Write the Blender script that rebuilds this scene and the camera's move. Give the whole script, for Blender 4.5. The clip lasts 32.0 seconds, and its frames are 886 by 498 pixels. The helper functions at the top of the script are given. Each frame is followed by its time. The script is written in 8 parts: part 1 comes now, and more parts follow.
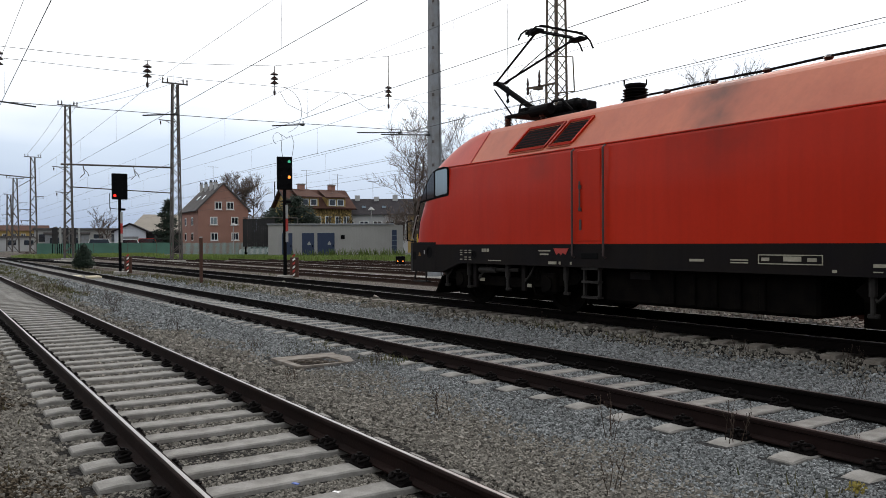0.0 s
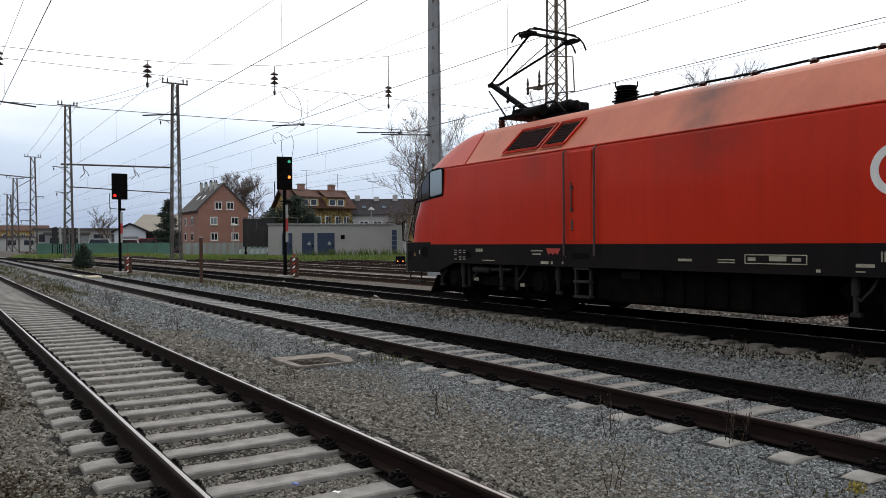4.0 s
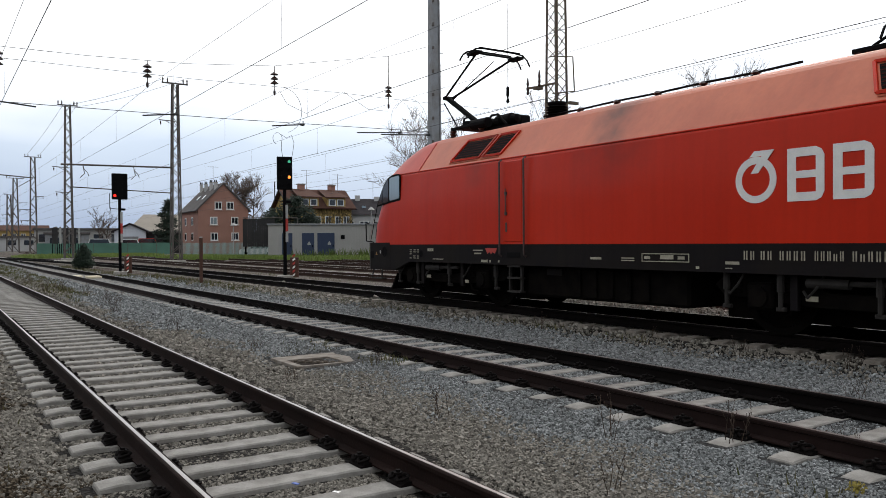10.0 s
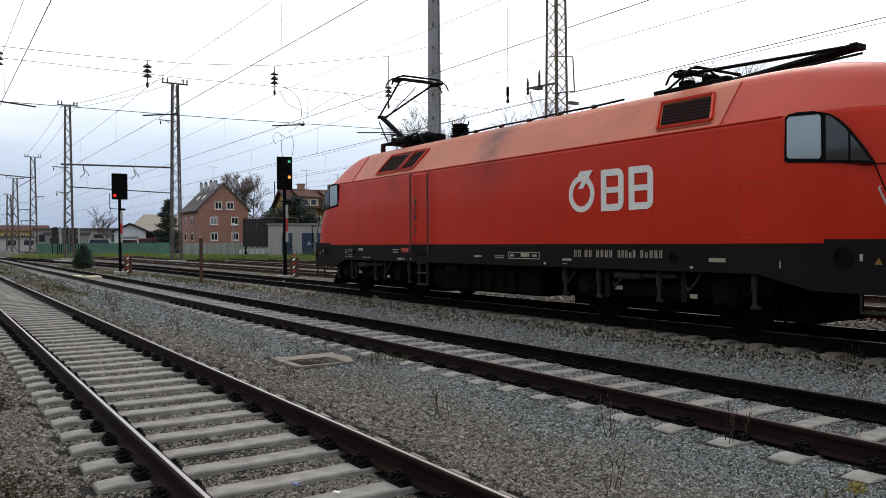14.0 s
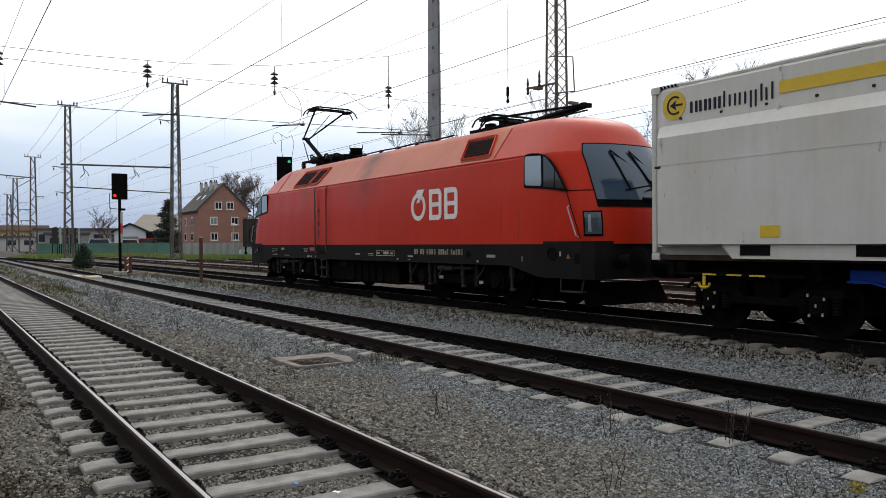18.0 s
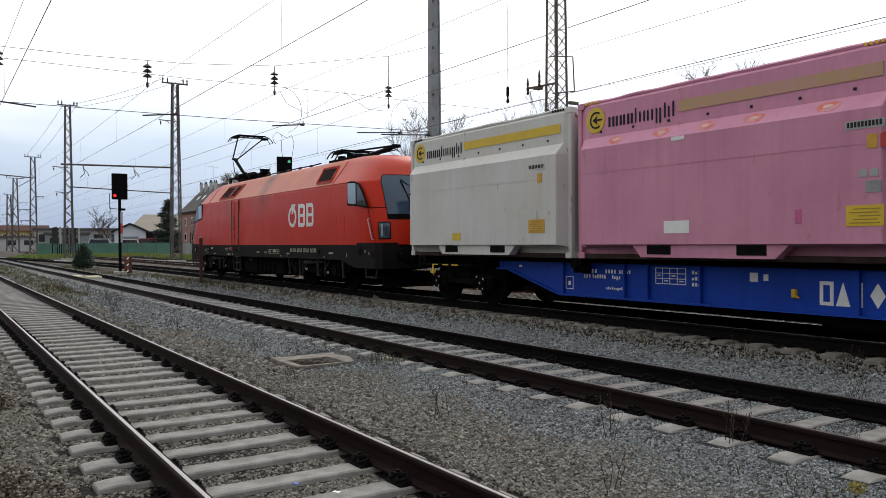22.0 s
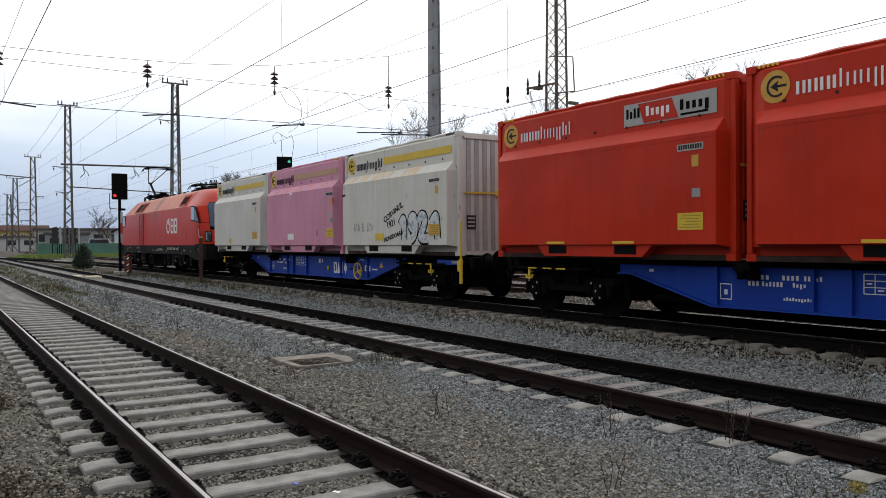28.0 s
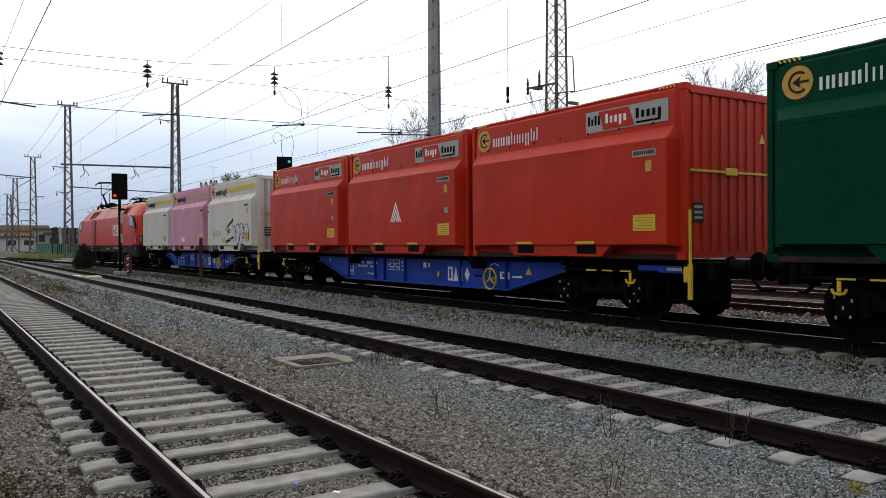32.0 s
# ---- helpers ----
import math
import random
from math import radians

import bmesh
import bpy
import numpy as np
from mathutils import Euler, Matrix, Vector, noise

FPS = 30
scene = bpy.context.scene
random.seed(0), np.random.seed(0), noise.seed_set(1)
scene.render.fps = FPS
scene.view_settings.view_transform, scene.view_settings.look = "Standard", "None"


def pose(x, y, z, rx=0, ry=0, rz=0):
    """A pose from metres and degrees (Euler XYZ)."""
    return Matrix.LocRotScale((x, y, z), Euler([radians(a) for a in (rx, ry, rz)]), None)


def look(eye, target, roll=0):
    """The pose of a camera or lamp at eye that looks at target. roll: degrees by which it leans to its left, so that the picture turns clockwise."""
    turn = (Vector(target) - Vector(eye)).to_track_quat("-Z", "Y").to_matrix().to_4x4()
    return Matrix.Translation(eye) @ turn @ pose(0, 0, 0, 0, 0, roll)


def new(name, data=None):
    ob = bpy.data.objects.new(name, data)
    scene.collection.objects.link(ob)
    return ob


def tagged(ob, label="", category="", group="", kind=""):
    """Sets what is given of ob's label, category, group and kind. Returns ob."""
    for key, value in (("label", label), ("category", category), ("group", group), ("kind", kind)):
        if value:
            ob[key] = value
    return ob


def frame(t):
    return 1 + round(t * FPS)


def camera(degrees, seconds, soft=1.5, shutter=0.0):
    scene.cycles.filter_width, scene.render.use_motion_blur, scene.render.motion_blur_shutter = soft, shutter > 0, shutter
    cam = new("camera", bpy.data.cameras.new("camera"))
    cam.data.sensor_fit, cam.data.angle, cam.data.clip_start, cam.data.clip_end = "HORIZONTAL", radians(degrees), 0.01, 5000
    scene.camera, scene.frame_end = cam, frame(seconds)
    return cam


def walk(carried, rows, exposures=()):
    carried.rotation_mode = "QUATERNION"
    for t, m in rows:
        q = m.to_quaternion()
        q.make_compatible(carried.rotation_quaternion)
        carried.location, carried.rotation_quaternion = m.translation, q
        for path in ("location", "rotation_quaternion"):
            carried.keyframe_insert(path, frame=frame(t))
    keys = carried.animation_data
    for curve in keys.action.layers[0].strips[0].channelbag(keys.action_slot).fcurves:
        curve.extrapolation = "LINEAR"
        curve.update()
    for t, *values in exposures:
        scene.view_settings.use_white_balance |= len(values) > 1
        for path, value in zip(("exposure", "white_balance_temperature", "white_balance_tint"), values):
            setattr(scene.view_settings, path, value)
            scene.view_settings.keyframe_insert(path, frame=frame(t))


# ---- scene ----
cam = camera(58.86, 32.0, 0.7)
EYE = (0.0, 0.0, 1.537)
YAW, PITCH, ROLL = 33.13, -0.445, -0.345
_cp = math.cos(radians(PITCH))
AIM = (math.sin(radians(YAW)) * _cp, math.cos(radians(YAW)) * _cp, EYE[2] + math.sin(radians(PITCH)))
walk(cam, [(0.0, look(EYE, AIM, ROLL)), (32.0, look(EYE, AIM, ROLL))], [(0.0, 0.08), (32.0, 0.08)])

# ---- sky and light: a bright overcast, clouds over a pale blue sky ----
SUN_ELEV, SUN_TURN = 42.0, 50.0      # the sun behind the clouds, beyond the train
world = bpy.data.worlds.new("overcast_sky")
scene.world = world
world.use_nodes = True
wn, wl = world.node_tree.nodes, world.node_tree.links
wn.clear()
w_out = wn.new("ShaderNodeOutputWorld")
w_bg = wn.new("ShaderNodeBackground")
w_sky = wn.new("ShaderNodeTexSky")
w_sky.sky_type = "NISHITA"
w_sky.sun_disc = False
w_sky.sun_elevation = radians(SUN_ELEV)
w_sky.sun_rotation = radians(SUN_TURN)
w_sky.dust_density = 2.0
w_scale = wn.new("ShaderNodeVectorMath")
w_scale.operation = "SCALE"
w_scale.inputs["Scale"].default_value = 0.10
w_coord = wn.new("ShaderNodeTexCoord")
w_map = wn.new("ShaderNodeMapping")
w_map.inputs["Scale"].default_value = (1.0, 1.0, 3.2)
w_noise = wn.new("ShaderNodeTexNoise")
w_noise.inputs["Scale"].default_value = 1.6
w_noise.inputs["Detail"].default_value = 5.0
w_noise.inputs["Roughness"].default_value = 0.55
w_sep = wn.new("ShaderNodeSeparateXYZ")
w_band = wn.new("ShaderNodeMapRange")
w_band.inputs["From Min"].default_value = 0.02
w_band.inputs["From Max"].default_value = 0.34
w_add = wn.new("ShaderNodeMath")
w_add.operation = "MULTIPLY_ADD"
w_add.inputs[1].default_value = 0.55
w_ramp = wn.new("ShaderNodeValToRGB")
w_ramp.color_ramp.elements[0].position = 0.22
w_ramp.color_ramp.elements[0].color = (0.335, 0.44, 0.65, 1)
w_ramp.color_ramp.elements[1].position = 0.95
w_ramp.color_ramp.elements[1].color = (1.30, 1.32, 1.35, 1)
w_mid = w_ramp.color_ramp.elements.new(0.63)
w_mid.color = (0.66, 0.765, 0.92, 1)
w_mix = wn.new("ShaderNodeMixRGB")
w_mix.inputs[0].default_value = 0.88
wl.new(w_sky.outputs[0], w_scale.inputs[0])
wl.new(w_coord.outputs["Generated"], w_map.inputs[0])
wl.new(w_map.outputs[0], w_noise.inputs["Vector"])
wl.new(w_coord.outputs["Generated"], w_sep.inputs[0])
wl.new(w_sep.outputs["Z"], w_band.inputs["Value"])
wl.new(w_noise.outputs["Fac"], w_add.inputs[0])
wl.new(w_band.outputs[0], w_add.inputs[2])
wl.new(w_add.outputs[0], w_ramp.inputs[0])
wl.new(w_scale.outputs[0], w_mix.inputs[1])
wl.new(w_ramp.outputs[0], w_mix.inputs[2])
# the cloud deck is brighter round the hidden sun
w_dot = wn.new("ShaderNodeVectorMath")
w_dot.operation = "DOT_PRODUCT"
w_dot.inputs[1].default_value = (math.sin(radians(SUN_TURN)) * math.cos(radians(SUN_ELEV)), math.cos(radians(SUN_TURN)) * math.cos(radians(SUN_ELEV)), math.sin(radians(SUN_ELEV)))
w_glow = wn.new("ShaderNodeMapRange")
w_glow.inputs["From Min"].default_value, w_glow.inputs["From Max"].default_value = -0.6, 0.9
w_glow.inputs["To Min"].default_value, w_glow.inputs["To Max"].default_value = 0.55, 1.12
w_mul = wn.new("ShaderNodeVectorMath")
w_mul.operation = "SCALE"
wl.new(w_coord.outputs["Generated"], w_dot.inputs[0])
wl.new(w_dot.outputs["Value"], w_glow.inputs["Value"])
wl.new(w_mix.outputs[0], w_mul.inputs[0])
wl.new(w_glow.outputs[0], w_mul.inputs["Scale"])
wl.new(w_mul.outputs[0], w_bg.inputs["Color"])
w_bg.inputs["Strength"].default_value = 1.0
wl.new(w_bg.outputs[0], w_out.inputs[0])
sun = new("sun", bpy.data.lights.new("sun", "SUN"))
sun.data.energy, sun.data.angle, sun.data.color = 0.8, radians(25), (1.0, 0.95, 0.88)
_e, _a = radians(SUN_ELEV), radians(SUN_TURN)
sun.matrix_world = look((math.sin(_a) * math.cos(_e) * 50, math.cos(_a) * math.cos(_e) * 50, math.sin(_e) * 50), (0, 0, 0))


# ---- materials ----
def mat(name, base, rough=0.6, metal=0.0, vary=0.25, scale=3.0, second=None, grain=40.0, bump=0.2, streak=0.0, emit=None,
        contrast=(0.35, 0.65), coat=0.0, bump_dist=0.01, spread=0.0, spec=0.5, soot=(), rust=0.0, warp=0.0):
    """A surface: base colour, a second colour in large patches, fine grain, relief, optional rain streaks down the z axis."""
    m = bpy.data.materials.new(name)
    m.use_nodes = True
    n, l = m.node_tree.nodes, m.node_tree.links
    b = n["Principled BSDF"]
    b.inputs["Roughness"].default_value = rough
    b.inputs["Metallic"].default_value = metal
    b.inputs["Coat Weight"].default_value = coat
    b.inputs["Specular IOR Level"].default_value = spec
    if emit:
        b.inputs["Emission Color"].default_value = (*emit[0], 1)
        b.inputs["Emission Strength"].default_value = emit[1]
    co = n.new("ShaderNodeTexCoord")
    big = n.new("ShaderNodeTexNoise")
    big.inputs["Scale"].default_value = scale
    big.inputs["Detail"].default_value = 4
    l.new(co.outputs["Object"], big.inputs["Vector"])
    ramp = n.new("ShaderNodeValToRGB")
    ramp.color_ramp.elements[0].position, ramp.color_ramp.elements[1].position = contrast
    sec = second or tuple(c * (1 - vary) for c in base)
    ramp.color_ramp.elements[0].color = (*base, 1)
    ramp.color_ramp.elements[1].color = (*sec, 1)
    l.new(big.outputs["Fac"], ramp.inputs[0])
    col = ramp.outputs[0]
    fine = n.new("ShaderNodeTexNoise")
    fine.inputs["Scale"].default_value = grain
    fine.inputs["Detail"].default_value = 3
    l.new(co.outputs["Object"], fine.inputs["Vector"])
    mr = n.new("ShaderNodeMapRange")
    mr.inputs["To Min"].default_value, mr.inputs["To Max"].default_value = 1 - vary, 1 + vary
    l.new(fine.outputs["Fac"], mr.inputs["Value"])
    mul = n.new("ShaderNodeVectorMath")
    mul.operation = "SCALE"
    l.new(col, mul.inputs[0])
    l.new(mr.outputs[0], mul.inputs["Scale"])
    col = mul.outputs[0]
    if streak:
        mp = n.new("ShaderNodeMapping")
        mp.inputs["Scale"].default_value = (3.0, 3.0, 0.18)
        l.new(co.outputs["Object"], mp.inputs[0])
        st = n.new("ShaderNodeTexNoise")
        st.inputs["Scale"].default_value = 2.4
        st.inputs["Detail"].default_value = 5
        l.new(mp.outputs[0], st.inputs["Vector"])
        sr = n.new("ShaderNodeMapRange")
        sr.inputs["From Min"].default_value, sr.inputs["From Max"].default_value = 0.42, 0.75
        sr.inputs["To Min"].default_value, sr.inputs["To Max"].default_value = 1.0, 1 - streak
        l.new(st.outputs["Fac"], sr.inputs["Value"])
        m2 = n.new("ShaderNodeVectorMath")
        m2.operation = "SCALE"
        l.new(col, m2.inputs[0])
        l.new(sr.outputs[0], m2.inputs["Scale"])
        col = m2.outputs[0]
    for y_mid, half, z_low, z_top, strength in soot:
        # a soot smear of its own shape: a band across y, from z_low fading in to z_top
        sp_ = n.new("ShaderNodeSeparateXYZ")
        l.new(co.outputs["Object"], sp_.inputs[0])
        dy = n.new("ShaderNodeMath")
        dy.operation = "SUBTRACT"
        dy.inputs[1].default_value = y_mid
        l.new(sp_.outputs["Y"], dy.inputs[0])
        ab = n.new("ShaderNodeMath")
        ab.operation = "ABSOLUTE"
        l.new(dy.outputs[0], ab.inputs[0])
        ny = n.new("ShaderNodeMapRange")
        ny.inputs["From Min"].default_value, ny.inputs["From Max"].default_value = half, half * 0.25
        l.new(ab.outputs[0], ny.inputs["Value"])
        nz = n.new("ShaderNodeMapRange")
        nz.inputs["From Min"].default_value, nz.inputs["From Max"].default_value = z_low, z_top
        l.new(sp_.outputs["Z"], nz.inputs["Value"])
        pr = n.new("ShaderNodeMath")
        pr.operation = "MULTIPLY"
        l.new(ny.outputs[0], pr.inputs[0])
        l.new(nz.outputs[0], pr.inputs[1])
        pn = n.new("ShaderNodeMath")
        pn.operation = "MULTIPLY"
        l.new(pr.outputs[0], pn.inputs[0])
        bn = n.new("ShaderNodeTexNoise")
        bn.inputs["Scale"].default_value = 1.8
        bn.inputs["Detail"].default_value = 5
        l.new(co.outputs["Object"], bn.inputs["Vector"])
        br = n.new("ShaderNodeMapRange")
        br.inputs["From Min"].default_value, br.inputs["From Max"].default_value = 0.25, 0.65
        l.new(bn.outputs["Fac"], br.inputs["Value"])
        l.new(br.outputs[0], pn.inputs[1])
        mx = n.new("ShaderNodeMixRGB")
        mx.inputs[2].default_value = (0.035, 0.022, 0.018, 1)
        ms = n.new("ShaderNodeMath")
        ms.operation = "MULTIPLY"
        ms.inputs[1].default_value = strength
        l.new(pn.outputs[0], ms.inputs[0])
        l.new(ms.outputs[0], mx.inputs[0])
        l.new(col, mx.inputs[1])
        col = mx.outputs[0]
    if rust:
        # rust specks and runs: a stretched noise above a threshold
        rm = n.new("ShaderNodeMapping")
        rm.inputs["Scale"].default_value = (2.2, 2.2, 0.9)
        l.new(co.outputs["Object"], rm.inputs[0])
        rn = n.new("ShaderNodeTexNoise")
        rn.inputs["Scale"].default_value, rn.inputs["Detail"].default_value, rn.inputs["Roughness"].default_value = 2.1, 9, 0.68
        l.new(rm.outputs[0], rn.inputs["Vector"])
        rr = n.new("ShaderNodeMapRange")
        rr.inputs["From Min"].default_value, rr.inputs["From Max"].default_value = 0.625, 0.685
        rr.inputs["To Max"].default_value = rust
        l.new(rn.outputs["Fac"], rr.inputs["Value"])
        rx = n.new("ShaderNodeMixRGB")
        rx.inputs[2].default_value = (0.20, 0.085, 0.035, 1)
        l.new(rr.outputs[0], rx.inputs[0])
        l.new(col, rx.inputs[1])
        col = rx.outputs[0]
    if spread:
        info = n.new("ShaderNodeObjectInfo")
        geo = n.new("ShaderNodeNewGeometry")
        ad = n.new("ShaderNodeMath")
        ad.operation = "ADD"
        l.new(info.outputs["Random"], ad.inputs[0])
        l.new(geo.outputs["Random Per Island"], ad.inputs[1])
        sp = n.new("ShaderNodeMapRange")
        sp.inputs["From Max"].default_value = 2.0
        sp.inputs["To Min"].default_value, sp.inputs["To Max"].default_value = 1 - spread, 1 + spread
        l.new(ad.outputs[0], sp.inputs["Value"])
        m3 = n.new("ShaderNodeVectorMath")
        m3.operation = "SCALE"
        l.new(col, m3.inputs[0])
        l.new(sp.outputs[0], m3.inputs["Scale"])
        col = m3.outputs[0]
    l.new(col, b.inputs["Base Color"])
    if bump:
        bp = n.new("ShaderNodeBump")
        bp.inputs["Strength"].default_value = bump
        bp.inputs["Distance"].default_value = bump_dist
        l.new(fine.outputs["Fac"], bp.inputs["Height"])
        l.new(bp.outputs[0], b.inputs["Normal"])
        if warp:
            # shallow dents of thin sheet metal
            wv = n.new("ShaderNodeTexNoise")
            wv.inputs["Scale"].default_value, wv.inputs["Detail"].default_value = 1.1, 1
            l.new(co.outputs["Object"], wv.inputs["Vector"])
            wb = n.new("ShaderNodeBump")
            wb.inputs["Strength"].default_value, wb.inputs["Distance"].default_value = warp, 0.12
            l.new(wv.outputs["Fac"], wb.inputs["Height"])
            l.new(wb.outputs[0], bp.inputs["Normal"])
    return m


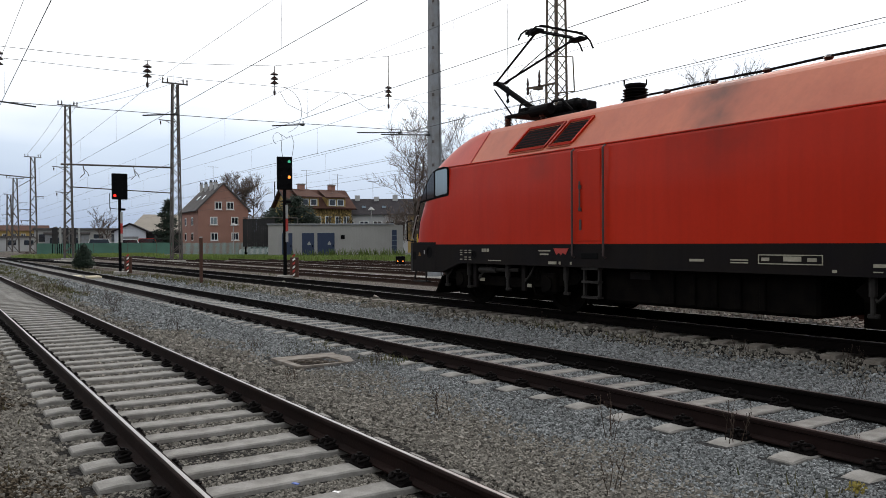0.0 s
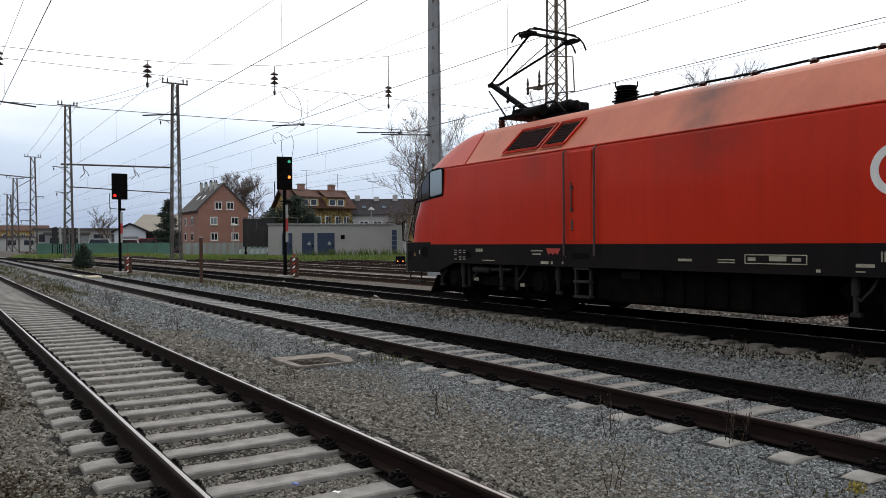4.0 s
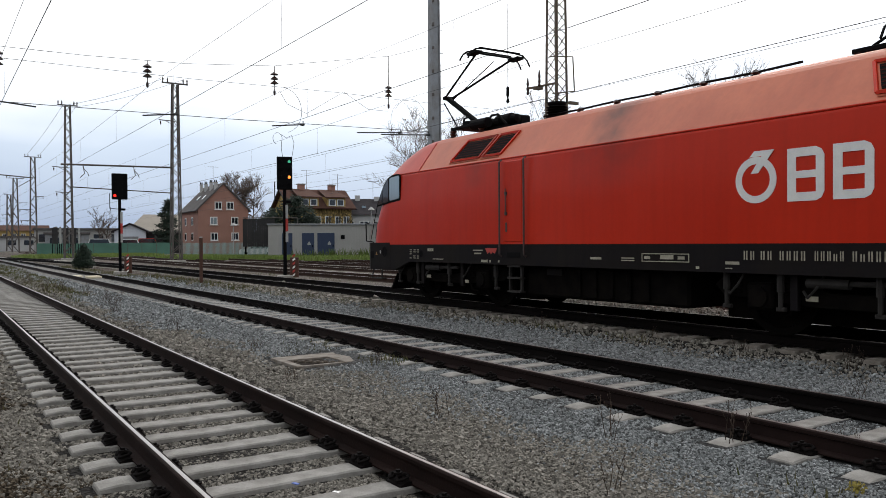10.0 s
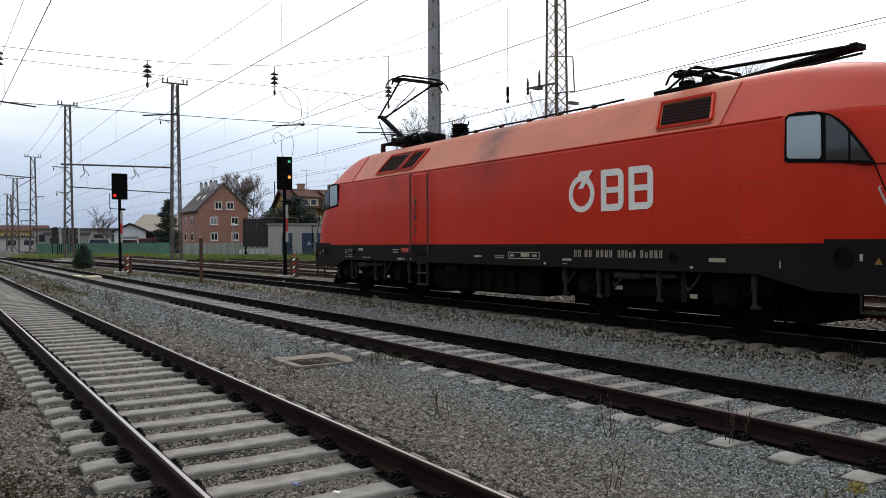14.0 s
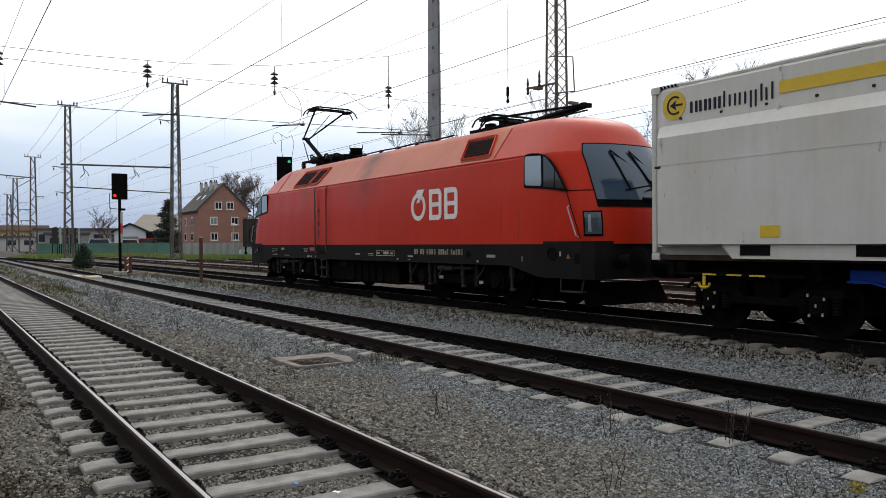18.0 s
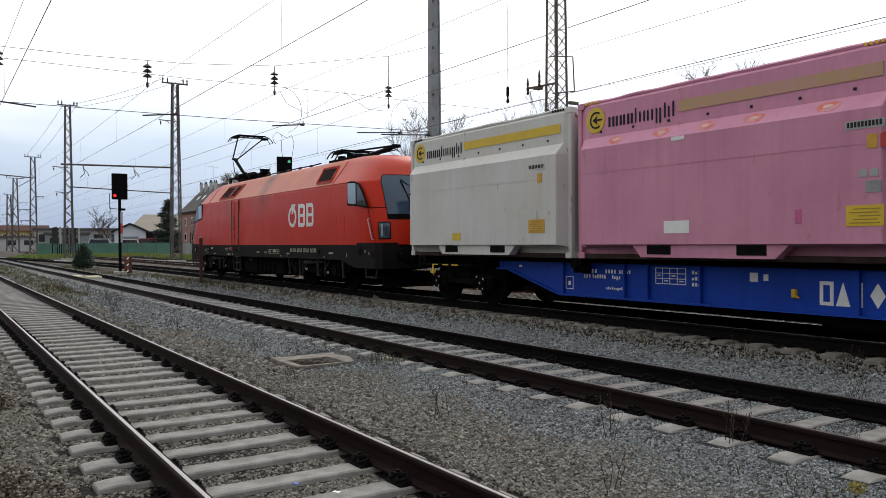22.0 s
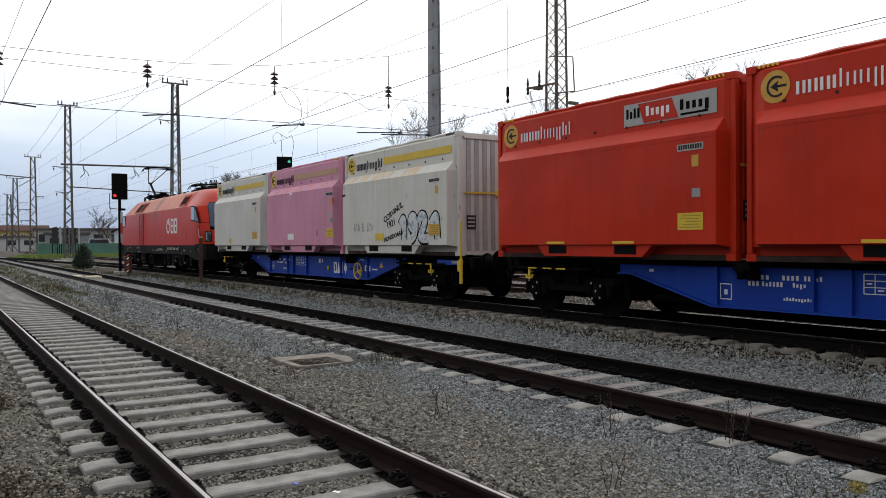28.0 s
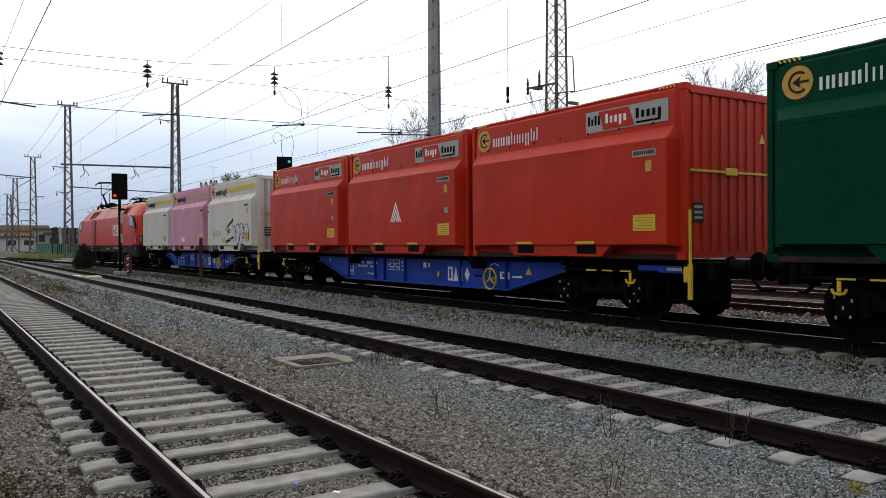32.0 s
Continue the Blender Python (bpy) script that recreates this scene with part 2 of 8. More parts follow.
M = {
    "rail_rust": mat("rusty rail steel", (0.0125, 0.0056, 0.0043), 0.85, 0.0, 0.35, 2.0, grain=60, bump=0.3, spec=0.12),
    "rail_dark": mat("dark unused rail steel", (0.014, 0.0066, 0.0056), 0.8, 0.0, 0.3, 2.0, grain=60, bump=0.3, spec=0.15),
    # near-black so that the train's shade on its rails is in the colour
    "rail_black": mat("near-black rail steel", (0.0055, 0.0042, 0.004), 0.85, 0.0, 0.3, 2.0, grain=60, bump=0.3, spec=0.06),
    "rail_brown": mat("rust brown steel, ledge shade included", (0.055, 0.036, 0.03), 0.85, 0, 0.35, 3.0, second=(0.03, 0.02, 0.016), bump=0.2, spec=0.15),
    "rail_far": mat("brown rusted rail steel", (0.045, 0.026, 0.02), 0.85, 0.0, 0.35, 2.0, grain=60, bump=0.3, spec=0.12),
    "rail_shine": mat("polished rail head", (0.42, 0.39, 0.37), 0.3, 1.0, 0.2, 3.0, grain=80, bump=0.05),
    "rail_dull": mat("dull brown rail head", (0.10, 0.085, 0.08), 0.45, 0.6, 0.2, 5.0, grain=80, bump=0.05),
    "sleeper": mat("concrete sleeper", (0.255, 0.246, 0.228), 0.9, 0, 0.28, 5.0, second=(0.155, 0.146, 0.132), grain=70, bump=0.35, spread=0.12),
    "sleeper_old": mat("stained grey sleeper", (0.24, 0.22, 0.195), 0.9, 0, 0.25, 5.0, second=(0.14, 0.12, 0.1), grain=60, bump=0.35, spread=0.15, spec=0.2),
    "clip": mat("near-black rail clip steel", (0.0055, 0.0042, 0.004), 0.85, 0.0, 0.3, 9.0, bump=0.2, spec=0.08),
    "stone": mat("ballast stone", (0.20, 0.187, 0.163), 0.92, 0, 0.3, 14.0, second=(0.115, 0.105, 0.09), grain=90, bump=0.4, spread=0.85, spec=0.2),
    "stone_blue": mat("blue grey gravel", (0.305, 0.32, 0.322), 0.92, 0, 0.28, 14.0, second=(0.205, 0.216, 0.216), grain=90, bump=0.4, spread=0.72, spec=0.2),
    "weed": mat("dry weed stalks", (0.055, 0.036, 0.024), 0.9, 0, 0.3, 8.0, bump=0, spread=0.4),
    "grass": mat("green grass", (0.105, 0.175, 0.028), 0.85, 0, 0.3, 4.0, second=(0.15, 0.18, 0.045), bump=0, spread=0.4),
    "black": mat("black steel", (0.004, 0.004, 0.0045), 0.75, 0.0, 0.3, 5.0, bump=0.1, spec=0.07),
    # darker than soot alone: the shade under the train is in this colour
    "soot": mat("sooty underframe steel, shade included", (0.0035, 0.003, 0.003), 0.95, 0.0, 0.35, 4.0, second=(0.007, 0.006, 0.005), bump=0.25, spec=0.04),
    "grey_metal": mat("light grey steel", (0.28, 0.28, 0.28), 0.55, 0.5, 0.2, 3.0, bump=0.1),
    "red": mat("red locomotive paint", (0.51, 0.022, 0.004), 0.36, 0, 0.06, 0.5, second=(0.46, 0.018, 0.003), grain=14, bump=0.02, streak=0.10, spec=0.18, warp=0.2, soot=((-0.55, 1.1, 2.3, 3.0, 0.5), (3.5, 0.55, 2.5, 3.05, 0.55), (6.9, 0.6, 2.6, 3.1, 0.3))),
    # roof red is paler than the sides: fading plus skylight put into the colour
    "red_roof": mat("faded red roof paint, skylight added", (0.50, 0.13, 0.062), 0.45, 0, 0.08, 0.8, second=(0.42, 0.10, 0.048), grain=16, bump=0.03, streak=0.1, spec=0.38, soot=((-0.35, 0.7, 3.0, 3.2, 0.75),)),
    "dark_grey": mat("dark grey frame paint", (0.0105, 0.0092, 0.0105), 0.65, 0, 0.15, 1.2, second=(0.014, 0.0115, 0.0105), grain=25, bump=0.05, streak=0.15, spec=0.06),
    # mixed between side and roof reds, so part of the skylight is included
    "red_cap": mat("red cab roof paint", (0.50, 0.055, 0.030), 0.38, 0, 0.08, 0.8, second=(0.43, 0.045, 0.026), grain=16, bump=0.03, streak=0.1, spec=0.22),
    # the blue of the reflected sky is put into the base colour
    "windscreen": mat("dark windscreen, sky blue in its colour", (0.014, 0.042, 0.080), 0.04, 0, 0.05, 1.0, bump=0, spec=0.55),
    "lamp_glass": mat("dark blue lamp glass", (0.05, 0.085, 0.10), 0.08, 0, 0.2, 6.0, second=(0.02, 0.035, 0.05), bump=0, spec=0.7),
    "intake_red": mat("dark red grille paint", (0.07, 0.008, 0.006), 0.6, 0, 0.2, 4.0, bump=0.05, spec=0.15),
    "iron": mat("dirty dark iron", (0.036, 0.033, 0.031), 0.75, 0.2, 0.3, 4.0, bump=0.15, spec=0.2),
    "rail_grey": mat("worn grey handrail", (0.07, 0.045, 0.042), 0.5, 0.2, 0.25, 4.0, bump=0.05),
    "stencil": mat("worn pale stencil paint", (0.36, 0.335, 0.26), 0.7, 0, 0.25, 9.0, bump=0.02),
    # darker copy of the white paint: the end walls' shade is in the colour
    "box_end": mat("rusty white container end paint, shade included", (0.33, 0.335, 0.345), 0.65, 0, 0.15, 1.2, second=(0.27, 0.262, 0.26), grain=12, bump=0.05, streak=0.25, rust=0.55),
    "tuft": mat("yellow green moss leaves", (0.26, 0.21, 0.03), 0.8, 0, 0.3, 30.0, bump=0, spread=0.4),
    "workshop_white": mat("bluish white workshop wall", (0.60, 0.65, 0.72), 0.85, 0, 0.06, 0.6, bump=0.05, streak=0.08),
    "print_ink": mat("faded print", (0.30, 0.20, 0.025), 0.7, 0, 0.2, 6.0, bump=0),
    "tan_stain": mat("tan stained paint", (0.60, 0.45, 0.28), 0.65, 0, 0.15, 2.0, second=(0.55, 0.50, 0.42), bump=0.03, streak=0.2),
    "faint_spray": mat("faint blue spray paint", (0.22, 0.25, 0.30), 0.7, 0, 0.2, 5.0, bump=0),
    "spot": mat("worn salmon red paint", (0.55, 0.13, 0.09), 0.7, 0, 0.2, 8.0, second=(0.55, 0.24, 0.24), bump=0.03, contrast=(0.4, 0.6)),
    "spot_pale": mat("pale worn centre", (0.62, 0.40, 0.36), 0.7, 0, 0.2, 8.0, bump=0.03),
    "paint_blue": mat("sprayed blue mark", (0.10, 0.16, 0.45), 0.7, 0, 0.3, 40.0, bump=0),
    "glass": mat("dark window glass", (0.02, 0.025, 0.03), 0.06, 0, 0.05, 1.0, bump=0, spec=0.9),
    # pale bluish base paints the reflected sky on the panes
    "pale_glass": mat("pale glass, sky reflection in its colour", (0.34, 0.42, 0.46), 0.10, 0.35, 0.05, 1.0, bump=0, spec=0.9),
    "white_mark": mat("white lettering paint", (0.72, 0.72, 0.70), 0.5, 0, 0.08, 6.0, bump=0.02),
    "white_dull": mat("dull grey stencil paint", (0.34, 0.34, 0.33), 0.6, 0, 0.12, 6.0, bump=0.02),
    "yellow": mat("yellow sticker", (0.62, 0.42, 0.02), 0.5, 0, 0.12, 4.0, bump=0.03),
    "magenta": mat("bright pink touch-up paint", (0.52, 0.10, 0.25), 0.6, 0, 0.15, 9.0, bump=0.02),
    "dull_orange": mat("dull orange warning sticker", (0.20, 0.10, 0.015), 0.6, 0, 0.2, 8.0, bump=0.02),
    "stripe_faded": mat("faded ochre stripe", (0.42, 0.27, 0.13), 0.6, 0, 0.12, 3.0, second=(0.46, 0.25, 0.20), bump=0.03),
    "orange": mat("orange sticker", (0.55, 0.30, 0.03), 0.5, 0, 0.15, 4.0, bump=0.03),
    "dark_mark": mat("dark blue lettering", (0.012, 0.011, 0.026), 0.6, 0, 0.1, 4.0, bump=0.02, spec=0.2),
    "blue": mat("blue wagon paint", (0.006, 0.05, 0.36), 0.5, 0, 0.1, 0.9, second=(0.006, 0.04, 0.29), grain=18, bump=0.03, streak=0.12, spec=0.2),
    "box_white": mat("grubby white container paint", (0.55, 0.545, 0.52), 0.55, 0, 0.05, 0.7, second=(0.51, 0.49, 0.44), grain=12, bump=0.03, streak=0.08, rust=0.6, warp=0.35),
    "box_cream": mat("dirty cream white container paint", (0.565, 0.555, 0.52), 0.55, 0, 0.06, 0.7, second=(0.54, 0.515, 0.45), grain=12, bump=0.03, streak=0.12, rust=0.7, warp=0.4),
    "box_pink": mat("faded pink container paint", (0.56, 0.235, 0.335), 0.55, 0, 0.07, 0.7, second=(0.50, 0.20, 0.30), grain=12, bump=0.03, streak=0.12, rust=0.35, warp=0.35),
    "box_red": mat("red container paint", (0.48, 0.024, 0.005), 0.42, 0, 0.07, 0.7, second=(0.41, 0.023, 0.007), grain=12, bump=0.03, streak=0.12, spec=0.18, rust=0.3, warp=0.4),
    "box_green": mat("dark green container paint", (0.0008, 0.046, 0.0215), 0.6, 0, 0.08, 0.7, second=(0.0008, 0.038, 0.017), grain=12, bump=0.03, streak=0.1, spec=0.05, warp=0.3),
    "graffiti": mat("pale blue spray paint", (0.50, 0.53, 0.54), 0.6, 0, 0.15, 7.0, second=(0.17, 0.24, 0.32), contrast=(0.52, 0.62), bump=0.02),
    "galv": mat("galvanised mast steel", (0.26, 0.28, 0.30), 0.6, 0.45, 0.2, 2.0, second=(0.2, 0.2, 0.2), bump=0.1),
    "mast_rust": mat("weathered lattice steel", (0.085, 0.068, 0.05), 0.8, 0.2, 0.3, 2.0, second=(0.12, 0.09, 0.06), bump=0.15),
    "mast_grey": mat("weathered grey lattice steel", (0.12, 0.105, 0.095), 0.8, 0.2, 0.3, 2.0, bump=0.1),
    "wire": mat("overhead wire", (0.05, 0.048, 0.05), 0.6, 0.3, 0.1, 3.0, bump=0),
    "wire_pale": mat("pale worn overhead wire", (0.20, 0.19, 0.185), 0.6, 0.4, 0.1, 3.0, bump=0),
    "insul": mat("brown porcelain insulator", (0.035, 0.014, 0.01), 0.25, 0, 0.2, 6.0, bump=0),
    "concrete": mat("weathered concrete", (0.33, 0.315, 0.285), 0.92, 0, 0.2, 4.0, second=(0.24, 0.225, 0.2), grain=40, bump=0.3),
    "dirt": mat("brown earth", (0.075, 0.06, 0.045), 0.95, 0, 0.35, 4.0, bump=0.4),
    "dirt_dark": mat("very dark brown pit fill", (0.022, 0.016, 0.012), 0.95, 0, 0.35, 8.0, bump=0.4, spec=0.1),
    "render_grey": mat("grey rendered wall", (0.345, 0.34, 0.325), 0.9, 0, 0.10, 0.6, second=(0.315, 0.31, 0.295), grain=9, bump=0.15, streak=0.06),
    "door_blue": mat("dark blue steel door", (0.016, 0.032, 0.08), 0.5, 0, 0.1, 2.0, bump=0.03),
    "brick_wall": mat("brown pink house render", (0.31, 0.165, 0.128), 0.9, 0, 0.1, 0.5, second=(0.27, 0.14, 0.108), bump=0.1),
    "tile_brown": mat("brown roof tiles", (0.088, 0.044, 0.033), 0.9, 0, 0.25, 1.2, grain=14, bump=0.3, spec=0.15),
    "tile_grey": mat("grey roof tiles", (0.10, 0.092, 0.09), 0.9, 0, 0.2, 1.0, grain=14, bump=0.3, spec=0.2),
    "tile_dark": mat("dark slate roof", (0.04, 0.036, 0.04), 0.9, 0, 0.25, 1.0, grain=14, bump=0.3, spec=0.12),
    "house_yellow": mat("yellow house render", (0.42, 0.29, 0.10), 0.9, 0, 0.1, 0.5, bump=0.1),
    "house_white": mat("pale house render", (0.45, 0.45, 0.45), 0.9, 0, 0.1, 0.5, bump=0.1),
    "white_paint": mat("white painted frame", (0.70, 0.70, 0.68), 0.6, 0, 0.06, 3.0, bump=0.02),
    "fence_green": mat("green fence mesh cover", (0.08, 0.19, 0.145), 0.8, 0, 0.2, 0.5, grain=20, bump=0.1),
    "fence_pale": mat("pale green metal fence", (0.30, 0.39, 0.375), 0.7, 0.2, 0.12, 1.0, bump=0.05),
    "bark": mat("grey brown bark", (0.075, 0.055, 0.042), 0.9, 0, 0.3, 5.0, bump=0.3),
    "twig": mat("bare twigs", (0.14, 0.105, 0.085), 0.9, 0, 0.25, 3.0, bump=0, spread=0.3),
    "vine": mat("dry brown vine", (0.12, 0.085, 0.03), 0.9, 0, 0.3, 3.0, bump=0, spread=0.4),
    "needle": mat("dark evergreen needles", (0.014, 0.028, 0.016), 0.9, 0, 0.35, 3.0, bump=0, spread=0.5),
    "wood_dark": mat("dark weathered planks", (0.022, 0.021, 0.022), 0.85, 0, 0.3, 2.0, bump=0.2, spread=0.3),
    "car_white": mat("white car paint", (0.65, 0.66, 0.66), 0.3, 0, 0.04, 2.0, bump=0, coat=0.4),
    "rust": mat("rust brown post", (0.075, 0.034, 0.022), 0.9, 0, 0.3, 6.0, bump=0.25),
    "sig_red": mat("glowing red signal lens", (0.6, 0.02, 0.01), 0.3, 0, 0, 2.0, bump=0, emit=((1.0, 0.015, 0.008), 2.6)),
    "sig_amber": mat("glowing amber signal lens", (0.8, 0.3, 0.02), 0.3, 0, 0, 2.0, bump=0, emit=((1.0, 0.24, 0.04), 1.8)),
    "sig_green": mat("glowing green signal lens", (0.05, 0.5, 0.3), 0.3, 0, 0, 2.0, bump=0, emit=((0.12, 0.8, 0.45), 0.3)),
    "sig_white": mat("glowing white shunting lens", (0.9, 0.8, 0.6), 0.3, 0, 0, 2.0, bump=0, emit=((1.0, 0.8, 0.55), 3.0)),
    "mark_red": mat("red painted band", (0.42, 0.035, 0.025), 0.6, 0, 0.12, 4.0, bump=0.03),
    "sheet_roof": mat("pale brown sheet roof", (0.27, 0.24, 0.20), 0.8, 0, 0.12, 0.5, bump=0.1),
    "earth_stone": mat("brown earth and small stones", (0.105, 0.085, 0.06), 0.95, 0, 0.3, 14.0, second=(0.06, 0.047, 0.034), grain=90, bump=0.4, spread=0.72, spec=0.1),
    "olive": mat("olive and straw grass", (0.065, 0.075, 0.028), 0.9, 0, 0.3, 3.0, second=(0.105, 0.092, 0.045), bump=0, spread=0.45, spec=0.1),
    "cream": mat("cream switch cover", (0.60, 0.53, 0.38), 0.7, 0, 0.1, 3.0, bump=0.05),
}


# ---- mesh helpers ----
class Mesh:
    """Collects boxes, rods, prisms and lathes into one mesh."""

    def __init__(self):
        self.v, self.f = [], []

    def add(self, verts, faces):
        k = len(self.v)
        self.v += [tuple(a) for a in verts]
        self.f += [tuple(k + i for i in fc) for fc in faces]
        return self

    def box(self, x0, x1, y0, y1, z0, z1, c=0.0):
        x0, x1, y0, y1, z0, z1 = min(x0, x1), max(x0, x1), min(y0, y1), max(y0, y1), min(z0, z1), max(z0, z1)
        if c > 0:
            c = min(c, (x1 - x0) * 0.45, (y1 - y0) * 0.45, (z1 - z0) * 0.45)
            bm = bmesh.new()
            bmesh.ops.create_cube(bm, size=1.0, matrix=Matrix.LocRotScale(((x0 + x1) / 2, (y0 + y1) / 2, (z0 + z1) / 2), None, (x1 - x0, y1 - y0, z1 - z0)))
            bmesh.ops.bevel(bm, geom=bm.edges[:], offset=c, segments=1, affect="EDGES")
            bm.verts.index_update()
            self.add([v.co for v in bm.verts], [[v.index for v in fc.verts] for fc in bm.faces])
            bm.free()
            return self
        return self.add([(x0, y0, z0), (x1, y0, z0), (x1, y1, z0), (x0, y1, z0), (x0, y0, z1), (x1, y0, z1), (x1, y1, z1), (x0, y1, z1)],
                        [(3, 2, 1, 0), (4, 5, 6, 7), (0, 1, 5, 4), (1, 2, 6, 5), (2, 3, 7, 6), (3, 0, 4, 7)])

    def rod(self, a, b, r, n=6, r2=None, caps=True):
        a, b = Vector(a), Vector(b)
        d = (b - a)
        if d.length < 1e-6:
            return self
        d.normalize()
        s = d.orthogonal().normalized()
        t = d.cross(s)
        r2 = r if r2 is None else r2
        ring = [(s * math.cos(i * 2 * math.pi / n) + t * math.sin(i * 2 * math.pi / n)) for i in range(n)]
        vs = [a + q * r for q in ring] + [b + q * r2 for q in ring]
        fs = [(i, (i + 1) % n, n + (i + 1) % n, n + i) for i in range(n)]
        if caps:
            fs += [tuple(reversed(range(n))), tuple(range(n, 2 * n))]
        return self.add(vs, fs)

    def path(self, pts, r, n=6):
        """A tube swept through the points."""
        ps = [Vector(p) for p in pts]
        ps = [q for i, q in enumerate(ps) if i == 0 or (q - ps[i - 1]).length > 1e-5]
        vs, fs, side = [], [], None
        for i, q in enumerate(ps):
            t = (ps[min(i + 1, len(ps) - 1)] - ps[max(i - 1, 0)]).normalized()
            side = t.orthogonal() if side is None else side - t * side.dot(t)
            side = (side if side.length > 1e-4 else t.orthogonal()).normalized()
            up = t.cross(side)
            vs += [tuple(q + (side * math.cos(2 * math.pi * k / n) + up * math.sin(2 * math.pi * k / n)) * r) for k in range(n)]
        for i in range(len(ps) - 1):
            fs += [(i * n + k, i * n + (k + 1) % n, (i + 1) * n + (k + 1) % n, (i + 1) * n + k) for k in range(n)]
        fs += [tuple(reversed(range(n))), tuple(range((len(ps) - 1) * n, len(ps) * n))]
        return self.add(vs, fs)

    def prism(self, poly, axis, lo, hi):
        """A polygon in the two other axes (in x, y, z order), drawn out along axis from lo to hi."""
        n = len(poly)

        def put(p, h):
            return {"x": (h, p[0], p[1]), "y": (p[0], h, p[1]), "z": (p[0], p[1], h)}[axis]
        vs = [put(q, lo) for q in poly] + [put(q, hi) for q in poly]
        fs = [(i, (i + 1) % n, n + (i + 1) % n, n + i) for i in range(n)] + [tuple(reversed(range(n))), tuple(range(n, 2 * n))]
        return self.add(vs, fs)

    def lathe(self, prof, c, axis="z", n=16):
        """Profile of (radius, height) pairs turned about an axis through c."""
        vs, fs = [], []
        for r, h in prof:
            for i in range(n):
                a = 2 * math.pi * i / n
                p, q = r * math.cos(a), r * math.sin(a)
                vs.append((c[0] + (h if axis == "x" else p), c[1] + (h if axis == "y" else (p if axis == "x" else q)), c[2] + (h if axis == "z" else q)))
        for k in range(len(prof) - 1):
            for i in range(n):
                j = (i + 1) % n
                fs.append((k * n + i, k * n + j, (k + 1) * n + j, (k + 1) * n + i))
        fs += [tuple(range(n)), tuple(reversed(range((len(prof) - 1) * n, len(prof) * n)))]
        return self.add(vs, fs)

    def loft(self, rings, caps=True):
        n = len(rings[0])
        vs = [p for r in rings for p in r]
        fs = []
        for k in range(len(rings) - 1):
            for i in range(n):
                j = (i + 1) % n
                fs.append((k * n + i, k * n + j, (k + 1) * n + j, (k + 1) * n + i))
        if caps:
            fs += [tuple(reversed(range(n))), tuple(range((len(rings) - 1) * n, len(rings) * n))]
        return self.add(vs, fs)

    def mesh(self, name, material, smooth=False):
        me = bpy.data.meshes.new(name)
        me.from_pydata(self.v, [], self.f)
        bm = bmesh.new()
        bm.from_mesh(me)
        if len(bm.faces) < 60000:
            bmesh.ops.recalc_face_normals(bm, faces=bm.faces)
        bm.to_mesh(me)
        bm.free()
        me.materials.append(material)
        if smooth:
            me.shade_smooth()
            me.set_sharp_from_angle(angle=radians(32))
        return me


def thing(name, x, y, z, label, category, group="", turn=0.0):
    ob = new(name)
    ob.empty_display_size = 0.1
    ob.matrix_basis = pose(x, y, z, 0, 0, turn)
    return tagged(ob, label, category, group)


def part(name, mesh, material, parent, label="", smooth=False):
    me = mesh if isinstance(mesh, bpy.types.Mesh) else mesh.mesh(name, material, smooth)
    ob = new(name, me)
    ob.parent = parent
    if label:
        tagged(ob, label)
    return ob


def solid(name, mesh, material, label, category="", group="", kind="", smooth=False):
    ob = new(name, mesh if isinstance(mesh, bpy.types.Mesh) else mesh.mesh(name, material, smooth))
    return tagged(ob, label, category, group, kind)


# ---- ground: one sheet, higher towards the train's track ----
XC, ZC = 11.47, 0.15          # centre line and rail top of the train's track
GROUND_X = [(-400, -0.2), (-0.6, -0.22), (0.6, -0.235), (0.9, -0.222), (3.4, -0.222), (3.7, -0.215), (4.1, -0.25), (4.9, -0.235), (5.5, -0.196), (8.0, -0.196), (8.7, -0.2), (9.5, -0.19),
            (10.0, -0.12), (10.3, -0.085), (12.7, -0.085), (13.4, -0.06), (13.9, -0.03), (15.0, -0.05), (40.0, -0.05), (60.0, 0.0), (400, 0.0)]


def ground_z(x, y):
    for (xa, za), (xb, zb) in zip(GROUND_X[:-1], GROUND_X[1:]):
        if x <= xb:
            return za + (zb - za) * max(0.0, (x - xa)) / (xb - xa)
    return 0.0


def build_ground():
    xs = [-3000, -400, -60, -20, -8, -4, -2, -1, -0.6, -0.2, 0.2] + [0.5 + 0.25 * i for i in range(60)] + [16 + i for i in range(0, 46, 2)] + [70, 100, 200, 400, 3000]
    ys = [-3000, -300, -60, -20, -8, -4, -1, 1, 2] + [2.5 + 0.4 * i for i in range(60)] + [27 + 2 * i for i in range(40)] + [115, 150, 220, 400, 900, 3000]
    m = Mesh()
    vs = []
    for y in ys:
        for x in xs:
            near = 1.0 if (-1 < x < 15 and 1 < y < 60) else 0.0
            vs.append((x, y, ground_z(x, y) + near * 0.018 * noise.noise((x * 1.3, y * 1.3, 0.0))))
    nx = len(xs)
    fs = [(j * nx + i, j * nx + i + 1, (j + 1) * nx + i + 1, (j + 1) * nx + i) for j in range(len(ys) - 1) for i in range(nx - 1)]
    m.add(vs, fs)
    return m


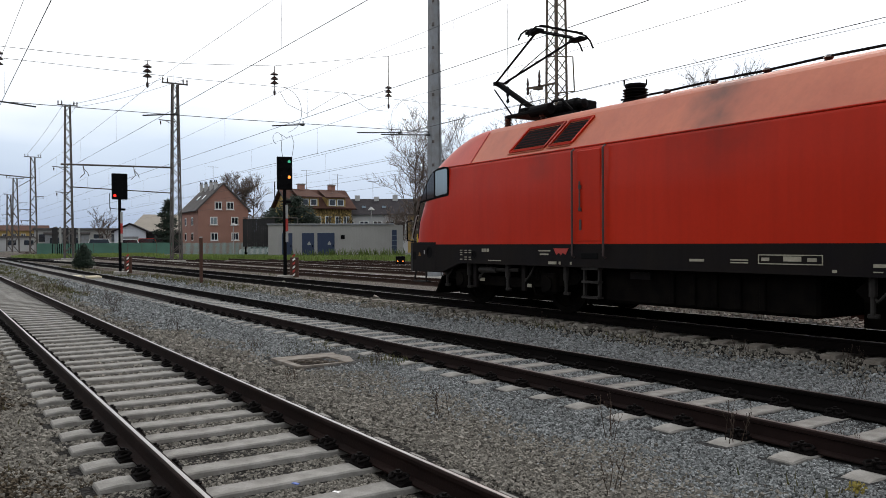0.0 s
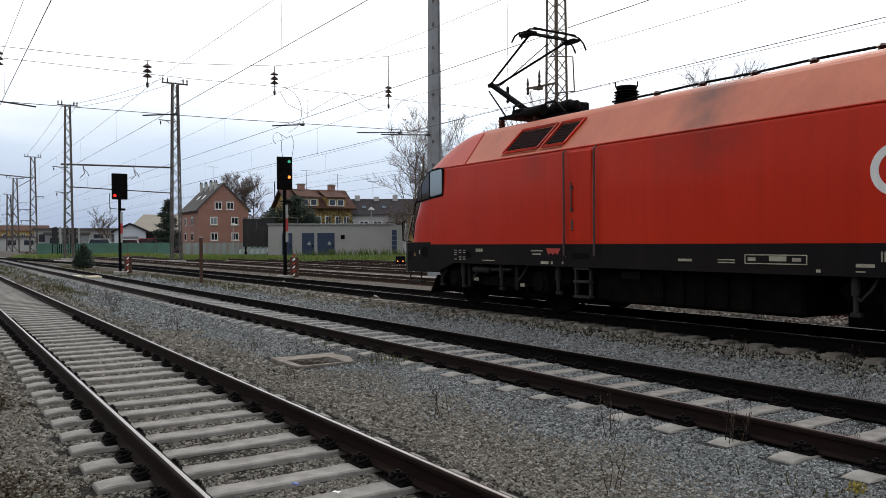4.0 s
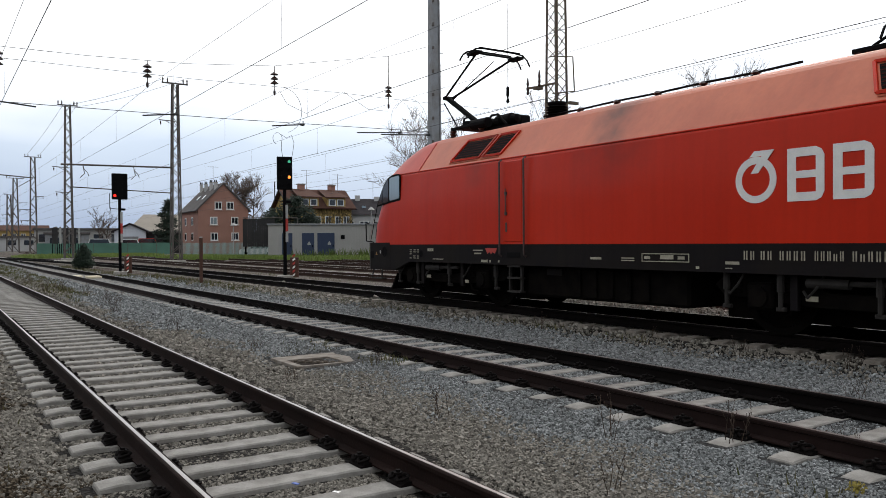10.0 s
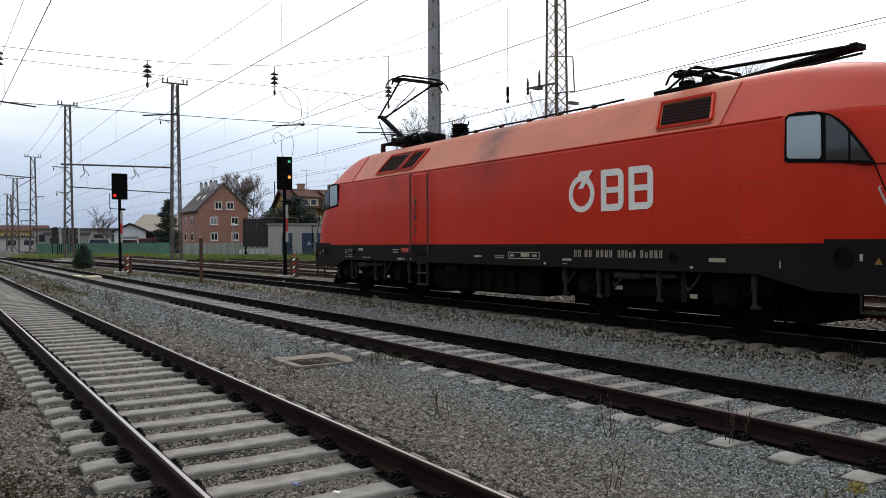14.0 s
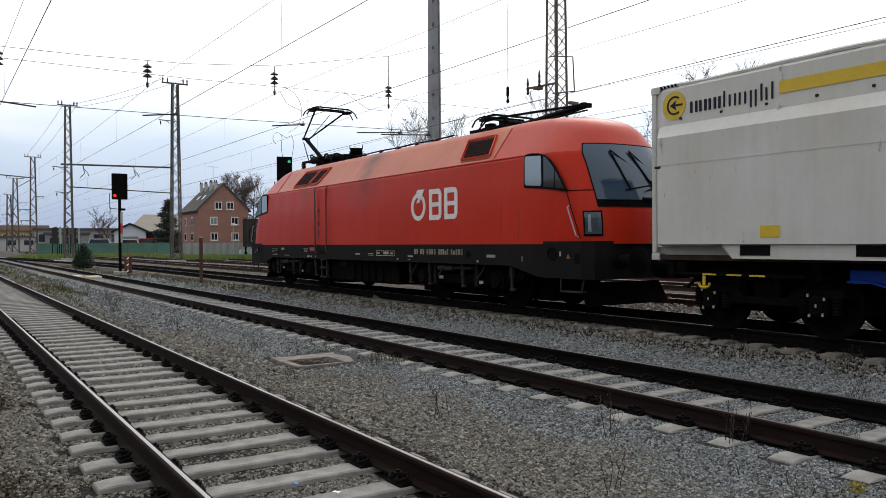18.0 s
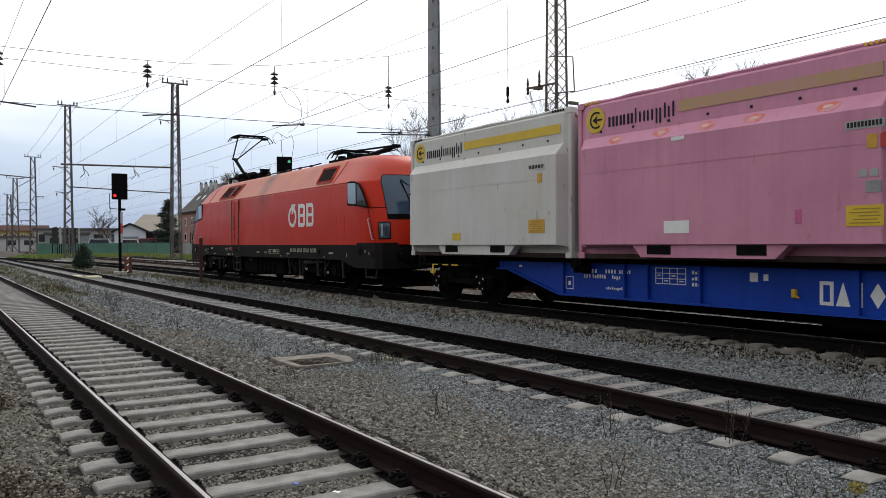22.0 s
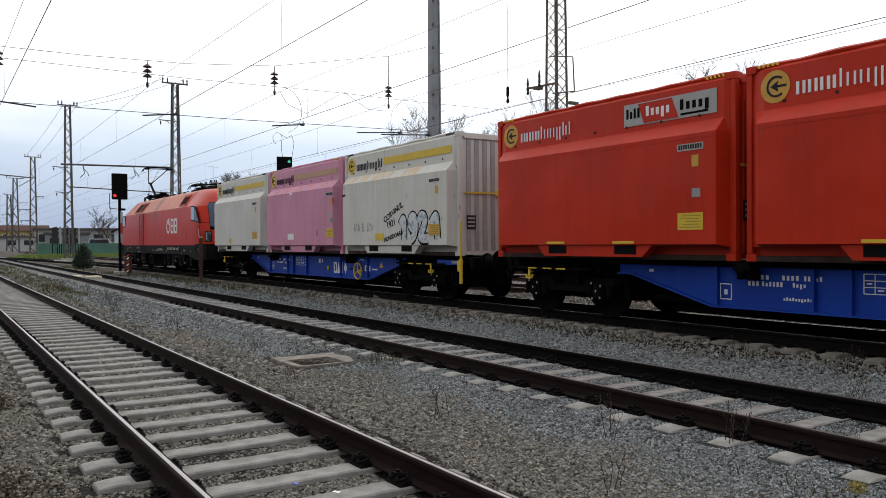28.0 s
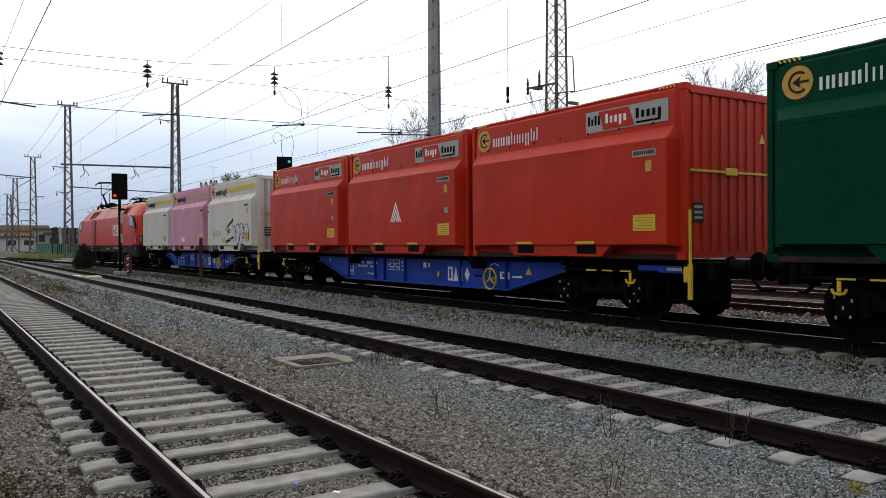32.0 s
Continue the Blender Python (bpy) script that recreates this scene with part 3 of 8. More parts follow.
def ground_material():
    """Gravel in grey and brown stretches, earth at the path edge, grass far off."""
    m = bpy.data.materials.new("gravel and earth")
    m.use_nodes = True
    n, l = m.node_tree.nodes, m.node_tree.links
    b = n["Principled BSDF"]
    b.inputs["Roughness"].default_value = 0.95
    b.inputs["Specular IOR Level"].default_value = 0.2
    geo = n.new("ShaderNodeNewGeometry")
    sep = n.new("ShaderNodeSeparateXYZ")
    l.new(geo.outputs["Position"], sep.inputs[0])
    wob = n.new("ShaderNodeTexNoise")
    wob.inputs["Scale"].default_value = 0.55
    wob.inputs["Detail"].default_value = 5
    l.new(geo.outputs["Position"], wob.inputs["Vector"])
    wx = n.new("ShaderNodeMath")
    wx.operation = "MULTIPLY_ADD"
    wx.inputs[1].default_value = 2.4
    l.new(wob.outputs["Fac"], wx.inputs[0])
    # the grey gravel spreads towards the near track farther on
    far = n.new("ShaderNodeMapRange")
    far.inputs["From Min"].default_value, far.inputs["From Max"].default_value, far.inputs["To Max"].default_value = 10.0, 32.0, 0.9
    l.new(sep.outputs["Y"], far.inputs["Value"])
    fx = n.new("ShaderNodeMath")
    fx.operation = "ADD"
    l.new(sep.outputs["X"], fx.inputs[0])
    l.new(far.outputs[0], fx.inputs[1])
    l.new(fx.outputs[0], wx.inputs[2])
    mr = n.new("ShaderNodeMapRange")
    mr.inputs["From Min"].default_value, mr.inputs["From Max"].default_value = -2.0, 42.0
    l.new(wx.outputs[0], mr.inputs["Value"])
    ramp = n.new("ShaderNodeValToRGB")
    e = ramp.color_ramp.elements

    def stop(x, c):
        q = e.new((x + 1.2 + 2.0) / 44.0)
        q.color = (*c, 1)
    e[0].position, e[0].color = 0.0, (0.055, 0.042, 0.03, 1)
    e[1].position, e[1].color = 1.0, (0.06, 0.06, 0.045, 1)
    for x, c in ((0.4, (0.055, 0.043, 0.031)), (0.9, (0.085, 0.073, 0.062)), (3.9, (0.08, 0.067, 0.054)), (4.7, (0.125, 0.12, 0.115)), (5.3, (0.18, 0.187, 0.19)),
                 (9.5, (0.165, 0.168, 0.168)), (10.0, (0.085, 0.072, 0.055)), (10.7, (0.085, 0.07, 0.058)), (13.3, (0.075, 0.062, 0.052)), (16.0, (0.115, 0.098, 0.083)), (30.0, (0.155, 0.139, 0.118))):
        stop(x, c)
    l.new(mr.outputs[0], ramp.inputs[0])
    # ground scaled dark near, pale far; shade between near stones is painted in
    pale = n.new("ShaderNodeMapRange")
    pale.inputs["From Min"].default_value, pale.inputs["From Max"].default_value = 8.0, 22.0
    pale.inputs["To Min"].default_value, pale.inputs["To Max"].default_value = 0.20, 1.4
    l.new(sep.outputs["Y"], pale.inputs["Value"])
    gap_shade = n.new("ShaderNodeVectorMath")
    gap_shade.operation = "SCALE"
    l.new(ramp.outputs[0], gap_shade.inputs[0])
    l.new(pale.outputs[0], gap_shade.inputs["Scale"])
    # cells darken towards their edges, painting the shade between pebbles
    cell = n.new("ShaderNodeTexVoronoi")
    cell.inputs["Scale"].default_value = 26.0
    l.new(geo.outputs["Position"], cell.inputs["Vector"])
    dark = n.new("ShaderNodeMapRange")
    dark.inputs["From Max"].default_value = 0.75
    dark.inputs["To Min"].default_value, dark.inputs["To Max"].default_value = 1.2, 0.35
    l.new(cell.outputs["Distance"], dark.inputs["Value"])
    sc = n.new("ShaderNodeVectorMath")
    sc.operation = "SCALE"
    l.new(gap_shade.outputs[0], sc.inputs[0])
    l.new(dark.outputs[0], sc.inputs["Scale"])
    tone = n.new("ShaderNodeSeparateColor")
    l.new(cell.outputs["Color"], tone.inputs[0])
    tr = n.new("ShaderNodeMapRange")
    tr.inputs["To Min"].default_value, tr.inputs["To Max"].default_value = 0.6, 1.4
    l.new(tone.outputs[0], tr.inputs["Value"])
    sc2 = n.new("ShaderNodeVectorMath")
    sc2.operation = "SCALE"
    l.new(sc.outputs[0], sc2.inputs[0])
    l.new(tr.outputs[0], sc2.inputs["Scale"])
    l.new(sc2.outputs[0], b.inputs["Base Color"])
    bp = n.new("ShaderNodeBump")
    bp.invert = True
    bp.inputs["Strength"].default_value = 0.8
    bp.inputs["Distance"].default_value = 0.03
    l.new(cell.outputs["Distance"], bp.inputs["Height"])
    l.new(bp.outputs[0], b.inputs["Normal"])
    return m


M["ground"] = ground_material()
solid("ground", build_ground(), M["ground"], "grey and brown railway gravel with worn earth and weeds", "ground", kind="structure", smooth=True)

# ---- tracks: rails on sleepers ----
RAIL = [(-0.075, 0.0), (-0.075, 0.012), (-0.012, 0.030), (-0.009, 0.125), (-0.034, 0.135), (-0.036, 0.162), (-0.028, 0.171), (0.028, 0.171), (0.036, 0.162), (0.034, 0.135),
        (0.009, 0.125), (0.012, 0.030), (0.075, 0.012), (0.075, 0.0)]


def rail_mesh(line, top, off):
    """A rail swept along a plan line of (x, y), its centre off metres to the side."""
    rings = []
    for i, (x, y) in enumerate(line):
        xa, ya = line[max(0, i - 1)]
        xb, yb = line[min(len(line) - 1, i + 1)]
        d = math.hypot(xb - xa, yb - ya)
        nx, ny = (yb - ya) / d, -(xb - xa) / d
        rings.append([(x + nx * (off + px), y + ny * (off + px), top - 0.171 + pz) for px, pz in RAIL])
    return Mesh().loft(rings)


def head_mesh(line, top, off, w=0.02):
    rings = []
    for i, (x, y) in enumerate(line):
        xa, ya = line[max(0, i - 1)]
        xb, yb = line[min(len(line) - 1, i + 1)]
        d = math.hypot(xb - xa, yb - ya)
        nx, ny = (yb - ya) / d, -(xb - xa) / d
        rings.append([(x + nx * (off + px), y + ny * (off + px), top + pz) for px, pz in ((-w, -0.002), (-w, 0.0025), (w, 0.0025), (w, -0.002))])
    return Mesh().loft(rings)


def sleeper_mesh():
    """A concrete sleeper, thinner in the middle, higher under the rails."""
    rings = []
    for x, top, hw in ((-1.18, -0.196, 0.108), (-1.17, -0.186, 0.112), (-1.0, -0.172, 0.116), (-0.90, -0.180, 0.116), (-0.60, -0.180, 0.116), (-0.5, -0.176, 0.112), (-0.35, -0.178, 0.106), (0.35, -0.178, 0.106),
                       (0.5, -0.176, 0.112), (0.60, -0.180, 0.116), (0.90, -0.180, 0.116), (1.0, -0.172, 0.116), (1.17, -0.186, 0.112), (1.18, -0.196, 0.108)):
        rings.append([(x, -hw - 0.02, -0.36), (x, -hw, top - 0.012), (x, -hw + 0.012, top), (x, hw - 0.012, top), (x, hw, top - 0.012), (x, hw + 0.02, -0.36)])
    return Mesh().loft(rings)


def clip_mesh():
    """One side of a rail fastening: angled guide plate, bent spring clip, sleeper screw with washer."""
    m = Mesh()
    m.prism([(0.068, -0.186), (0.068, -0.150), (0.10, -0.150), (0.165, -0.168), (0.17, -0.186)], "y", -0.10, 0.10)
    m.rod((0.125, 0, -0.17), (0.125, 0, -0.078), 0.018, 6)
    m.rod((0.125, 0, -0.108), (0.125, 0, -0.095), 0.036, 8)
    for e in (-1, 1):
        m.path([(0.125, e * 0.022, -0.112), (0.085, e * 0.032, -0.112), (0.078, e * 0.06, -0.118), (0.10, e * 0.088, -0.122), (0.14, e * 0.086, -0.13), (0.16, e * 0.055, -0.142), (0.15, e * 0.024, -0.13), (0.13, e * 0.02, -0.112)], 0.014, 6)
    return m


def track(label, line, top, mat_rail, mat_head, sleeper_mat, near, far, phase=0.0, head_w=0.02):
    tr = thing("railway_track", 0, 0, 0, label, "track", "railway tracks")
    for off in (-0.7525, 0.7525):
        # the right-hand rail of the dark-railed track takes the blacker material
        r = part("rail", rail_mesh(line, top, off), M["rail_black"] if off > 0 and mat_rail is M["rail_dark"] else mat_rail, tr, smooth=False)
        part("rail_head", head_mesh(line, top, off, head_w), mat_head, r, "worn running surface")
    PIECES.append((tr, line, top, sleeper_mat, near, far, phase))
    return tr


def line_at(line, y):
    for (xa, ya), (xb, yb) in zip(line[:-1], line[1:]):
        if ya <= y <= yb:
            f = (y - ya) / (yb - ya)
            return xa + (xb - xa) * f, math.atan2(xb - xa, yb - ya)
    return None


def lay_sleepers():
    base = sleeper_mesh()
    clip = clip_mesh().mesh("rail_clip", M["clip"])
    made = {}
    for tr, line, top, smat, near, far, phase in PIECES:
        if smat.name not in made:
            made[smat.name] = base.mesh("sleeper", smat)
        k = 0
        rest = Mesh()
        y = near[0] + phase
        while y < far:
            hit = line_at(line, y)
            if hit:
                x, a = hit
                jig = 0.4 * math.sin(k * 12.9898)
                if y < near[1]:
                    s = new("sleeper", made[smat.name])
                    s.parent = tr
                    s.matrix_basis = pose(x, y, top + 0.004 * math.sin(k * 3.1), 0, 0, -math.degrees(a) + jig)
                    if y < near[2]:
                        for off in (-0.7525, 0.7525):
                            for turn in (0, 180):
                                c = new("rail_clip", clip)
                                c.parent = s
                                c.matrix_basis = pose(off, 0, 0, 0, 0, turn)
                else:
                    m4 = pose(x, y, top, 0, 0, -math.degrees(a))
                    rest.add([m4 @ Vector(v) for v in base.v], base.f)
            y += 0.6
            k += 1
        if rest.v:
            tagged(part("sleeper_rest", rest, smat, tr), kind="stuff")


PIECES = []


def straight(x, y0, y1):
    return [(x, y0), (x, 0.0), (x, y1)] if y0 < 0 < y1 else [(x, y0), (x, y1)]


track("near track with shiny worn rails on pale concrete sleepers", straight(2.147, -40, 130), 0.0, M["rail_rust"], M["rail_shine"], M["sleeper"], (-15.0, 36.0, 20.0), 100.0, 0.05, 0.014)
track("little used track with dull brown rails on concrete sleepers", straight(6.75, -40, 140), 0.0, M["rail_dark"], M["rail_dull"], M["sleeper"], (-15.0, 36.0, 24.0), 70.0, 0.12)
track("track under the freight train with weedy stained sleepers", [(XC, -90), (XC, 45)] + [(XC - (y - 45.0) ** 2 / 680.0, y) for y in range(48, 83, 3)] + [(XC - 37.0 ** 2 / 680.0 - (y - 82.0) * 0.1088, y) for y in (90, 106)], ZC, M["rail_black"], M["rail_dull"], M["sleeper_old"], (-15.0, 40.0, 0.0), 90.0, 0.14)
for _x, _top in ((16.2, 0.12), (20.9, 0.12), (25.6, 0.12), (30.3, 0.12)):
    track("station track beyond the train with rusty rails", straight(_x, -40, 190), _top, M["rail_far"], M["rail_shine"], M["sleeper_old"], (18.0, 18.0, 0.0), 90.0)


# ---- the train ----
def track_x(y):
    """The centre line of the train's track: straight, then the curve of a turnout towards the left."""
    if y < 45.0:
        return XC
    if y < 82.0:
        return XC - (y - 45.0) ** 2 / 680.0
    return XC - 37.0 ** 2 / 680.0 - (y - 82.0) * 0.1088


def marks(x, rects, depth=0.006):
    """Thin raised bars on the side plane x, each (y0, y1, z0, z1)."""
    m = Mesh()
    for y0, y1, z0, z1 in rects:
        m.box(x - depth, x + 0.002, y0, y1, z0, z1)
    return m


def word(y_left, z, width, height, ups, gap=0.3):
    """Plain bars in the place of a word that runs towards -y: one solid bar a letter, taller where the word has tall letters."""
    n = len(ups)
    gap = max(gap, 0.45)
    w = width / (n + (n - 1) * gap)
    out, y = [], y_left
    for u in ups:
        lo = z - (0.30 * height if u == "d" else 0)
        out.append((y - w, y, lo, z + (height if u == "u" else height * 0.72)))
        y -= w * (1 + gap)
    return out


def bars(name, x, rects, material, parent, depth=0.006):
    """One object a bar, so that each can be picked apart."""
    for r in rects:
        part(name, marks(x, [r], depth), material, parent)


def ring_shape(m, x, cy, cz, r, t, n=28, ry=None, depth=0.006, a0=0.0, a1=2 * math.pi):
    """A flat ring on the side plane x."""
    ry = ry or r
    k = n
    inn, outn = [], []
    for i in range(k + 1):
        a = a0 + (a1 - a0) * i / k
        outn.append((cy + ry * math.cos(a), cz + r * math.sin(a)))
        inn.append((cy + (ry - t) * math.cos(a), cz + (r - t) * math.sin(a)))
    for i in range(k):
        q = [outn[i], outn[i + 1], inn[i + 1], inn[i]]
        m.prism(q, "x", x - depth, x + 0.002)
    return m


SMALL = ("vehicle_number", "marks", "small_marks", "load_table", "frame_mark", "paint_mark", "number_bars", "print", "data_plate", "data_bar", "revision_bar", "bars", "spray_tag", "hazard_stripe")


END = {1: -0.66, -1: -0.42}      # the body's middle lies behind the thing's origin


def loco_w(z):
    return float(np.interp(z, [0.86, 1.35, 2.4, 3.10, 3.16, 3.86, 3.95, 3.98], [1.47, 1.5, 1.5, 1.465, 1.425, 0.90, 0.78, 0.6]))


NOSE = {1: (9.12, 9.36, 9.24, 9.08, 8.74, 8.46, 8.2, 7.86, 7.5, 7.0), -1: (9.10, 9.20, 9.17, 9.08, 8.83, 8.56, 8.40, 8.16, 7.75, 7.2)}
ROUND = {1: (1.05, 0.66), -1: (1.4, 0.75)}      # corner depth and fullness of each end in plan


def loco_l(z, s):
    return float(np.interp(z, [0.86, 1.35, 1.9, 2.2, 2.8, 3.3, 3.6, 3.8, 3.92, 3.98], NOSE[s]))


def loco_point(a, z, s, grow=0.0):
    """A point of the shell: a from 0 to pi round the end s (1 leading, -1 trailing), at height z."""
    w, L, (r, ex) = loco_w(z) + grow, loco_l(z, s) + grow + s * END[s], ROUND[s]
    c, q = math.cos(a), math.sin(a)
    return (s * w * abs(c) ** ex * (1 if c >= 0 else -1), s * ((L - r) + r * abs(q) ** ex), z)


def loco_ring(z, grow=0.0, n=22):
    return [loco_point(math.pi * i / n, z, s, grow) for s in (1, -1) for i in range(n + 1)]


def loco_patch(a0, a1, z0, z1, s, grow, n=10, k=6, slant=0.0):
    """A sheet that follows the shell, a finger thick."""
    m = Mesh()
    grid = [[loco_point(a0 + (a1 - a0) * i / n + slant * (j / k), z0 + (z1 - z0) * j / k, s, g) for j in range(k + 1) for i in range(n + 1)] for g in (grow, grow - 0.04)]
    q = n + 1
    vs = grid[0] + grid[1]
    o = len(grid[0])
    fs = []
    for j in range(k):
        for i in range(n):
            b = j * q + i
            fs.append((b, b + 1, b + q + 1, b + q))
            fs.append((o + b + q, o + b + q + 1, o + b + 1, o + b))
    for i in range(n):
        fs += [(i + 1, i, o + i, o + i + 1), (k * q + i, k * q + i + 1, o + k * q + i + 1, o + k * q + i)]
    for j in range(k):
        fs += [(j * q, (j + 1) * q, o + (j + 1) * q, o + j * q), ((j + 1) * q + n, j * q + n, o + j * q + n, o + (j + 1) * q + n)]
    return m.add(vs, fs)


def wheelset_mesh(r):
    m = Mesh()
    m.rod((-0.95, 0, 0), (0.95, 0, 0), 0.09, 10)
    for s in (-1, 1):
        m.lathe([(0.12, -0.10 * s), (r * 0.5, -0.04 * s), (r * 0.82, -0.03 * s), (r * 0.84, -0.055 * s), (r, -0.055 * s), (r, 0.05 * s), (r + 0.028, 0.055 * s), (r + 0.028, 0.08 * s), (r * 0.86, 0.085 * s),
                 (r * 0.82, 0.03 * s), (r * 0.4, 0.04 * s), (0.12, 0.08 * s)], (s * 0.7525, 0, 0), "x", 28)
        for i in range(4):
            a = i * math.pi / 2
            m.box(s * 0.80, s * 0.815, 0.55 * r * math.cos(a) - 0.03, 0.55 * r * math.cos(a) + 0.03, 0.55 * r * math.sin(a) - 0.03, 0.55 * r * math.sin(a) + 0.03)
    return m


WHEELS = []     # (wheelset, radius, place in its thing)
_wheel_data = {}


def wheelset(parent, y, r):
    if r not in _wheel_data:
        _wheel_data[r] = wheelset_mesh(r).mesh("wheelset", M["soot"], True)
    ob = part("wheelset", _wheel_data[r], None, parent, "sooty steel wheelset")
    ob.matrix_basis = pose(0, y, r)
    WHEELS.append((ob, r, y))


def pantograph(parent, y0, s, raised):
    """A half-scissors current collector on insulators; s: the way its knee points."""
    base = Mesh()
    h = 0.0 if raised else -0.17
    lo_, hi_ = sorted((y0 - 0.95 * s, y0 + 0.42 * s))
    base.box(-0.55, 0.55, lo_ + 0.1, hi_, 4.20 + h, 4.25 + h, 0.01)
    base.box(-0.6, -0.5, lo_, hi_, 4.17 + h, 4.24 + h, 0.01).box(0.5, 0.6, lo_, hi_, 4.17 + h, 4.24 + h, 0.01)
    for bx, by, bz in ((-0.3, 0.05, 0.14), (-0.42, -0.35, 0.10), (0.15, -0.2, 0.2), (-0.2, 0.25, 0.09), (0.35, 0.1, 0.16)):
        base.box(bx - 0.09, bx + 0.09, y0 + by * s - 0.12, y0 + by * s + 0.12, 4.245 + h, 4.25 + h + bz, 0.02)
    base.path([(-0.5, y0 - 0.7 * s, 4.25 + h), (-0.55, y0 - 0.3 * s, 4.42 + h), (-0.4, y0 + 0.1 * s, 4.45 + h), (-0.3, y0 + 0.3 * s, 4.25 + h)], 0.022, 6)
    pan = part("pantograph", base, M["black"], parent, "black steel current collector on the roof")
    for x in (-0.55, 0.55):
        for y in (y0 - 0.85 * s, y0 + 0.36 * s):
            part("insulator", Mesh().lathe([(0.05, 0), (0.09, 0.03), (0.06, 0.06), (0.09, 0.10), (0.06, 0.13), (0.09, 0.17), (0.05, 0.2)], (x, y, 3.98 + h), "z", 10), M["insul"], pan)
    foot = (0, y0 - 0.05 * s, 4.30) if raised else (0, y0 + 0.30 * s, 4.09)
    knee = (0, y0 + 1.42 * s, 5.19) if raised else (0, y0 + 2.42 * s, 4.24)
    head = (0, y0 - 0.66 * s, 5.90) if raised else (0, y0 - 0.20 * s, 4.26)
    low = Mesh().rod(foot, knee, 0.07, 8)
    low.rod((-0.3, foot[1], foot[2]), (0.3, foot[1], foot[2]), 0.05, 8)
    low.rod((-0.28, foot[1] + 0.55 * s, foot[2] - 0.06), (-0.05, knee[1] + 0.1 * s, knee[2] - 0.12), 0.018, 6)
    part("lower_arm", low, M["black"], pan)
    up = Mesh()
    for x in (-0.10, 0.10):
        up.rod((x, knee[1], knee[2]), (x * 5.5, head[1], head[2]), 0.028, 6)
    up.rod((-0.6, head[1], head[2]), (0.6, head[1], head[2]), 0.025, 6)
    up.box(-0.13, 0.13, knee[1] - 0.06, knee[1] + 0.06, knee[2] - 0.045, knee[2] + 0.045, 0.01)
    up.rod((0.02, knee[1] - 0.1 * s, knee[2] - 0.1), (0.02, head[1] + 0.1 * s, head[2] - 0.12), 0.012, 5)
    part("upper_arm", up, M["black"], pan)
    bow = Mesh()
    for dy in (-0.17, 0.17):
        pts = [(-0.93, head[1] + dy, head[2] - 0.20), (-0.84, head[1] + dy, head[2] - 0.05), (-0.70, head[1] + dy, head[2] + 0.05), (-0.45, head[1] + dy, head[2] + 0.075), (0.45, head[1] + dy, head[2] + 0.075),
               (0.70, head[1] + dy, head[2] + 0.05), (0.84, head[1] + dy, head[2] - 0.05), (0.93, head[1] + dy, head[2] - 0.20)]
        bow.path(pts, 0.02, 6)
        bow.box(-0.6, 0.6, head[1] + dy - 0.03, head[1] + dy + 0.03, head[2] + 0.07, head[2] + 0.10)
    for x in (-0.62, 0.62):
        bow.box(x - 0.1, x + 0.1, head[1] - 0.2, head[1] + 0.2, head[2] - 0.05, head[2] + 0.02, 0.01)
    part("collector_head", bow, M["black"], pan)
    drive = Mesh().lathe([(0.10, 0), (0.15, -0.03 * s), (0.15, -0.2 * s), (0.12, -0.22 * s), (0.12, -0.3 * s), (0.15, -0.33 * s), (0.15, -0.55 * s), (0.11, -0.58 * s), (0.10, -0.75 * s), (0.02, -0.78 * s)], (-0.15, y0 - 0.95 * s, 4.25), "y", 14).box(0.1, 0.4, y0 - 1.5 * s, y0 - 1.1 * s, 4.08, 4.38, 0.03).path([(-0.4, y0 - 1.6 * s, 4.1), (-0.42, y0 - 1.3 * s, 4.36), (-0.3, y0 - 0.9 * s, 4.4), (-0.3, y0 - 0.6 * s, 4.2)], 0.03, 6).rod((-0.15, y0 - 0.6 * s, 4.24), (-0.15, y0 - 0.95 * s, 4.24), 0.11, 10).box(-0.45, 0.45, y0 - 1.7 * s, y0 - 0.6 * s, 4.0, 4.08)
    drive.rod((-0.55, y0 - 0.5 * s, 4.2), (-0.55, y0 - 1.1 * s, 4.2), 0.12, 12)
    if raised:
        part("drive_cylinder", drive, M["black"], pan)
    return pan


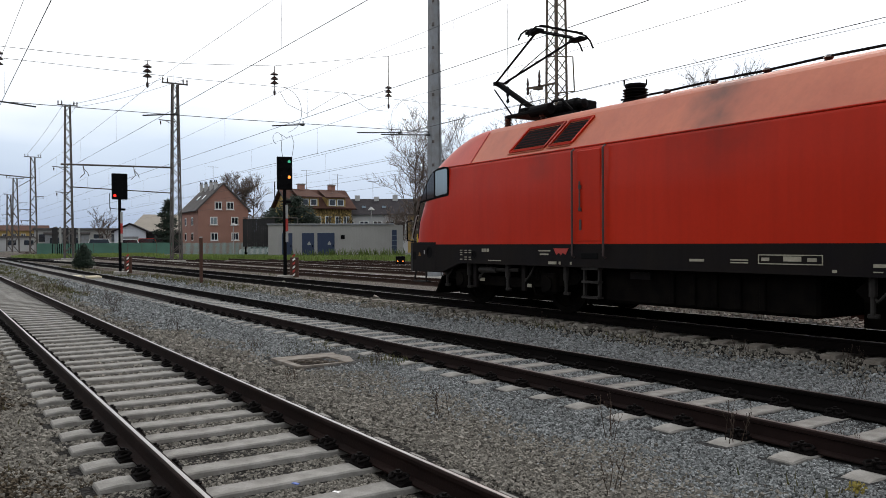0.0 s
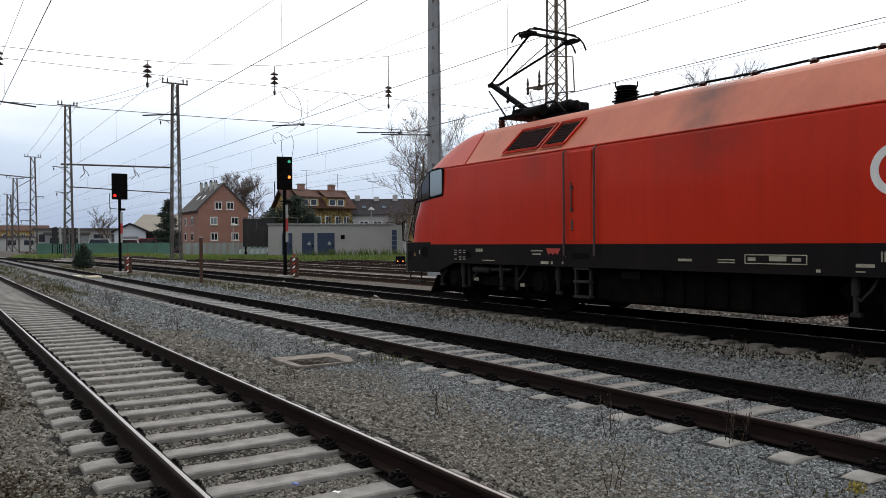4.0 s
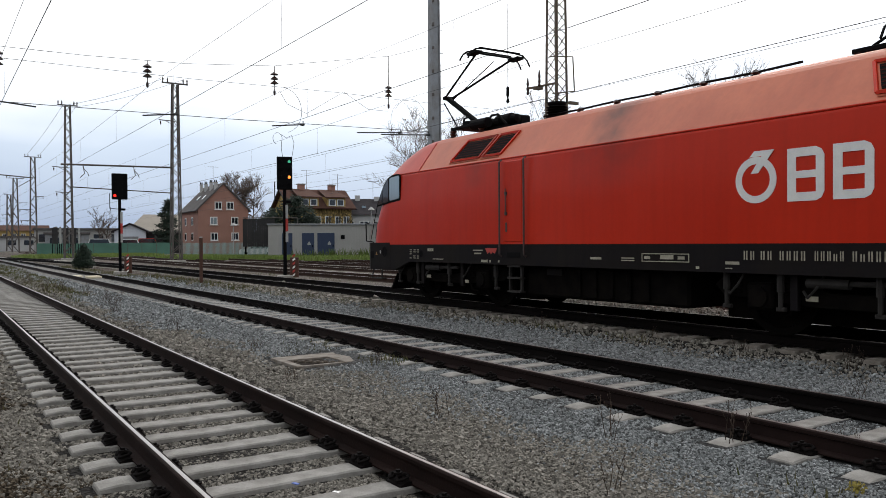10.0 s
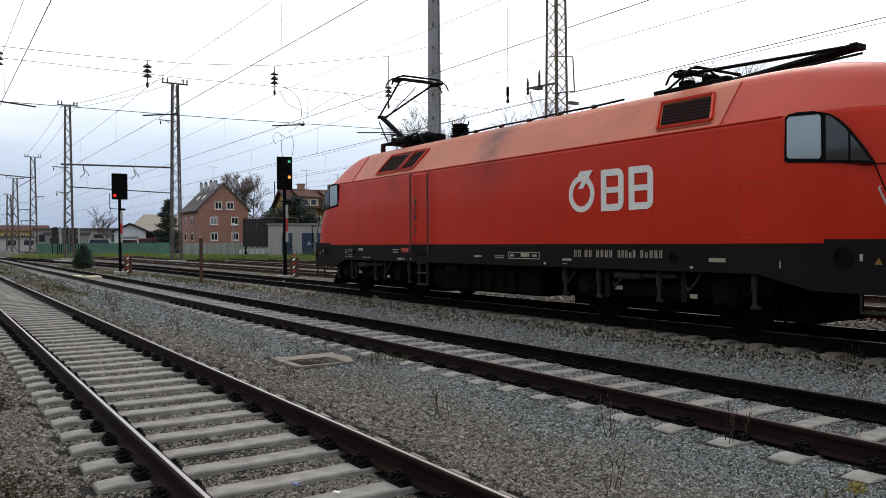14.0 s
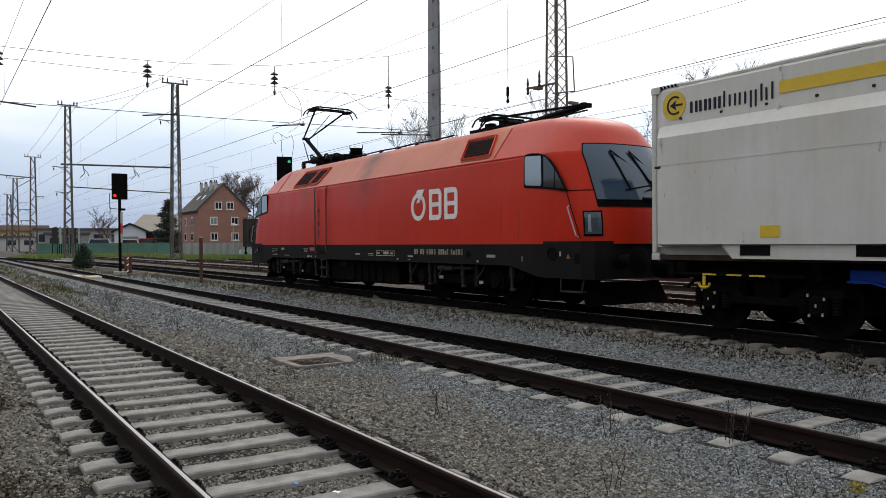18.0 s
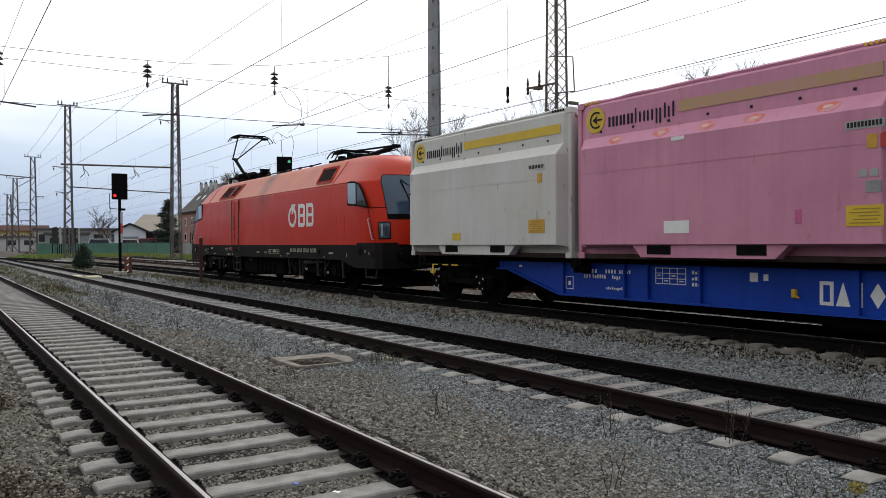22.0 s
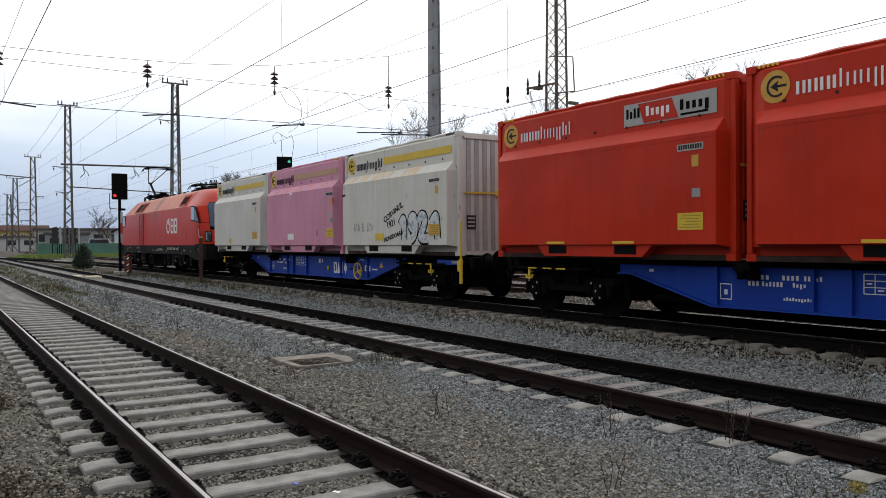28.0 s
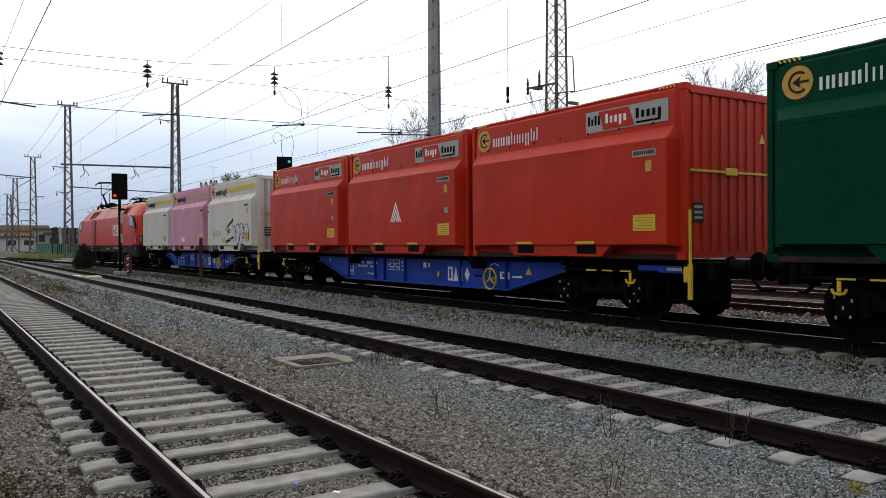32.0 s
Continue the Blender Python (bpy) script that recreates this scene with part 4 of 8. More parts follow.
def build_locomotive():
    lo = thing("locomotive", XC, 8.31, ZC, "red electric locomotive with dark grey frame and one raised pantograph", "locomotive")
    zs = [1.352, 1.6, 1.9, 2.05, 2.2, 2.35, 2.5, 2.65, 2.8, 2.95, 3.06, 3.10, 3.128]
    part("body", Mesh().loft([loco_ring(z) for z in zs]), M["red"], lo, "red body shell with raked rounded cabs", True)
    zr = [3.132, 3.16, 3.25, 3.35, 3.45, 3.55, 3.65, 3.75, 3.83, 3.89, 3.93, 3.96, 3.98]
    hull = [(-loco_w(z), z) for z in zr] + [(loco_w(z), z) for z in reversed(zr)]
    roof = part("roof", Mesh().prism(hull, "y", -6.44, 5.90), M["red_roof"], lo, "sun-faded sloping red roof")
    for s, yj in ((1, 5.905), (-1, -6.445)):
        rings = []
        for z in zr:
            arc = [loco_point(math.pi * i / 22, z, s) for i in range(23)]
            arc = [(p[0], max(p[1], yj) if s > 0 else min(p[1], yj), p[2]) for p in arc]
            rings.append([(s * loco_w(z), yj, z)] + arc + [(-s * loco_w(z), yj, z)])
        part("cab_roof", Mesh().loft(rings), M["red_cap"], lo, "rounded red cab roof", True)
    # gutter lip between the side and the roof, and the cab joints
    lip = Mesh()
    for s in (-1, 1):
        lip.box(s * 1.43, s * 1.472, -7.5, 6.9, 3.118, 3.146, 0.006)
    part("gutter", lip, M["red"], roof)
    for y in (5.92, -6.45):
        for s in (-1, 1):
            part("roof_joint", Mesh().path([(s * (loco_w(z) + 0.004), y, z) for z in (3.14, 3.16, 3.4, 3.6, 3.86)], 0.014, 6), M["mark_red"], roof, "dark red joint strip")
    # air intake panels in the roof slope
    for y0, y1 in ((3.5, 4.62), (2.72, 3.38), (-6.24, -5.16)):
        side = -1
        za, zb = 3.26, 3.74
        skew = 0.22 * (1 if y0 > 0 else -1)

        def at(y, z, g):
            return (side * (loco_w(z) + g), y - skew * (z - za) / (zb - za), z + g * 0.6)
        dark = Mesh().loft([[at(y0 + 0.06, za + 0.05, 0.012), at(y1 - 0.06, za + 0.05, 0.012), at(y1 - 0.06, zb - 0.05, 0.012), at(y0 + 0.06, zb - 0.05, 0.012)],
                            [at(y0 + 0.06, za + 0.05, -0.05), at(y1 - 0.06, za + 0.05, -0.05), at(y1 - 0.06, zb - 0.05, -0.05), at(y0 + 0.06, zb - 0.05, -0.05)]])
        intake = part("air_intake", dark, M["black"], roof, "dark roof air intake grille")
        edge = Mesh()
        for p, q in (((y0, za), (y1, za)), ((y1, za), (y1, zb)), ((y1, zb), (y0, zb)), ((y0, zb), (y0, za))):
            edge.rod(at(p[0], p[1], 0.012), at(q[0], q[1], 0.012), 0.032, 4)
        part("frame", edge, M["red"], intake)
        for q in range(6):
            zq = za + 0.09 + (zb - za - 0.18) * q / 5
            part("louvre", Mesh().rod(at(y0 + 0.08, zq, 0.014), at(y1 - 0.08, zq, 0.014), 0.010, 4), M["intake_red"], intake)
        part("hinge_strip", Mesh().rod(at(y0, za - 0.05, 0.010), at(y1, za - 0.05, 0.010), 0.014, 4), M["red_roof"], intake)
    # frame skirt with its deeper ends
    sk = Mesh()
    poly = [(-8.14, 1.35), (-8.14, 0.71), (-7.98, 0.71), (-7.1, 0.91), (6.3, 0.93), (7.06, 0.70), (7.27, 0.70), (7.27, 1.35)]
    sk.prism(poly, "x", -1.498, -1.40).prism(poly, "x", 1.40, 1.498).box(-1.4, 1.4, -8.3, 7.2, 0.98, 1.34)
    part("frame_skirt", sk, M["dark_grey"], lo, "dark grey frame skirt")
    for s in (-1, 1):
        o = END[s]
        o = END[s] + (0.0 if s > 0 else 0.21)
        end = Mesh().loft([[(-1.503, s * 7.935 + o, z), (-1.503, s * 9.0 + o, z), (-1.40, s * 9.25 + o, z), (1.40, s * 9.25 + o, z), (1.503, s * 9.0 + o, z), (1.503, s * 7.935 + o, z)] for z in (0.70, 1.405)])
        box = part("buffer_beam", end, M["dark_grey"], lo, "dark grey end box with round opening")
        part("opening", Mesh().lathe([(0.115, 0.0), (0.135, -0.012), (0.10, -0.012), (0.10, 0.05)], (-1.505, s * 8.20 + o, 1.17), "x", 20), M["black"], box)
        part("socket_recess", Mesh().box(-1.508, -1.40, s * 8.82 + o, s * 8.98 + o, 0.98, 1.19, 0.01), M["black"], box)
        part("white_plate", marks(-1.505, [(s * 8.44 + o - 0.02, s * 8.44 + o + 0.02, 1.12, 1.21)]), M["white_dull"], box)
        part("warning_triangle", Mesh().prism([(s * 8.66 + o - 0.055, 1.08), (s * 8.66 + o + 0.055, 1.08), (s * 8.66 + o, 1.165)], "x", -1.508, -1.503), M["dull_orange"], box)
        step = Mesh().path([(-1.47, s * 8.42 + o, 0.72), (-1.47, s * 8.42 + o, 0.46), (-1.47, s * 8.98 + o, 0.46), (-1.40, s * 8.98 + o, 0.72)], 0.022, 6).box(-1.49, -1.33, s * 8.42 + o, s * 8.98 + o, 0.445, 0.475)
        part("footstep", step, M["iron"], lo, "grey steel footstep")
        o = END[s]
        for x in (-0.875, 0.875):
            part("buffer", Mesh().lathe([(0.16, 0), (0.16, 0.05), (0.105, 0.06), (0.105, 0.36), (0.08, 0.36), (0.08, 0.46), (0.25, 0.465), (0.26, 0.48), (0.20, 0.50), (0.02, 0.51)] if s > 0 else
                                             [(0.16, 0), (0.16, -0.05), (0.105, -0.06), (0.105, -0.36), (0.08, -0.36), (0.08, -0.46), (0.25, -0.465), (0.26, -0.48), (0.20, -0.50), (0.02, -0.51)],
                                             (x, s * 9.13 + o, 1.05), "y", 18), M["black"], lo, "round black buffer", True)
        hook = Mesh().box(-0.04, 0.04, s * 9.1 + o, s * 9.45 + o, 0.98, 1.06, 0.01).box(-0.1, 0.1, s * 9.4 + o, s * 9.5 + o, 0.7, 1.02, 0.02)
        part("coupling", hook, M["soot"], lo)
        plough = Mesh().loft([[(-1.05, s * 8.30 + o, 0.60), (1.05, s * 8.30 + o, 0.60), (1.05, s * 8.36 + o, 0.60), (-1.05, s * 8.36 + o, 0.60)], [(-1.12, s * 8.50 + o, 0.17), (1.12, s * 8.50 + o, 0.17), (1.12, s * 8.57 + o, 0.17), (-1.12, s * 8.57 + o, 0.17)]])
        part("rail_guard", plough, M["soot"], lo, "black rail guard plate")
        # windscreen and its parts
        wa = 0.84
        ws = part("windscreen", loco_patch(wa, math.pi - wa, 2.17, 3.27, s, 0.010, 14), M["windscreen"], lo, "large raked dark windscreen in a thin black seal", True)
        for a, b in ((wa - 0.014, wa + 0.004), (math.pi - wa - 0.004, math.pi - wa + 0.014)):
            part("frame", loco_patch(a, b, 2.08, 3.285, s, 0.015, 2), M["black"], ws)
        part("frame", loco_patch(wa - 0.014, math.pi - wa + 0.014, 3.27, 3.288, s, 0.015), M["black"], ws)
        part("frame", loco_patch(wa - 0.014, math.pi - wa + 0.014, 2.04, 2.18, s, 0.016), M["black"], ws)
        for a in (1.36, 1.62):
            p0, p1 = Vector(loco_point(a + 0.5, 2.2, s, 0.09)), Vector(loco_point(a - 0.10, 3.15, s, 0.05))
            part("wiper", Mesh().rod(p0, p1, 0.012, 5).rod(p0.lerp(p1, 0.30), Vector(loco_point(a - 0.06, 2.36, s, 0.05)), 0.012, 5).rod(Vector(loco_point(a - 0.10, 3.12, s, 0.04)), Vector(loco_point(a + 0.02, 2.36, s, 0.04)), 0.017, 5)
                 .rod(p0, Vector(loco_point(a + 0.12, 2.19, s, 0.08)), 0.03, 6), M["black"], ws)
        part("sill_rail", Mesh().path([loco_point(a, 2.16, s, 0.07) for a in (wa + 0.05, 1.0, 1.3, 1.57, 1.84, 2.1, math.pi - wa - 0.05)], 0.016, 6), M["black"], ws, "thin rail under the windscreen")
        h0, h1 = 0.57, 0.87
        for a0, a1 in ((h0, h1), (math.pi - h1, math.pi - h0)):
            hl = part("headlight", loco_patch(a0, a1, 1.50, 1.97, s, 0.014, 6, 4), M["black"], lo, "angular headlight in a thin black frame")
            part("lens", loco_patch(a0 + 0.022, a1 - 0.022, 1.535, 1.94, s, 0.022, 6, 4), M["lamp_glass"], hl, "clear lamp glass")
            part("reflector", loco_patch(a0 + 0.07, a0 + 0.12, 1.58, 1.90, s, 0.026, 2, 4), M["pale_glass"], hl, "bright lamp reflector")
        # side windows of the cab: a pale sliding pane, two dark fixed panes under an arch
        g = END[1] if s > 0 else 0.23
        for x in (-1, 1):
            arch = [(s * p + g, q) for p, q in ((7.80, 2.50), (7.815, 3.09), (7.86, 3.135), (8.0, 3.15), (8.24, 3.13), (8.44, 3.075), (8.58, 2.98), (8.70, 2.86), (8.92, 2.565), (9.05, 2.362), (8.35, 2.43), (7.84, 2.47))]
            if s > 0:
                arch = [(p - 0.42, q) for p, q in arch]
            sw = part("side_window", Mesh().prism(arch, "x", x * 1.47, x * 1.507), M["black"], lo, "arched cab side window in a thin black seal")
            k = -0.42 if s > 0 else 0.0

            def pane(pts, face, material, label):
                part("pane", Mesh().prism([(s * p + g + k, q) for p, q in pts], "x", x * 1.49, x * face), M[material], sw, label)
            pane(((7.845, 2.56), (7.845, 3.06), (7.88, 3.10), (8.31, 3.075), (8.34, 3.04), (8.345, 2.52), (8.31, 2.485), (7.88, 2.525)), 1.514, "pale_glass", "bright sliding pane")
            pane(((8.41, 2.46), (8.41, 3.055), (8.47, 3.03), (8.57, 2.95), (8.69, 2.825), (8.715, 2.79), (8.715, 2.43)), 1.511, "glass", "dark fixed pane")
            pane(((8.745, 2.425), (8.745, 2.76), (8.90, 2.55), (9.00, 2.395)), 1.511, "glass", "dark fixed pane")
        kk = g + (-0.42 if s > 0 else 0.0)
        part("cab_joint", Mesh().path([(-1.494, s * 9.04 + kk, 2.36), (-1.498, s * 9.19 + kk, 1.99), (-1.492, s * 9.42 + kk, 1.45)], 0.010, 5), M["black"], lo)
        part("cab_joint", Mesh().path([loco_point(a, 2.36, s, 0.002) for a in [(0.30 if s < 0 else 0.16) + (wa - (0.30 if s < 0 else 0.16)) * i / 8 for i in range(9)]], 0.009, 5), M["black"], lo)
        part("grab_rail", Mesh().path([(-1.50, s * 9.12 + kk, 2.06), (-1.555, s * 9.13 + kk, 2.04), (-1.555, s * 9.37 + kk, 1.50), (-1.49, s * 9.38 + kk, 1.48)], 0.014, 6), M["white_dull"], lo, "pale grab rail")
        if s > 0:
            part("corner_rail", Mesh().path([(-1.46, s * 8.9 + o, 1.42), (-1.5, s * 9.24 + o, 1.45), (-1.5, s * 9.26 + o, 1.92), (-1.4, s * 9.2 + o, 1.95)], 0.016, 6), M["black"], lo, "black corner handrail")
    # machine room door with its handrails
    door = part("side_door", Mesh().box(-1.512, -1.46, 1.84, 2.44, 1.40, 3.06, 0.012), M["red"], lo, "red machine room door")
    part("handle", Mesh().box(-1.545, -1.53, 2.33, 2.36, 1.95, 2.5, 0.005).box(-1.54, -1.51, 2.31, 2.38, 1.95, 2.02, 0.005).box(-1.54, -1.51, 2.31, 2.38, 2.36, 2.43, 0.005), M["rail_grey"], door)
    part("latch", Mesh().box(-1.53, -1.51, 2.31, 2.37, 1.60, 1.8, 0.01), M["rail_grey"], door)
    for y in (1.72, 2.52):
        part("grab_rail", Mesh().path([(-1.50, y, 3.10), (-1.56, y, 3.06), (-1.56, y, 1.14), (-1.50, y, 1.10)], 0.02, 8), M["rail_grey"], lo, "worn grey full-height grab rail")
    part("step_recess", Mesh().box(-1.506, -1.40, 1.87, 2.38, 1.04, 1.23, 0.05), M["black"], lo)
    lad = Mesh()
    for y in (1.96, 2.34):
        lad.box(-1.44, -1.38, y - 0.022, y + 0.022, 0.36, 0.95)
    for z in (0.38, 0.66, 0.9):
        lad.box(-1.48, -1.34, 1.94, 2.36, z - 0.02, z + 0.02)
    part("ladder", lad, M["iron"], lo, "grey steel steps below the door")
    part("service_hatch", Mesh().path([(-1.502, a, b) for a, b in ((-6.90, 1.44), (-7.31, 1.44), (-7.39, 1.53), (-7.39, 2.12), (-7.31, 2.22), (-6.90, 2.24), (-6.82, 2.15), (-6.82, 1.53), (-6.90, 1.44))], 0.006, 4), M["mark_red"], lo,
         "thin outline of a service hatch")
    # roof equipment: pantographs, insulator stack, cables on supports
    pantograph(lo, 5.35, 1, True)
    pantograph(lo, -5.35, -1, False)
    part("roof_insulator", Mesh().lathe([(0.24, 0), (0.24, 0.08), (0.15, 0.10)] + [q for i in range(4) for q in ((0.24, 0.12 + i * 0.055), (0.17, 0.145 + i * 0.055))] + [(0.2, 0.35), (0.2, 0.39)], (-0.35, 2.08, 3.95), "z", 16)
         .path([(-0.5, 2.22, 4.33), (-0.5, 2.22, 4.43)], 0.015, 5).path([(-0.2, 1.94, 4.33), (-0.2, 1.94, 4.43)], 0.015, 5), M["black"], lo, "black ribbed roof insulator")
    wires = Mesh()
    ys = [2.3, 1.2, 0.2, -0.8, -1.8, -2.8, -3.6]
    wires.path([(-0.5, y, 4.07 - 0.015 * (i % 2)) for i, y in enumerate(ys)], 0.02, 6)
    part("roof_cable", wires, M["black"], lo, "black high-voltage cable along the roof")
    for y in ys[1:-1]:
        part("cable_support", Mesh().lathe([(0.07, 0), (0.09, 0.03), (0.05, 0.06), (0.09, 0.09), (0.05, 0.12), (0.08, 0.15), (0.04, 0.19)], (-0.5, y, 3.9), "z", 8), M["insul"], lo)
    part("roof_box", Mesh().box(-0.3, 0.4, -0.9, -0.4, 3.96, 4.08, 0.04), M["grey_metal"], lo)
    # bogies
    for yb in (4.95, -4.95):
        fr = Mesh()
        for s in (-1, 1):
            fr.prism([(yb - 2.35, 0.72), (yb - 2.2, 0.86), (yb - 0.9, 0.90), (yb - 0.5, 0.66), (yb + 0.5, 0.66), (yb + 0.9, 0.90), (yb + 2.2, 0.86), (yb + 2.35, 0.72), (yb + 2.2, 0.58), (yb + 0.7, 0.46), (yb - 0.7, 0.46),
                      (yb - 2.2, 0.58)], "x", s * 1.04, s * 1.24)
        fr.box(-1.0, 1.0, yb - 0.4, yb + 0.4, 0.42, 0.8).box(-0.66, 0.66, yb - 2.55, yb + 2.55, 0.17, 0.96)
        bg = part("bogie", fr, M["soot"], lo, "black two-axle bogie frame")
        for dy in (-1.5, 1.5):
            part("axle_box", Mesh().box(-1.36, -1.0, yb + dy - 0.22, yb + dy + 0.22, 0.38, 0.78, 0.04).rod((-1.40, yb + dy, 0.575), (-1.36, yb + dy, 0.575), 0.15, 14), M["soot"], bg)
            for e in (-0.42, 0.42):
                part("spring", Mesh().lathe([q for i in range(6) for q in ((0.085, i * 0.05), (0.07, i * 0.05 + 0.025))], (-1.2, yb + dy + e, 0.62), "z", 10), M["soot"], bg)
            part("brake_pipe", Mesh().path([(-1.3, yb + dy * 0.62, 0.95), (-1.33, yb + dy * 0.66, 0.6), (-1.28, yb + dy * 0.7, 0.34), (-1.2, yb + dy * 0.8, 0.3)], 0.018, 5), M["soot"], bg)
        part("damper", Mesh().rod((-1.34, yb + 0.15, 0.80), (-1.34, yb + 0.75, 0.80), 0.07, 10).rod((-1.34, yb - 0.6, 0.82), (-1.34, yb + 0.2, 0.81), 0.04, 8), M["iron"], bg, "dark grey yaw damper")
        for dy in (-0.75, 0.95):
            part("spring_post", Mesh().box(-1.36, -1.28, yb + dy - 0.06, yb + dy + 0.06, 0.40, 0.96, 0.01), M["dark_grey"], bg)
        for dy in (-2.05, -0.25, 1.15, 2.05):
            part("damper", Mesh().rod((-1.36, yb + dy, 0.42), (-1.36, yb + dy, 0.66), 0.035, 8).rod((-1.36, yb + dy, 0.66), (-1.36, yb + dy, 0.95), 0.055, 8).box(-1.38, -1.30, yb + dy - 0.07, yb + dy + 0.07, 0.38, 0.44, 0.01), M["iron"], bg, "dark grey vertical damper")
        for dy in (-1.1, 0.5, 1.75):
            part("hose", Mesh().path([(-1.33, yb + dy, 0.93), (-1.40, yb + dy + 0.08, 0.74), (-1.40, yb + dy + 0.22, 0.60), (-1.30, yb + dy + 0.34, 0.68)], 0.02, 6), M["iron"], bg)
        part("marking_plate", Mesh().box(-1.345, -1.335, yb + 0.6, yb + 0.78, 0.55, 0.62).box(-1.345, -1.335, yb - 1.0, yb - 0.86, 0.48, 0.55), M["stencil"], bg)
        part("sand_pipe", Mesh().path([(-1.05, yb - 2.3, 0.7), (-1.0, yb - 2.28, 0.25), (-0.8, yb - 2.2, 0.12)], 0.025, 6), M["soot"], bg)
    for y in (6.45, 3.45, -3.45, -6.45):
        wheelset(lo, y, 0.575)
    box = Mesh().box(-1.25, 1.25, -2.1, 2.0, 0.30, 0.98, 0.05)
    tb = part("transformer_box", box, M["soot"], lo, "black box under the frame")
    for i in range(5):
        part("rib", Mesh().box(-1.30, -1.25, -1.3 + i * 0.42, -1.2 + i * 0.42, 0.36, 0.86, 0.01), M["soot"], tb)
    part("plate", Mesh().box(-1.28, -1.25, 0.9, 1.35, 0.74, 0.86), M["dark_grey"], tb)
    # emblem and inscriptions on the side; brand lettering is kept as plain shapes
    em = Mesh()
    ring_shape(em, -1.501, -3.50, 2.265, 0.335, 0.105, 32, ry=0.335)
    em.prism([(-3.42, 2.36), (-3.54, 2.36), (-3.80, 2.68), (-3.66, 2.68)], "x", -1.509, -1.499)
    em.prism([(-3.40, 2.60), (-3.48, 2.68), (-3.70, 2.68), (-3.66, 2.60)], "x", -1.508, -1.499)
    for y in (-4.0, -4.66):
        # a rounded block with two slots
        for y0, y1, z0, z1 in ((y - 0.13, y, 1.93, 2.66), (y - 0.42, y - 0.13, 1.93, 2.05), (y - 0.42, y - 0.13, 2.245, 2.345), (y - 0.42, y - 0.13, 2.54, 2.66)):
            em.box(-1.507, -1.499, y0, y1, z0, z1)
        em.prism([(y - 0.42, 1.93), (y - 0.50, 1.97), (y - 0.54, 2.05), (y - 0.54, 2.54), (y - 0.50, 2.62), (y - 0.42, 2.66)], "x", -1.507, -1.499)
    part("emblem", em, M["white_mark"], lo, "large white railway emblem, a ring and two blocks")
    digits = [r for y, w, ups in ((-3.30, 0.17, "uu"), (-3.58, 0.17, "uu"), (-3.88, 0.38, "uuuu"), (-4.40, 0.40, "uuuxu"), (-4.92, 0.46, "uxuuu")) for r in word(y, 1.115, w, 0.13, ups, 0.85)]
    digits = [q for y0, y1, z0, z1 in digits for q in ((y0, y0 + 0.30 * (y1 - y0), z0, z1), (y1 - 0.30 * (y1 - y0), y1, z0, z1))]
    part("vehicle_number", marks(-1.500, digits), M["stencil"], lo, "row of pale bars for the vehicle number")
    part("maker_bar", marks(-1.500, [(-0.38, -0.11, 1.075, 1.115)]), M["stencil"], lo)
    part("data_bar", marks(-1.500, [(-1.16, -0.86, 1.10, 1.118), (-1.16, -0.86, 1.06, 1.078)]), M["stencil"], lo)
    dp = Mesh()
    for r in ((-2.2, -1.1, 1.005, 1.02), (-2.2, -1.1, 1.13, 1.145), (-2.2, -2.185, 1.02, 1.13), (-1.115, -1.1, 1.02, 1.13), (-1.3, -1.16, 1.05, 1.10), (-1.85, -1.55, 1.05, 1.12), (-2.1, -1.95, 1.05, 1.10)):
        dp.box(-1.507, -1.497, -1.33 + (r[0] + 1.1) * 0.89, -1.33 + (r[1] + 1.1) * 0.89, r[2] + 0.05, r[3] + 0.05)
    part("data_plate", dp, M["stencil"], lo)
    part("revision_bar", marks(-1.500, [(-3.22, -2.98, 1.04, 1.085), (-3.1, -2.98, 0.975, 0.99)]), M["stencil"], lo)
    part("marks", marks(-1.500, [(y - 0.045, y + 0.045, 1.01 + 0.05 * k, 1.03 + 0.05 * k) for y in (6.22, 6.04, 5.88) for k in range(5) if (k + int(y * 50)) % 4] + [(5.36, 5.43, 1.19, 1.26), (5.27, 5.34, 1.19, 1.26), (5.18, 5.25, 1.19, 1.26), (3.2, 3.55, 1.21, 1.235), (3.25, 3.5, 1.14, 1.17),
                                  (3.02, 3.25, 0.965, 1.02), (2.9, 2.95, 0.965, 1.02), (2.6, 2.64, 0.97, 1.02), (4.75, 5.2, 1.0, 1.02), (-2.5, -2.44, 0.96, 1.0), (-6.0, -5.94, 0.96, 1.0), (-6.6, -6.3, 1.07, 1.13)]), M["stencil"], lo)
    part("name_plate", Mesh().prism([(3.1, 1.27), (2.68, 1.27), (2.76, 1.15), (2.84, 1.19), (2.89, 1.14), (2.94, 1.19), (3.02, 1.15)], "x", -1.506, -1.497), M["mark_red"], lo, "small red winged plate")
    for y in (5.72, -5.62):
        part("round_socket", Mesh().lathe([(0.075, 0.0), (0.085, -0.012), (0.065, -0.012), (0.06, 0.03)], (-1.499, y, 1.13), "x", 16), M["black"], lo)
    cab = bpy.data.curves.new("cab_number", "FONT")
    cab.body, cab.size, cab.extrude = "1", 0.16, 0.003
    tmp = new("cab_number", cab)
    me = bpy.data.meshes.new_from_object(tmp.evaluated_get(bpy.context.evaluated_depsgraph_get()))
    bpy.data.objects.remove(tmp)
    me.materials.append(M["white_dull"])
    num = part("cab_number", me, None, lo)
    num.matrix_basis = Matrix(((0, 0, -1, -1.502), (-1, 0, 0, -7.46), (0, 1, 0, 1.0), (0, 0, 0, 1)))
    return lo


